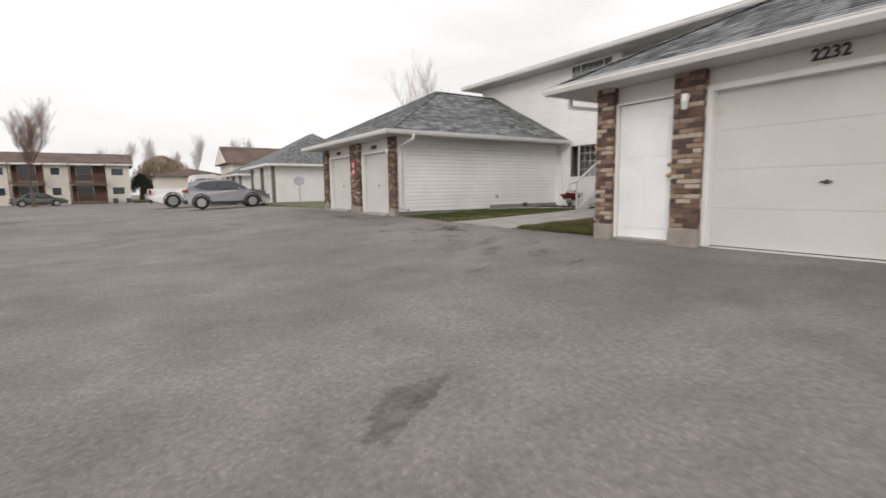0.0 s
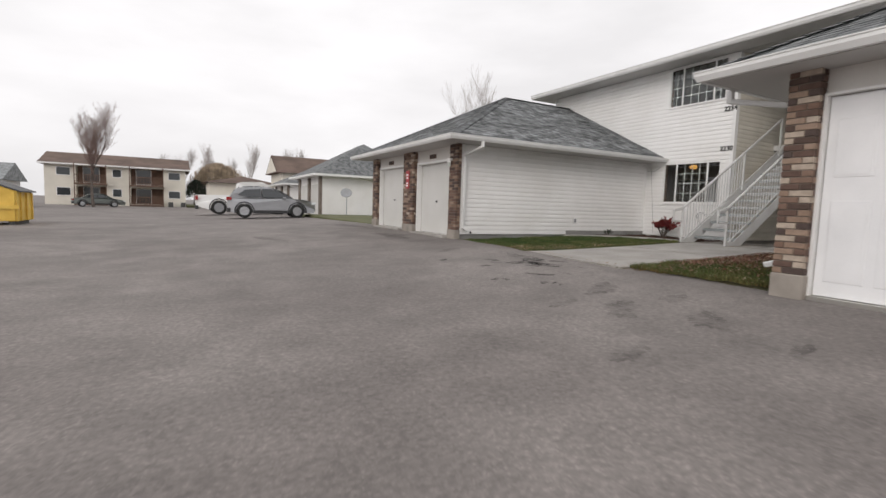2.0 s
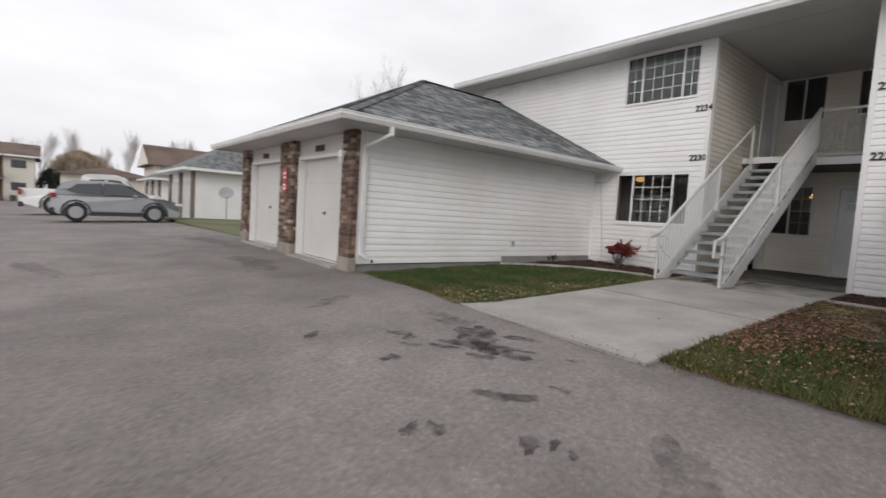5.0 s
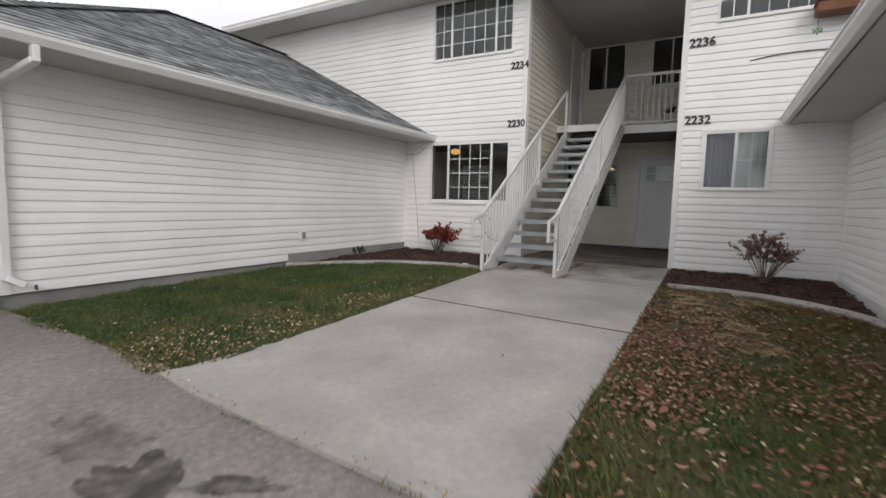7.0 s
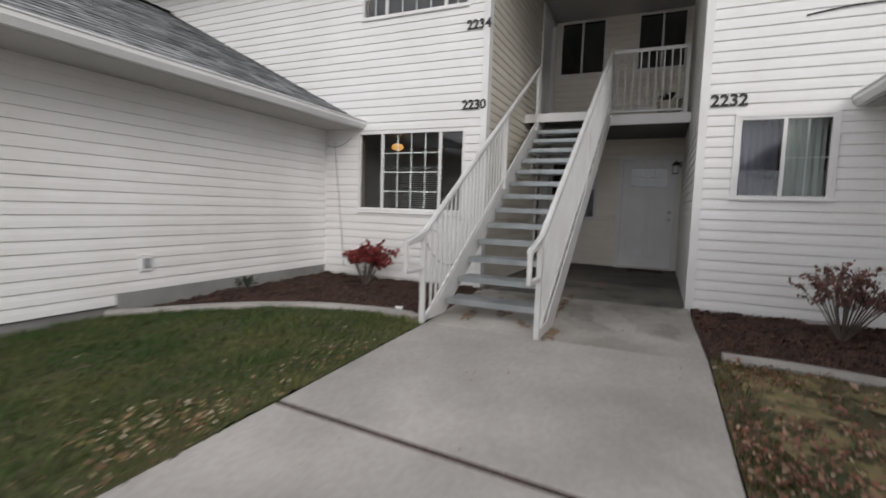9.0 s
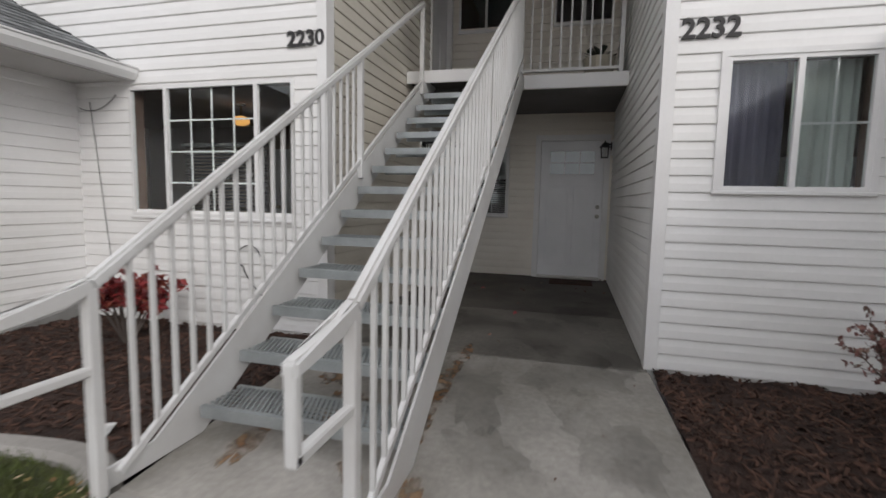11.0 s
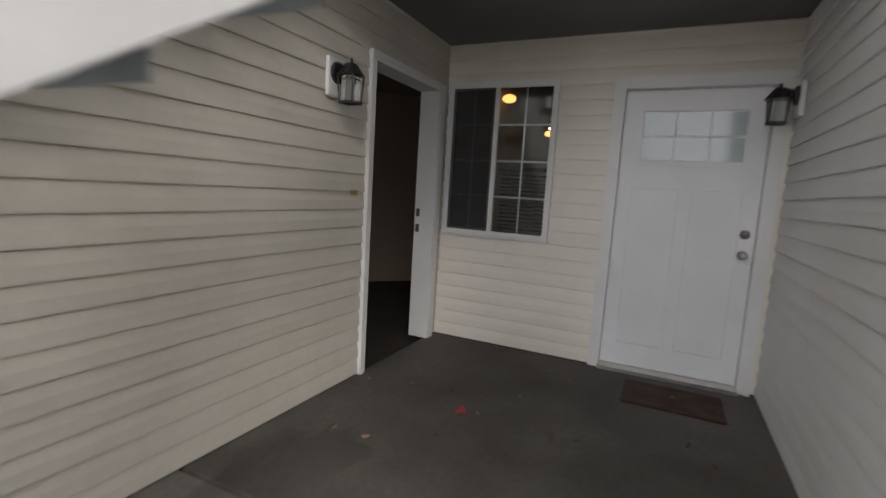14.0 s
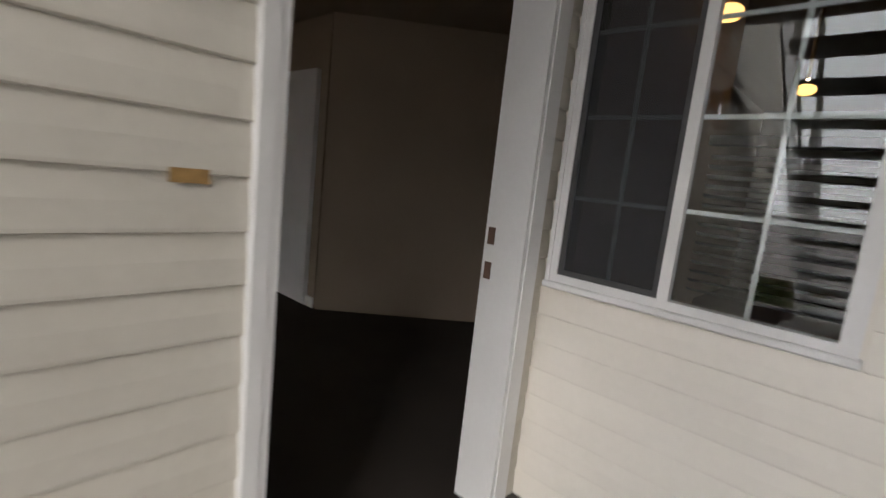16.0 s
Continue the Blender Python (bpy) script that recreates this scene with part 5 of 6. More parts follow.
mk = thing("tan_sticker", label="small tan sticker on cream siding", category="sticker")
box_part("tape", 17.33, 17.40, YL - 0.0185, YL - 0.0172, 1.195, 1.222, M_TAN, mk)

mat_ob = thing("door_mat", label="dark brown rectangular door mat before the entry door", category="door mat")
bm = bmesh.new()
add_box(bm, 18.03, 18.43, 9.03, 9.62, 0.001, 0.016)
soften(bm, 0.005)
part("pad", bm, M_MAT, mat_ob)


def tube_path(name, pts, r, material, label, category):
    bm = bmesh.new()
    for a, b in zip(pts, pts[1:]):
        add_tube(bm, a, b, r, r, 6)
    return tagged(new(name, finish(bm, name, material, True)), label, category)


def sag(a, b, drop, n=10):
    a, b = Vector(a), Vector(b)
    return [tuple(a.lerp(b, k / n) - Vector((0, 0, drop * 4 * (k / n) * (1 - k / n)))) for k in range(n + 1)]


tube_path("cable", sag((FX - 0.03, 13.6, 1.95), (FX - 0.03, 13.42, 0.35), 0.0) + [(FX - 0.03, 13.40, 0.1)], 0.003, M_CABLE, "thin black cable down white siding", "cable")
tube_path("cable", sag((FX - 0.03, 13.72, 1.9), (FX - 0.03, 13.3, 2.0), 0.07), 0.0035, M_CABLE, "thin black cable looped on white siding", "cable")
tube_path("cable", [(FX - 0.04, 11.95 + 0.11 * math.sin(a), 0.62 + 0.10 * math.cos(a)) for a in np.linspace(-1.5, 2.6, 12)] + sag((FX - 0.04, 12.0, 0.5), (FX - 0.04, 11.62, 0.28), 0.1), 0.005, M_CABLE, "black hose loop hung on siding", "cable")
tube_path("cable", sag((FX - 0.026, 7.95, 3.02), (FX - 0.026, 7.05, 3.06), -0.03) + sag((FX - 0.026, 7.05, 3.06), (FX - 0.026, 6.8, 2.93), -0.02), 0.007, M_CABLE, "thin grey cable across white siding", "cable")

pl = thing("window_box", label="reddish wooden window box under an upper window", category="window box")
box_part("box", 14.42, 14.69, 6.60, 7.27, 3.47, 3.602, M_PLANTER, pl, "", 0.01)
box_part("lip", 14.40, 14.69, 6.58, 7.29, 3.604, 3.632, M_PLANTER, pl, "", 0.006)
orn = thing("hanging_ornament", label="small green leafy ornament hung from a window box", category="ornament")
bm = bmesh.new()
add_tube(bm, (14.46, 7.25, 3.475), (14.46, 7.25, 3.29), 0.003, 0.003, 5)
part("string", bm, M_CABLE, orn)
bm = bmesh.new()
for k in range(14):
    a = k * 2.4
    m = pose(14.46 + 0.03 * math.cos(a), 7.25 + 0.03 * math.sin(a), 3.24 + 0.004 * k, 40 * math.sin(a), 50, math.degrees(a))
    vs = [bm.verts.new(m @ Vector(c)) for c in ((0, 0, 0), (0.02, 0.012, 0.003), (0.045, 0, -0.004), (0.02, -0.012, 0.003))]
    bm.faces.new(vs)
M_GREEN = mat("green_plastic_leaf", (0.06, 0.22, 0.05), 0.5, 0.1, 9, 60, 0)
part("leaves", bm, M_GREEN, orn)

pot = thing("planter_pot", label="beige planter pot with dark plant on the landing", category="planter")
bm = bmesh.new()
add_tube(bm, (17.25, 9.12, 2.572), (17.25, 9.12, 2.80), 0.15, 0.18, 18)
part("pot", bm, M_POT, pot)
rngp = random.Random(5)
bm = bmesh.new()
for k in range(60):
    a, e = rngp.uniform(0, 6.28), rngp.uniform(0.2, 1.3)
    add_bar(bm, (17.25, 9.12, 2.79), (17.25 + 0.2 * math.cos(a) * math.cos(e), 9.12 + 0.2 * math.sin(a) * math.cos(e), 2.79 + 0.16 * math.sin(e)), 0.014, 0.004)
part("plant", bm, M_EVERGREEN, pot)
lm = thing("door_mat", label="dark mat on the upper landing by the railing", category="door mat")
box_part("pad", 17.1, 17.45, 9.45, 9.9, 2.571, 2.60, M_RUBBER, lm)

for i, (lx, ly) in enumerate(((16.07, 9.85), (17.35, 10.42))):
    bm = bmesh.new()
    c = [bm.verts.new((lx + 0.05 * math.cos(a) * (1 + 0.4 * math.sin(3 * a)), ly + 0.03 * math.sin(a), 0.006 + 0.008 * math.sin(2 * a + i))) for a in np.linspace(0, 5.9, 12)]
    bm.faces.new(c)
    tagged(new("fallen_leaf", finish(bm, "fallen_leaf", M_REDSIGN)), "single bright red fallen leaf on porch concrete", "leaf")


bm = bmesh.new()
quad = [bm.verts.new(p) for p in ((-0.05, -0.03, 0.0), (0.045, -0.04, 0.012), (0.055, 0.03, 0.004), (0.0, 0.045, 0.02), (-0.045, 0.03, 0.006))]
bm.faces.new(quad)
bmesh.ops.solidify(bm, geom=bm.faces[:], thickness=0.003)
scrap = new("paper_scrap", finish(bm, "paper_scrap", M_TRIM))
scrap.matrix_basis = pose(12.93, 11.44, 0.012, 4, -5, 30)
tagged(scrap, "crumpled white paper scrap on bark mulch", "paper")


# ---- inside the flats ----
def ceiling_lamp(x, y, z, top, power, r=0.12):
    l = thing("ceiling_lamp", label="glowing warm glass ceiling lamp, switched on", category="ceiling lamp", group="ceiling lamps")
    bm = bmesh.new()
    add_tube(bm, (x, y, top), (x, y, top - 0.03), 0.07, 0.06, 14)
    add_tube(bm, (x, y, top - 0.03), (x, y, z + 0.06), 0.012, 0.012, 8)
    part("stem", bm, M_BRASS, l)
    bm = bmesh.new()
    bmesh.ops.create_uvsphere(bm, u_segments=16, v_segments=10, radius=r, matrix=Matrix.Translation((x, y, z)) @ Matrix.Diagonal((1, 1, 0.6, 1)))
    part("shade", bm, M_GLOW, l, "glowing amber glass shade", True)
    d = bpy.data.lights.new("lamp_bulb", "POINT")
    d.energy, d.color, d.shadow_soft_size = power, (1.0, 0.66, 0.36), 0.01
    b = new("lamp_bulb", d)
    b.matrix_basis = pose(x, y, z + r * 0.6 + 0.03)


ceiling_lamp(17.32, 14.04, 2.22, 2.46, 0.5)
ceiling_lamp(20.0, 11.15, 2.28, 2.78, 0.09, 0.075)
ceiling_lamp(20.62, 10.835, 1.99, 2.78, 0.07, 0.055)


def blinds(x, y0, y1, z0, z1, material, label, pitch, wall_x):
    b = thing("window_blind", label=label, category="blind")
    bm = bmesh.new()
    add_box(bm, -0.016, 0.016, 0, y1 - y0, -0.0008, 0.0008)
    me = finish(bm, "slat", material)
    for k in range(int((z1 - z0) / pitch)):
        ob = new("slat", me)
        ob.parent = b
        ob.matrix_basis = pose(x, y0, z0 + (k + 0.5) * pitch, 0, 25, 0)
    box_part("head_rail", wall_x, x + 0.02, y0, y1, z1, z1 + 0.03, material, b)


blinds(FX + 0.16, 11.90, 12.75, 0.97, 1.56, M_DARKGREY, "half lowered dark slatted blind behind a window", 0.03, FX + 0.1195)
blinds(BX + 0.17, 10.36, 10.78, 0.95, 1.45, M_RUBBER, "half lowered dark slatted blind behind the porch window", 0.032, BX + 0.1195)
for y0, y1, m_, lab in ((7.66, 8.03, M_CURTAIN, "pale curtain drawn behind a sliding window"), (8.06, 8.42, M_CURTAIN_P, "purple grey cloth behind a sliding window")):
    bm = bmesh.new()
    n = 40
    rows = [[bm.verts.new((FX + 0.13 + 0.012 * math.sin(k * 0.9) + 0.006 * math.sin(k * 2.3), y0 + (y1 - y0) * k / n, z)) for k in range(n + 1)] for z in (1.2, 2.09)]
    for k in range(n):
        bm.faces.new((rows[0][k], rows[0][k + 1], rows[1][k + 1], rows[1][k]))
    cur = solid("curtain", bm, m_, lab, "curtain", "", True)


# ---- plants ----
def scatter_blades(name, poly, density, material, height, seed, label, keep=None):
    rng = np.random.default_rng(seed)
    x0, x1 = min(p[0] for p in poly), max(p[0] for p in poly)
    y0, y1 = min(p[1] for p in poly), max(p[1] for p in poly)
    count = int((x1 - x0) * (y1 - y0) * density)
    verts, faces = [], []
    for px, py in zip(rng.uniform(x0, x1, count), rng.uniform(y0, y1, count)):
        if not inside(px, py, poly):
            continue
        tuft = 0.5 + 0.5 * noise.noise((px * 2.3, py * 2.3, seed))
        if keep and rng.random() > keep(px, py):
            continue
        z = walk_z(px) + 0.02 * noise.noise((px * 5, py * 5, 3.1)) - 0.012
        a, h = rng.uniform(0, 6.28), height * rng.uniform(0.5, 1.25) * (0.55 + 0.8 * tuft)
        w, lean = rng.uniform(0.003, 0.006), rng.uniform(0.1, 1.1) * h
        c, s = math.cos(a), math.sin(a)
        b = rng.uniform(0, 6.28)
        k = len(verts)
        verts += [(px - c * w, py - s * w, z), (px + c * w, py + s * w, z), (px + lean * math.cos(b), py + lean * math.sin(b), z + h)]
        faces.append((k, k + 1, k + 2))
    me = bpy.data.meshes.new(name)
    me.from_pydata(verts, [], faces)
    me.materials.append(material)
    return tagged(new(name, me), label, "grass", kind="stuff")


BARE = [(11.75, 8.35, 0.45, 0.22, 0.1), (12.25, 7.95, 0.3, 0.15, 0.9), (10.9, 8.0, 0.4, 0.2, 0.4)]
for i, (bx, by, ba, bb, bt) in enumerate(BARE):
    blot("bare_earth", bx, by, ba * 1.25, bb * 1.25, bt, 90 + i, M_BARESOIL, lawn_right, 0.016, lambda x, y: walk_z(x))


def bare(x, y):
    return 0.12 if any(((x - bx) / ba) ** 2 + ((y - by) / bb) ** 2 < 1 for bx, by, ba, bb, _ in BARE) else 1.0


scatter_blades("grass", LAWN_L, 5200, M_GRASS, 0.055, 11, "short green autumn grass beside the garage")
scatter_blades("dry_grass", LAWN_R, 5200, M_DRYGRASS, 0.045, 12, "thin dry brown grass", lambda x, y: (0.9 if noise.noise((x * 0.9, y * 0.9, 4)) > -0.12 else 0.15) * bare(x, y))
scatter_blades("grass", LAWN_R, 5200, M_GRASS, 0.06, 14, "short green grass along the lot edge", lambda x, y: clamp(1.45 - (x - 8.1) * 0.55 + 0.7 * noise.noise((x * 1.1, y * 1.1, 6)), 0.05, 1) * bare(x, y))
EDGE_L = [(8.06, 8.0), (7.93, 8.7), (7.95, 9.36), (7.99, 10.05), (8.04, 10.65), (8.10, 11.15), (8.15, 12.9), (8.3, 12.9), (8.22, 11.15), (8.11, 10.65), (8.06, 10.05), (8.02, 9.36), (8.0, 8.73), (8.2, 8.0)]
scatter_blades("dry_grass", EDGE_L, 3000, M_DRYGRASS, 0.022, 15, "dry weeds along the pavement edge", lambda x, y: clamp(0.35 + 1.6 * noise.noise((x * 2.2, y * 2.2, 9)), 0.04, 1))


def leaf_litter(name, poly, count, seed, keep, label, size=0.045, material=None):
    rng = random.Random(seed)
    x0, x1 = min(p[0] for p in poly), max(p[0] for p in poly)
    y0, y1 = min(p[1] for p in poly), max(p[1] for p in poly)
    verts, faces, made = [], [], 0
    while made < count:
        x, y = rng.uniform(x0, x1), rng.uniform(y0, y1)
        made += 1
        if not inside(x, y, poly) or rng.random() > keep(x, y):
            continue
        s = size * rng.uniform(0.55, 1.3)
        m = pose(x, y, walk_z(x) + rng.uniform(0.012, 0.045), rng.uniform(-35, 35), rng.uniform(-35, 35), rng.uniform(0, 360))
        k = len(verts)
        cup = rng.uniform(-0.3, 0.4) * s
        pts = [(-s, 0, 0), (-0.4 * s, 0.5 * s, cup), (0.3 * s, 0.42 * s, cup), (s, 0, 0.2 * cup), (0.3 * s, -0.42 * s, cup), (-0.4 * s, -0.5 * s, cup), (0, 0, 0)]
        verts += [tuple(m @ Vector(p)) for p in pts]
        faces += [(k, k + 1, k + 6), (k + 1, k + 2, k + 6), (k + 2, k + 3, k + 6), (k + 3, k + 4, k + 6), (k + 4, k + 5, k + 6), (k + 5, k, k + 6)]
    me = bpy.data.meshes.new(name)
    me.from_pydata(verts, [], faces)
    me.materials.append(material or M_LEAF)
    return tagged(new(name, me), label, "leaves", kind="stuff")


leaf_litter("fallen_leaves", LAWN_R, 24000, 21, lambda x, y: clamp(0.20 - 0.16 * clamp(x - 11.0, 0, 1) + 0.85 * math.exp(-((y - 8.45) / 0.35) ** 2) * math.exp(-((x - 10.2) / 1.5) ** 2) + 0.45 * noise.noise((x * 1.6, y * 1.6, 2)), 0.03, 1) * clamp((x - 8.4) / 1.0, 0.18, 1), "brown and reddish fallen leaves strewn over the lawn", 0.0165)
leaf_litter("fallen_leaves", LAWN_R, 300, 25, lambda x, y: 0.5, "larger curled brown fallen leaves", 0.027)
leaf_litter("fallen_leaves", LAWN_R, 1500, 29, lambda x, y: 0.5 if x < 10 else 0.2, "small yellow leaf scraps in the grass", 0.014, M_TANLEAF)
leaf_litter("fallen_leaves", LAWN_L, 15000, 22, lambda x, y: clamp(0.75 - (y - 11.0) * 0.75 - (x - 9.2) * 0.16 + 0.7 * noise.noise((x * 1.7, y * 1.7, 2)), 0.008, 0.8), "scattered tan fallen leaves on green grass", 0.0125, M_TANLEAF)
leaf_litter("fallen_leaves", EDGE_L, 1500, 27, lambda x, y: 0.8, "dry leaf scraps along the pavement edge", 0.010, M_TANLEAF)
leaf_litter("debris", [(8.6, 8.9), (8.6, 10.8), (14.5, 10.8), (14.5, 8.9)], 60, 28, lambda x, y: 0.8, "dark specks of debris on the walk", 0.009)
leaf_litter("fallen_leaves", [(14.7, 8.9), (14.7, 11.2), (18.6, 11.2), (18.6, 8.9)], 60, 23, lambda x, y: 0.9 if x > 16.5 else 0.2, "a few dry leaf scraps on the porch", 0.02)


def chips(name, poly, count, seed, label):
    rng = random.Random(seed)
    x0, x1 = min(p[0] for p in poly), max(p[0] for p in poly)
    y0, y1 = min(p[1] for p in poly), max(p[1] for p in poly)
    verts, faces = [], []
    for _ in range(count):
        x, y = rng.uniform(x0, x1), rng.uniform(y0, y1)
        if not inside(x, y, poly):
            continue
        m = pose(x, y, walk_z(x) - 0.012 + 0.035 * noise.noise((x * 5, y * 5, 3.1)), rng.uniform(-40, 40), rng.uniform(-40, 40), rng.uniform(0, 360))
        l, w, t = rng.uniform(0.012, 0.04), rng.uniform(0.005, 0.013), rng.uniform(0.003, 0.008)
        k = len(verts)
        verts += [tuple(m @ Vector(c)) for c in ((-l, -w, 0), (l, -w * 0.6, 0), (l * 0.9, w, 0), (-l * 0.8, w * 0.7, 0), (-l * 0.8, -w * 0.6, t), (l * 0.8, -w * 0.4, t), (l * 0.7, w * 0.7, t), (-l * 0.6, w * 0.5, t))]
        faces += [(k + 4, k + 5, k + 6, k + 7), (k, k + 1, k + 5, k + 4), (k + 1, k + 2, k + 6, k + 5), (k + 2, k + 3, k + 7, k + 6), (k + 3, k, k + 4, k + 7)]
    me = bpy.data.meshes.new(name)
    me.from_pydata(verts, [], faces)
    me.materials.append(M_CHIP)
    return tagged(new(name, me), label, "mulch", kind="stuff")


chips("bark_mulch", BED_L, 5200, 31, "loose dark bark chips in the bed")
chips("bark_mulch", BED_R, 5200, 32, "loose dark bark chips in the bed")


def limb_tubes(verts, faces, a, b, r0, r1, n=5):
    d = (b - a).normalized()
    s = d.orthogonal().normalized()
    t = d.cross(s)
    k = len(verts)
    for p, r in ((a, r0), (b, r1)):
        verts += [tuple(p + (s * math.cos(i * math.tau / n) + t * math.sin(i * math.tau / n)) * r) for i in range(n)]
    faces += [(k + i, k + (i + 1) % n, k + n + (i + 1) % n, k + n + i) for i in range(n)]


def mesh_of(name, verts, faces, material):
    me = bpy.data.meshes.new(name)
    me.from_pydata(verts, [], faces)
    me.materials.append(material)
    return me


def bare_tree(name, height, seed, label, spread=0.5, levels=5, trunk_r=0.2, fork=0.25, bark=None, twig=None, split=3, lift=0.3, thin=0.006):
    rng = random.Random(seed)
    tv, tf, cv, cf = [], [], [], []

    def grow(p, d, length, r, level):
        steps = 3 if level < 3 else 2
        for s in range(steps):
            nd = (d + Vector((rng.uniform(-1, 1), rng.uniform(-1, 1), rng.uniform(-0.3, 0.6))) * 0.16).normalized()
            q = p + nd * (length / steps)
            r2 = r * 0.82
            if level < 2:
                limb_tubes(tv, tf, p, q, r, r2, 6)
            else:
                limb_tubes(cv, cf, p, q, max(r, thin), max(r2, thin * 0.8), 4 if level < 4 else 3)
            if level < levels and (s > 0 or level > 0):
                for _ in range(split if s == steps - 1 else split - 1):
                    out = Vector((rng.uniform(-1, 1), rng.uniform(-1, 1), rng.uniform(-0.1, 0.5))).normalized()
                    grow(q, (nd * (1 - spread) + out * spread + Vector((0, 0, lift))).normalized(), length * rng.uniform(0.5, 0.72), r2 * rng.uniform(0.5, 0.68), level + 1)
            p, d, r = q, nd, r2

    grow(Vector((0, 0, -0.1)), Vector((0, 0, 1)), height * (fork + 0.2), trunk_r, 0)
    t = thing(name, label=label, category="tree")
    tr = new("trunk", mesh_of("trunk", tv, tf, bark or M_BARK))
    tr.parent = t
    cr = new("crown", mesh_of("crown", cv, cf, twig or M_TWIG))
    cr.parent = t
    return t


def leafy_bush(name, x, y, z, r, h, count, material, label, seed, leaf=0.03, stems=14):
    rng = random.Random(seed)
    b = thing(name, pose(x, y, z), label, "bush")
    v, f, lv, lf = [], [], [], []
    tips = []
    for k in range(stems):
        a, e = rng.uniform(0, 6.28), rng.uniform(0.5, 1.45)
        tip = Vector((r * math.cos(a) * math.cos(e), r * math.sin(a) * math.cos(e), h * (0.35 + 0.65 * math.sin(e)) * rng.uniform(0.75, 1.05)))
        mid = tip * 0.55 + Vector((rng.uniform(-0.05, 0.05), rng.uniform(-0.05, 0.05), 0.04))
        v, f = [], []
        limb_tubes(v, f, Vector((0, 0, -0.03)), mid, 0.008, 0.005, 4)
        limb_tubes(v, f, mid, tip, 0.005, 0.002, 4)
        tips.append((mid, tip))
        for _ in range(4):
            q = mid.lerp(tip, rng.uniform(0, 0.9))
            w = q + Vector((rng.uniform(-1, 1), rng.uniform(-1, 1), rng.uniform(-0.1, 1.0))) * r * 0.4
            limb_tubes(v, f, q, w, 0.003, 0.0012, 3)
            tips.append((q, w))
        o = new("stem", mesh_of("stem", v, f, M_BARK))
        o.parent = b
    for _ in range(count):
        a, c = rng.choice(tips)
        p = a.lerp(c, rng.uniform(0.2, 1.05))
        m = pose(p.x + rng.uniform(-0.02, 0.02), p.y + rng.uniform(-0.02, 0.02), p.z + rng.uniform(-0.02, 0.02), rng.uniform(-70, 70), rng.uniform(-70, 70), rng.uniform(0, 360))
        s = leaf * rng.uniform(0.6, 1.3)
        k = len(lv)
        lv += [tuple(m @ Vector(q)) for q in ((-s, 0, 0), (0, s * 0.5, s * 0.15), (s, 0, 0), (0, -s * 0.5, s * 0.15))]
        lf.append((k, k + 1, k + 2, k + 3))
    o = new("foliage", mesh_of("foliage", lv, lf, material))
    o.parent = b
    return b


leafy_bush("red_bush", 14.1, 12.62, -0.02, 0.40, 0.52, 1700, M_RED, "low bush with deep red autumn leaves", 51, 0.034, 22)
leafy_bush("faded_bush", 14.0, 7.62, -0.02, 0.38, 0.66, 1900, M_DULLRED, "sparse twiggy bush with faded reddish leaves", 52, 0.02, 24)
leafy_bush("low_plant", 12.9, 13.45, -0.02, 0.16, 0.14, 120, M_EVERGREEN, "small dark low plant in mulch", 53, 0.025, 10)


# ---- cars ----
def wheel_mesh_parts(car, x, y, z, r, w, s):
    bm = bmesh.new()
    prof = [(-w / 2, r * 0.66), (-w / 2, r * 0.93), (-w / 2 + 0.03, r), (w / 2 - 0.03, r), (w / 2, r * 0.93), (w / 2, r * 0.66)]
    n = 24
    rings = [[bm.verts.new((x + q * math.cos(k * math.tau / n), y + u, z + q * math.sin(k * math.tau / n))) for k in range(n)] for u, q in prof]
    for a, b in zip(rings, rings[1:]):
        for k in range(n):
            bm.faces.new((a[k], a[(k + 1) % n], b[(k + 1) % n], b[k]))
    wh = part("wheel", bm, M_RUBBER, car, "black tyre", True)
    bm = bmesh.new()
    yo = y + s * (w / 2 - 0.03)
    add_tube(bm, (x, yo - s * 0.1, z), (x, yo - s * 0.09, z), r * 0.66, r * 0.66, 20)
    for k in range(5):
        a = k * math.tau / 5 + 0.3
        for da in (-0.16, 0.16):
            add_bar(bm, (x + 0.05 * math.cos(a), yo, z + 0.05 * math.sin(a)), (x + r * 0.62 * math.cos(a + da), yo, z + r * 0.62 * math.sin(a + da)), 0.035, 0.05)
    add_tube(bm, (x, yo - s * 0.05, z), (x, yo + s * 0.012, z), 0.07, 0.06, 12)
    part("rim", bm, M_RIM, wh, "bright alloy rim")


def tucked_prism(bm, outline, half, z_ref, tuck):
    x0, x1 = min(p[0] for p in outline), max(p[0] for p in outline)
    ys = lambda x, z: half - tuck * max(0.0, z - z_ref) - 0.34 * clamp((x - x1 + 0.75) / 0.75, 0, 1) ** 2 - 0.14 * clamp((x0 + 0.5 - x) / 0.5, 0, 1) ** 2
    rows = [[bm.verts.new((x, s * ys(x, z), z)) for x, z in outline] for s in (-1, 1)]
    bm.faces.new(rows[0])
    bm.faces.new(rows[1][::-1])
    k = len(outline)
    for i in range(k):
        bm.faces.new((rows[0][i], rows[1][i], rows[1][(i + 1) % k], rows[0][(i + 1) % k]))


def arch(cx, r, z0, n=8):
    a0 = math.asin(clamp((0.26 - z0) / r, -1, 1))
    return [(cx + r * math.cos(a), z0 + r * math.sin(a)) for a in np.linspace(a0, math.pi - a0, n)]


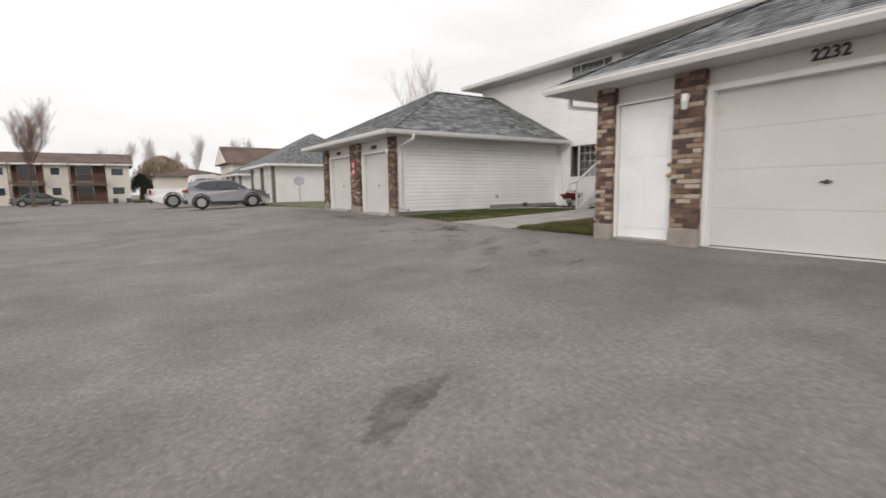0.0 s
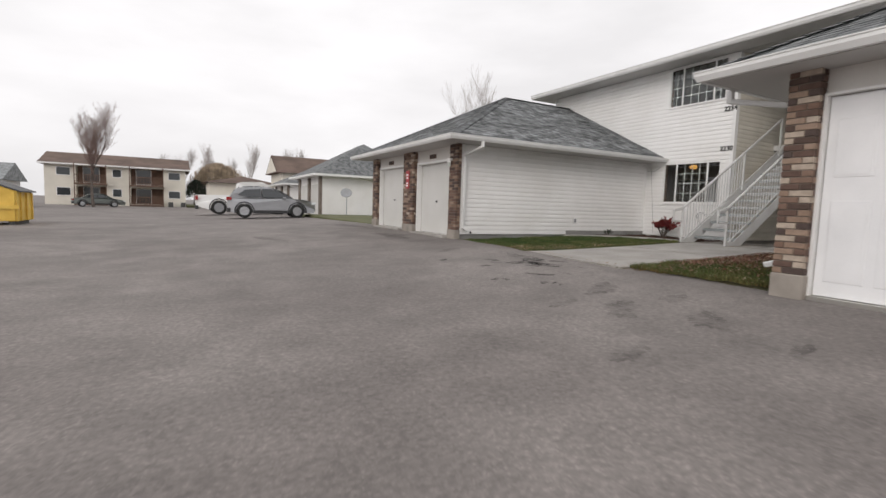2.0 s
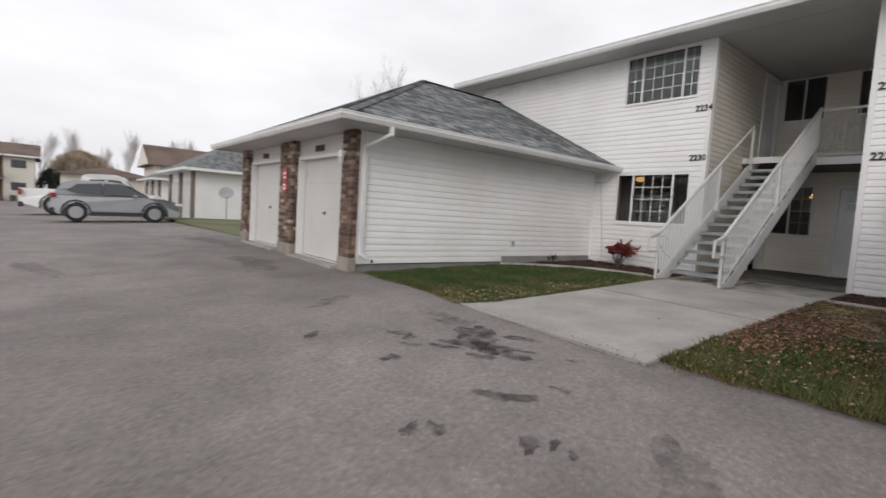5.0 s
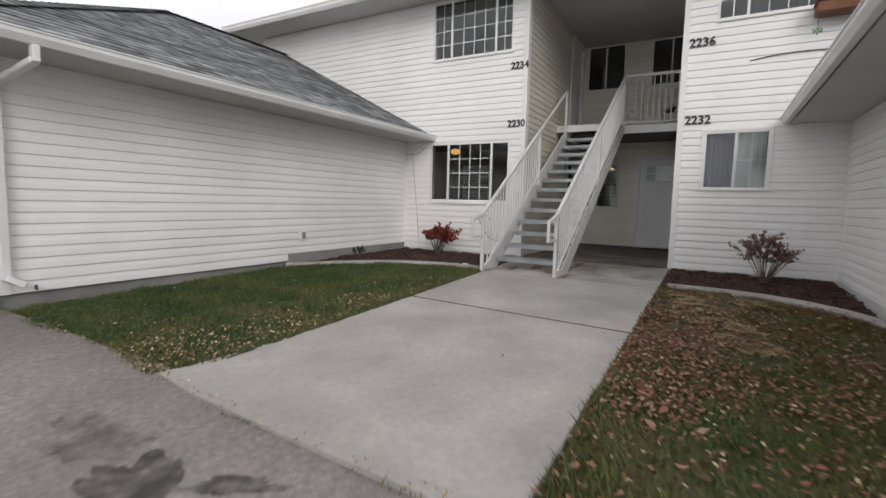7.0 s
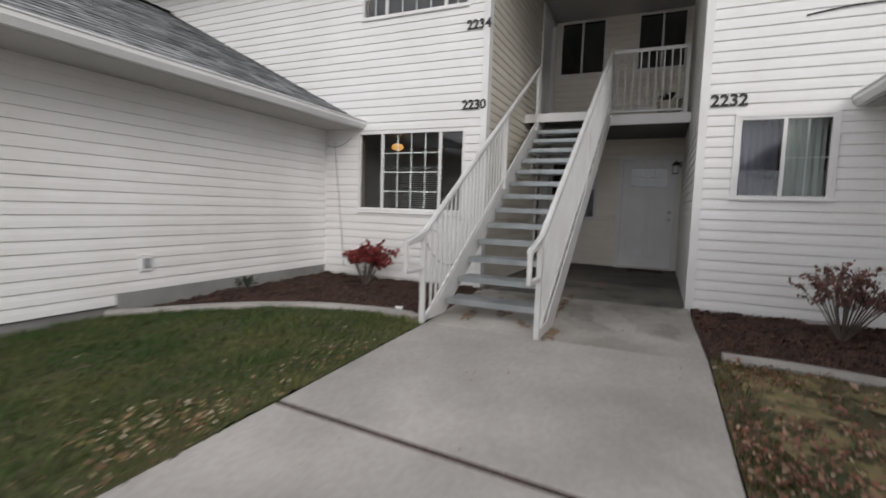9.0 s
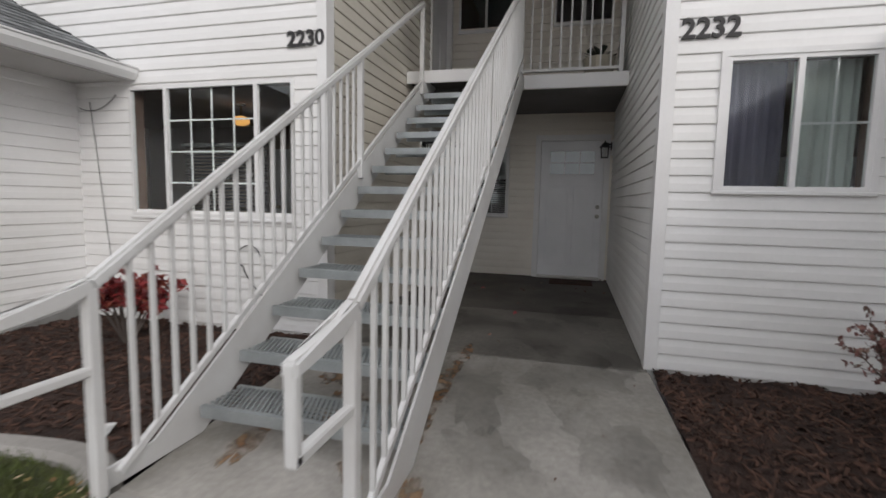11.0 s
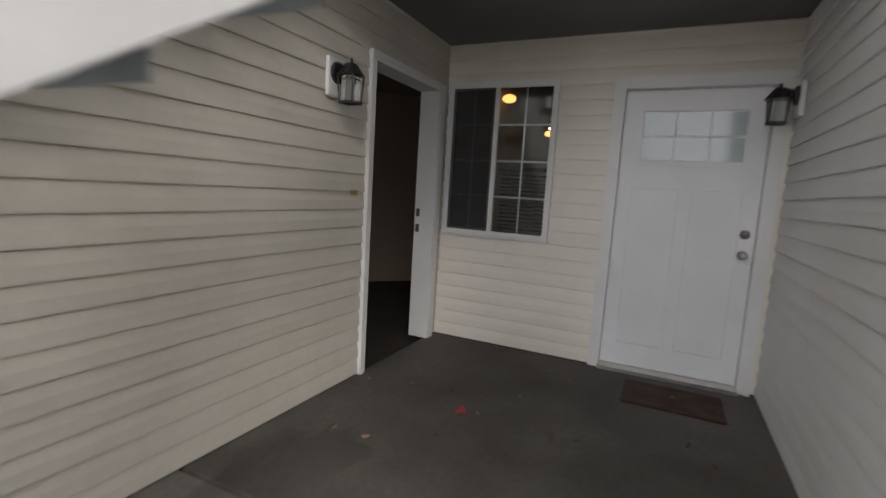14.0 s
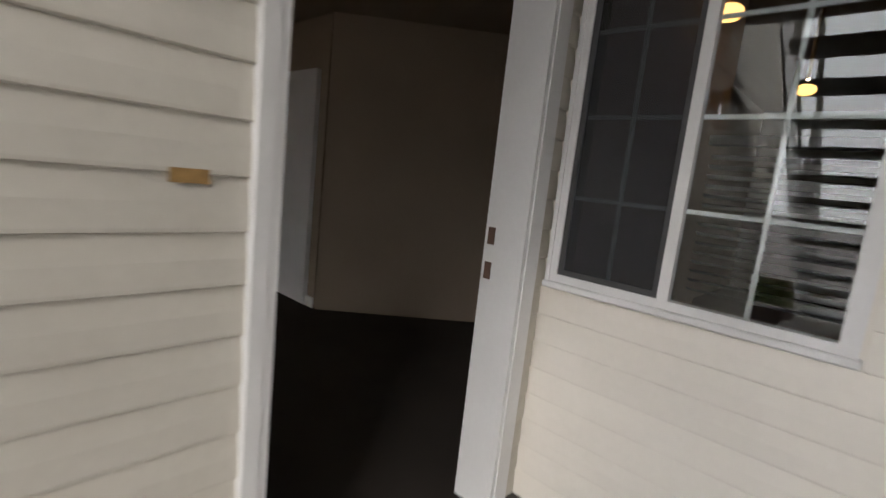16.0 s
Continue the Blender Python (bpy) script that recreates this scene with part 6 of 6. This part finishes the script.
def car(name, at, label, paint, length, half, axle0, axle1, wr, lower, upper, side_glass, screens, tails, heads):
    c = thing(name, at, label, "car")
    bm = bmesh.new()
    under = [*arch(axle1, wr + 0.07, wr), *arch(axle0, wr + 0.07, wr)]
    tucked_prism(bm, [*lower, *under], half, 0.8, 0.12)
    bmesh.ops.bevel(bm, geom=[e for e in bm.edges if abs(e.verts[0].co.y - e.verts[1].co.y) < 0.2], offset=0.03, segments=2, affect="EDGES", clamp_overlap=True)
    part("body", bm, paint, c)
    bm = bmesh.new()
    tucked_prism(bm, upper, half - 0.05, 0.95, 0.33)
    bmesh.ops.bevel(bm, geom=list(bm.edges), offset=0.025, segments=2, affect="EDGES", clamp_overlap=True)
    part("cabin", bm, paint, c)
    for g in side_glass:
        for s in (-1, 1):
            bm = bmesh.new()
            lo = [bm.verts.new((x, s * (half - 0.05 - 0.33 * max(0.0, z - 0.95) + 0.004), z)) for x, z in g]
            hi = [bm.verts.new((x, s * (half - 0.05 - 0.33 * max(0.0, z - 0.95) - 0.02), z)) for x, z in g]
            bm.faces.new(lo)
            bm.faces.new(hi[::-1])
            for i in range(len(g)):
                bm.faces.new((lo[i], lo[(i + 1) % len(g)], hi[(i + 1) % len(g)], hi[i]))
            part("side_window", bm, M_CARGLASS, c, "dark tinted glass")
    for (xa, za), (xb, zb) in screens:
        bm = bmesh.new()
        d = Vector((zb - za, 0, xa - xb)).normalized()
        if d.x * ((xa + xb) / 2 - length / 2) < 0:
            d = -d
        wa, wb = half - 0.14 - 0.33 * max(0.0, za - 0.95), half - 0.14 - 0.33 * max(0.0, zb - 0.95)
        q = [Vector((xa, -wa, za)), Vector((xa, wa, za)), Vector((xb, wb, zb)), Vector((xb, -wb, zb))]
        a = [bm.verts.new(p + d * 0.006) for p in q]
        b = [bm.verts.new(p - d * 0.02) for p in q]
        bm.faces.new(a)
        bm.faces.new(b[::-1])
        for i in range(4):
            bm.faces.new((a[i], a[(i + 1) % 4], b[(i + 1) % 4], b[i]))
        part("windscreen", bm, M_CARGLASS, c, "dark tinted glass")
    for s in (-1, 1):
        x0, x1, z0, z1 = tails
        ya, yb = sorted((s * (half - 0.22), s * (half + 0.004)))
        box_part("tail_lamp", x0, x1, ya, yb, z0, z1, M_TAIL, c, "red tail lamp", 0.015)
        x0, x1, z0, z1 = heads
        ya, yb = sorted((s * (half - 0.3), s * (half - 0.02)))
        box_part("headlamp", x0, x1, ya, yb, z0, z1, M_HEADL, c, "clear headlamp", 0.02)
        ya, yb = sorted((s * (half - 0.01), s * (half + 0.012)))
        box_part("sill_cladding", axle0 + wr + 0.1, axle1 - wr - 0.1, ya, yb, 0.24, 0.4, M_PLASTIC, c, "black plastic sill", 0.008)
        ya, yb = sorted((s * (half - 0.02), s * (half + 0.14)))
        box_part("mirror", axle1 - 0.75, axle1 - 0.62, ya, yb, 1.0, 1.12, paint, c, "", 0.02)
    box_part("rear_bumper", -0.02, 0.14, -half + 0.06, half - 0.06, 0.3, 0.52, M_PLASTIC, c, "black plastic bumper", 0.02)
    for x in (axle0, axle1):
        for s in (-1, 1):
            bm = bmesh.new()
            ya, yb = sorted((s * (half - 0.06), s * (half + 0.010)))
            inner, outer = arch(x, wr + 0.075, wr, 9), arch(x, wr + 0.135, wr, 9)
            add_prism(bm, [*inner, *outer[::-1]], ya, yb)
            part("wheel_arch", bm, M_PLASTIC, c, "black plastic wheel arch trim")
            wheel_mesh_parts(c, x, s * (half - 0.11), wr, wr, 0.22, s)
    return c


SUV_LOW = [(0.04, 0.32), (0.0, 0.55), (0.02, 0.90), (0.08, 1.04), (1.2, 1.03), (3.2, 1.02), (3.8, 0.98), (4.25, 0.88), (4.44, 0.70), (4.47, 0.42), (4.36, 0.26)]
SUV_UP = [(0.08, 1.0), (0.20, 1.22), (0.40, 1.50), (0.72, 1.585), (1.7, 1.63), (2.2, 1.59), (2.62, 1.45), (3.32, 1.01)]
SUV_GLASS = [[(0.52, 1.20), (0.84, 1.46), (1.62, 1.53), (1.62, 1.10), (0.9, 1.12)], [(1.70, 1.09), (1.70, 1.53), (2.15, 1.51), (2.5, 1.40), (3.0, 1.06)]]
car("silver_suv", pose(4.5, 30.2, lot_z(6.2, 30.2), 0, -1.1, -3) @ Matrix.Scale(0.95, 4), "silver grey compact suv parked on the lot", M_SILVER, 4.47, 0.92, 0.80, 3.44, 0.36, SUV_LOW, SUV_UP, SUV_GLASS, [((0.19, 1.18), (0.37, 1.46)), ((3.24, 1.06), (2.62, 1.45))], (-0.01, 0.2, 0.92, 1.08), (4.2, 4.46, 0.72, 0.84))
TR_LOW = [(0.05, 0.45), (0.0, 0.65), (0.02, 1.12), (2.2, 1.14), (4.25, 1.14), (5.3, 1.08), (5.55, 0.85), (5.58, 0.5), (5.45, 0.35)]
TR_UP = [(2.2, 1.1), (2.26, 1.84), (2.5, 1.93), (3.6, 1.95), (3.95, 1.82), (4.5, 1.12)]
TR_GLASS = [[(2.45, 1.22), (2.5, 1.66), (3.1, 1.7), (3.1, 1.2)], [(3.18, 1.2), (3.18, 1.7), (3.7, 1.68), (4.15, 1.2)]]
car("pickup_truck", pose(3.3, 38.6, lot_z(6, 38.6), 0, -1.0, 0) @ Matrix.Scale(1.1, 4), "white pickup truck parked beyond the suv", M_WHITECAR, 5.58, 0.98, 1.2, 4.55, 0.40, TR_LOW, TR_UP, TR_GLASS, [((2.22, 1.2), (2.30, 1.66)), ((4.42, 1.16), (3.98, 1.70))], (-0.01, 0.12, 0.82, 1.08), (5.3, 5.57, 0.8, 0.95))
SED_LOW = [(0.05, 0.3), (0.0, 0.55), (0.05, 0.86), (0.9, 0.92), (3.4, 0.92), (4.3, 0.78), (4.6, 0.6), (4.62, 0.35), (4.5, 0.22)]
SED_UP = [(0.75, 0.88), (1.35, 1.3), (1.8, 1.4), (2.5, 1.4), (2.9, 1.3), (3.55, 0.9)]
SED_GLASS = [[(1.2, 0.98), (1.5, 1.25), (2.1, 1.32), (2.1, 0.97)], [(2.18, 0.97), (2.18, 1.32), (2.6, 1.30), (3.1, 0.97)]]


def sedan(x, y, turn, paint, label):
    return car("sedan", pose(x, y, lot_z(x, y), 0, 0, turn), label, paint, 4.62, 0.88, 0.85, 3.6, 0.32, SED_LOW, SED_UP, SED_GLASS, [((0.82, 0.92), (1.32, 1.27)), ((3.46, 0.93), (2.93, 1.27))], (-0.01, 0.15, 0.66, 0.8), (4.4, 4.61, 0.6, 0.72))


sedan(-7.4, 66.0, 12, M_GREYCAR, "grey green sedan parked by the far building")
sedan(-11.6, 60.0, 100, M_PLASTIC, "dark sedan parked by the far garage")


# ---- dumpster, dish ----
dm = thing("dumpster", pose(-4.15, 23.9, lot_z(-2.6, 24.8)), "yellow steel dumpster with a sloped top", "dumpster")
bm = bmesh.new()
add_prism(bm, [(0, 0.12), (2.05, 0.12), (2.05, 1.08), (0.9, 1.50), (0, 1.50)], 0.0, 1.8)
soften(bm, 0.015)
part("bin", bm, M_YELLOW, dm)
bm = bmesh.new()
add_prism(bm, [(0.82, 1.545), (2.15, 1.055), (2.15, 1.095), (0.84, 1.585)], -0.04, 1.84)
part("lid", bm, M_DARKGREY, dm, "dark grey plastic lid")
for x in (0.25, 0.9, 1.5, 1.95):
    box_part("rib", x - 0.04, x + 0.04, -0.05, -0.001, 0.14, 1.06, M_YELLOW, dm)
for y in (0.3, 0.95, 1.6):
    box_part("rib", 2.051, 2.1, y - 0.04, y + 0.04, 0.14, 1.04, M_YELLOW, dm)
box_part("lower_channel", -0.02, 2.1, -0.07, -0.001, 0.52, 0.64, M_YELLOW, dm)
for x in (0.15, 1.8):
    box_part("skid", x, x + 0.15, 0.05, 1.75, 0.0, 0.119, M_DARKGREY, dm)

ds = thing("satellite_dish", pose(11.0, 31.4, -0.03), "grey satellite dish on a short pole", "satellite dish")
bm = bmesh.new()
add_tube(bm, (0, 0, 0), (0, 0, 1.25), 0.025, 0.025, 10)
part("pole", bm, M_DISH, ds)
bm = bmesh.new()
n = 20
prev = None
for r, d in ((0.02, 0.0), (0.12, 0.012), (0.22, 0.035), (0.31, 0.075), (0.315, 0.06), (0.2, 0.0), (0.02, -0.03)):
    m = pose(-0.05, -0.06, 1.28, 65, 0, -20)
    ring = [bm.verts.new(m @ Vector((r * 1.05 * math.cos(k * math.tau / n), r * 0.92 * math.sin(k * math.tau / n), d))) for k in range(n)]
    if prev:
        for k in range(n):
            bm.faces.new((prev[k], prev[(k + 1) % n], ring[(k + 1) % n], ring[k]))
    prev = ring
part("reflector", bm, M_DISH, ds, "", True)
bm = bmesh.new()
add_bar(bm, (-0.05, -0.1, 1.0), (-0.13, -0.42, 1.12), 0.02, 0.02)
part("arm", bm, M_DISH, ds)


# ---- far garages and houses ----
def simple_hip(bm, x0, x1, y0, y1, z, top, inset):
    xm = (x0 + x1) / 2
    a, b, c, d, p, q = [bm.verts.new(v) for v in ((x0, y0, z), (x1, y0, z), (x1, y1, z), (x0, y1, z), (xm, y0 + inset, top), (xm, y1 - inset, top))]
    for f in ((a, b, p), (b, c, q, p), (c, d, q), (d, a, p, q), (a, d, c, b)):
        bm.faces.new(f)


def far_garage(name, x0, y0, x1, y1, zb, wall_h, top, label):
    g = thing(name, label=label, category="garage")
    box_part("wall", x0, x1, y0, y1, zb - 0.3, zb + wall_h, M_SIDING, g)
    bm = bmesh.new()
    simple_hip(bm, x0 - 0.6, x1 + 0.6, y0 - 0.6, y1 + 0.6, zb + wall_h + 0.12, zb + top, min(x1 - x0, y1 - y0) / 2)
    part("roof", bm, M_SHINGLE, g, "grey shingle hip roof")
    bm = bmesh.new()
    add_box(bm, x0 - 0.66, x1 + 0.66, y0 - 0.66, y1 + 0.66, zb + wall_h, zb + wall_h + 0.125)
    part("fascia", bm, M_GUTTER, g)
    n = max(1, int((y1 - y0) / 2.9))
    w = (y1 - y0) / n
    for k in range(n + 1):
        y = clamp(y0 + k * w, y0 + 0.2, y1 - 0.2)
        box_part("brick_pillar", x0 - 0.13, x0 - 0.001, y - 0.2, y + 0.2, zb - 0.2, zb + wall_h - 0.01, M_MORTAR, g, "brown brick pillar")
    for k in range(n):
        box_part("garage_door", x0 - 0.03, x0 - 0.001, y0 + k * w + 0.3, y0 + (k + 1) * w - 0.3, zb - 0.05, zb + 1.9, M_GDOOR, g, "off-white garage door")
    return g


far_garage("garage_building", 9.87, 32.6, 16.6, 38.6, -0.12, 2.35, 4.75, "white sided garage with grey hip roof beyond the lawn")
far_garage("garage_building", 10.2, 44.0, 17.0, 50.0, -0.2, 2.2, 4.3, "white sided garage row with grey hip roof")
lowg = thing("garage_building", label="low tan garage with a dark shallow roof", category="garage")
box_part("wall", 5.2, 12.5, 62, 68, -0.3, 2.5, M_CREAM, lowg)
bm = bmesh.new()
simple_hip(bm, 4.6, 13.0, 61.4, 68.6, 2.5, 3.4, 2.5)
part("roof", bm, M_BROWNROOF, lowg)
lg = thing("garage_building", label="low white garage row with a grey gable roof", category="garage")
box_part("wall", -24, -10.3, 55, 61, -0.8, 1.7, M_SIDING, lg)
bm = bmesh.new()
add_prism(bm, [(54.3, 1.7), (61.7, 1.7), (58, 3.2)], -24.5, -9.9, Matrix(((0, 1, 0, 0), (1, 0, 0, 0), (0, 0, 1, 0), (0, 0, 0, 1))))
part("roof", bm, M_SHINGLE, lg)
for k in range(4):
    box_part("garage_door", -23.3 + k * 3.2, -20.8 + k * 3.2, 54.96, 54.999, -0.6, 1.4, M_GDOOR, lg, "off-white garage door")


def gable_house():
    h = thing("house", label="pale house with a brown gable roof behind garages", category="house")
    box_part("wall", 11.0, 21.0, 52.0, 58.0, -0.3, 3.5, M_CREAM, h)
    bm = bmesh.new()
    add_prism(bm, [(51.5, 3.42), (58.5, 3.42), (55.0, 5.25)], 10.5, 21.5, Matrix(((0, 1, 0, 0), (1, 0, 0, 0), (0, 0, 1, 0), (0, 0, 0, 1))))
    part("roof", bm, M_BROWNROOF, h, "brown shingle gable roof")
    bm = bmesh.new()
    add_prism(bm, [(52.0, 3.5), (58.0, 3.5), (55.0, 5.05)], 10.48, 10.52, Matrix(((0, 1, 0, 0), (1, 0, 0, 0), (0, 0, 1, 0), (0, 0, 0, 1))))
    part("gable", bm, M_CREAM, h)
    for y in (53.5, 56.0):
        w = box_part("window", 10.97, 10.999, y, y + 1.0, 1.2, 2.3, M_TRIM, h)
        box_part("pane", 10.96, 10.9695, y + 0.06, y + 0.94, 1.26, 2.24, M_FARGLASS, w)


gable_house()


def far_flats():
    b = thing("apartment_building", pose(-11.5, 76.0, -0.40, 0, 0, 0.5), "two storey cream apartment building with brown roof and balconies", "apartment building")
    L, H, D = 14.6, 4.75, 9.0
    bm = bmesh.new()
    bays = [(3.0, 6.0), (8.5, 12.0)]
    holes = [(a, c, z, z + 2.05) for a, c in bays for z in (0.1, 2.55)]
    panel_with_holes(bm, "-y", 0.0, 1.4, 0.0, L, -0.6, H, holes)
    part("wall", bm, M_CREAM, b)
    box_part("rear_wall", 0, L, 1.5, D, -0.6, H, M_CREAM, b)
    bm = bmesh.new()
    add_prism(bm, [(-0.6, H - 0.12), (D + 0.6, H - 0.12), (D + 0.6, H + 0.02), (D / 2, H + 1.6), (-0.6, H + 0.02)], -0.5, L + 0.5, Matrix(((0, 1, 0, 0), (1, 0, 0, 0), (0, 0, 1, 0), (0, 0, 0, 1))))
    part("roof", bm, M_BROWNROOF, b, "brown shingle gable roof")
    box_part("fascia", -0.5, L + 0.5, -0.63, -0.601, H - 0.14, H + 0.03, M_TRIM, b)
    for a, c in bays:
        box_part("back_panel", a, c, 1.38, 1.45, 0.1, 4.6, M_BROWNWOOD, b, "brown stained recess wall")
        for z in (0.15, 2.6):
            w = box_part("glass_door", a + 0.5, a + 2.2, 1.33, 1.379, z, z + 1.95, M_TRIM, b)
            box_part("pane", a + 0.56, a + 2.14, 1.32, 1.3295, z + 0.06, z + 1.89, M_FARGLASS, w)
            bal = box_part("balcony", a - 0.1, c + 0.1, -0.9, 1.4, z - 0.25, z - 0.08, M_BROWNWOOD, b, "brown wooden balcony")
            for zz in (z + 0.85, z + 0.05):
                box_part("rail", a - 0.1, c + 0.1, -0.9, -0.84, zz, zz + 0.09, M_BROWNWOOD, bal)
            bm = bmesh.new()
            k = 0
            while a - 0.05 + k * 0.16 < c + 0.1:
                x = a - 0.05 + k * 0.16
                add_box(bm, x, x + 0.05, -0.89, -0.85, z + 0.14, z + 0.85)
                k += 1
            part("balusters", bm, M_BROWNWOOD, bal)
            for x in (a - 0.1, c):
                box_part("post", x, x + 0.1, -0.92, -0.82, z - 0.4, z + 2.2, M_BROWNWOOD, bal)
    for x0, x1 in ((1.1, 2.5), (12.6, 14.0), (6.6, 7.6)):
        for z in (0.95, 3.35):
            w = box_part("window", x0, x1, -0.05, -0.001, z, z + 1.0, M_TRIM, b)
            box_part("pane", x0 + 0.07, x1 - 0.07, -0.06, -0.0505, z + 0.07, z + 0.93, M_FARGLASS, w)
    for x in (12.6, 14.0):
        box_part("air_conditioner", x, x + 0.55, -0.9, -0.35, -0.15, 0.5, M_DARKGREY, b, "dark air conditioner box", 0.02)


far_flats()

lawn2 = box_solid("ground_lawn_far", 8.45, 20.0, 19.95, 32.5, -0.4, -0.03, M_FARGRASS, "green lawn strip between garages", "lawn", bevel=0.03)
bm = bmesh.new()
add_box(bm, 3.2, 30, 70, 90, -0.5, -0.2)
solid("ground_lawn_distant", bm, M_FARGRASS, "distant lawn beside the far building", "lawn")

# trees
t1 = bare_tree("bare_tree", 11.5, 8, "leafless tree with upswept reddish branches by the lot", 0.42, 5, 0.16, 0.15, lift=0.34, thin=0.005)
t1.matrix_basis = pose(-5.3, 64.0, lot_z(-4, 64))
t2 = bare_tree("bare_tree", 12.0, 9, "tall thin leafless tree behind the roofs", 0.40, 4, 0.13, 0.28, twig=M_HAZETWIG, lift=0.3)
t2.matrix_basis = pose(25.4, 42.7, -0.4) @ Matrix.Scale(0.93, 4)
far = bare_tree("poplar_tree", 9.3, 15, "tall thin leafless poplar in the distance", 0.30, 4, 0.11, 0.32, twig=M_HAZETWIG, bark=M_HAZETWIG, lift=0.4)
far.matrix_basis = pose(6.5, 112, -0.3)
rt = random.Random(77)
for x, y in ((9.5, 118), (3.0, 120), (11.5, 122), (0.5, 126), (20.5, 96), (22.5, 104), (14.5, 108)):
    copy_thing(far, pose(x, y, -0.3, 0, 0, rt.uniform(0, 360)) @ Matrix.Scale(rt.uniform(0.7, 1.05), 4))


def drooping_tree(name, at, r, h, count, material, label, seed):
    rng = random.Random(seed)
    t = thing(name, at, label, "tree")
    v, f, cv, cf = [], [], [], []
    limb_tubes(v, f, Vector((0, 0, -0.1)), Vector((0.1, 0, h * 0.45)), 0.35, 0.25, 8)
    for k in range(9):
        a = k * 0.7
        limb_tubes(v, f, Vector((0.1, 0, h * 0.42)), Vector((r * 0.6 * math.cos(a), r * 0.6 * math.sin(a), h * rng.uniform(0.7, 0.9))), 0.15, 0.05, 5)
    for k in range(count):
        a, e = rng.uniform(0, 6.28), rng.uniform(0.15, 1.5)
        rr = rng.uniform(0.55, 1.0) * (1 + 0.18 * math.sin(3 * a + 1) + 0.1 * math.sin(7 * a))
        top = Vector((r * rr * math.cos(a) * math.cos(e), r * rr * math.sin(a) * math.cos(e), h * (0.35 + 0.65 * math.sin(e) * rng.uniform(0.85, 1.0))))
        low = top + Vector((rng.uniform(-0.3, 0.3), rng.uniform(-0.3, 0.3), -rng.uniform(0.4, h * 0.35)))
        low.z = max(low.z, 0.3)
        w = rng.uniform(0.015, 0.04)
        c, s = math.cos(rng.uniform(0, 3.1)) * w, math.sin(rng.uniform(0, 3.1)) * w
        k2 = len(cv)
        cv += [(top.x - c, top.y - s, top.z), (top.x + c, top.y + s, top.z), (low.x, low.y, low.z)]
        cf.append((k2, k2 + 1, k2 + 2))
    o = new("trunk", mesh_of("trunk", v, f, M_BARK))
    o.parent = t
    o = new("crown", mesh_of("crown", cv, cf, material))
    o.parent = t


drooping_tree("willow_tree", pose(7.4, 84, -0.2), 4.4, 6.4, 5200, M_WILLOW, "rounded tan willow with drooping twigs", 61)
drooping_tree("evergreen_shrub", pose(4.4, 80, -0.2), 1.6, 3.6, 1500, M_EVERGREEN, "dark evergreen shrub by the far building", 62)
drooping_tree("evergreen_shrub", pose(5.4, 78, -0.2), 1.2, 2.2, 900, M_EVERGREEN, "dark low evergreen shrub", 63)


# ---- small pieces of walls and pillars ----
for args in SIDED:
    siding(*args)


def brick_mesh(w, h, d, seed):
    rng = random.Random(seed)
    bm = bmesh.new()
    vs = add_box(bm, 0, d, 0, w, 0, h)
    for v in vs:
        v.co += Vector((rng.uniform(-0.003, 0.003) if v.co.x < d / 2 else 0, rng.uniform(-0.002, 0.002), rng.uniform(-0.002, 0.002)))
    front_edges = [e for e in bm.edges if all(v.co.x < d / 2 for v in e.verts)]
    bmesh.ops.bevel(bm, geom=front_edges, offset=0.004, segments=1, affect="EDGES")
    return finish(bm, "brick", M_BRICK)


BRICKS = {}


def lay_bricks(pillar, y0, y1, x0, x1, z0, z1):
    rng = random.Random(int(y0 * 100))
    h, gap = 0.057, 0.010
    row = 0
    z = z0 + 0.005
    while z + h < z1 + 0.02:
        ws = []
        w = y1 - y0
        first = (0.10 if row % 2 else 0.195) if w < 0.5 else (0.095 if row % 2 else 0.195)
        y = y0
        while y < y1 - 0.03:
            k = min(first if not ws else 0.195, y1 - y)
            if y1 - (y + k) < 0.045:
                k = y1 - y
            ws.append((y, k))
            y += k + gap
        for a, k in ws:
            key = (round(k, 2), rng.randrange(3))
            if key not in BRICKS:
                BRICKS[key] = brick_mesh(key[0], h, 0.05, key[1] + int(k * 1000))
            ob = new("brick", BRICKS[key])
            ob.parent = pillar
            ob.matrix_basis = pose(x0 + rng.uniform(-0.002, 0.003), a, z) @ Matrix.Diagonal((1, k / key[0], 1, 1))
        # return on the side faces
        depth = x1 - x0 - 0.052
        for side in (0, 1):
            key = ("s", round(depth, 2))
            if key not in BRICKS:
                bm = bmesh.new()
                add_box(bm, 0, depth, 0, 0.012, 0, h)
                BRICKS[key] = finish(bm, "brick", M_BRICK)
            ob = new("brick", BRICKS[key])
            ob.parent = pillar
            ob.matrix_basis = pose(x0 + 0.055, y0 - 0.001 if side == 0 else y1 - 0.011, z)
        z += h + gap
        row += 1


for args in PILLARS:
    lay_bricks(*args)
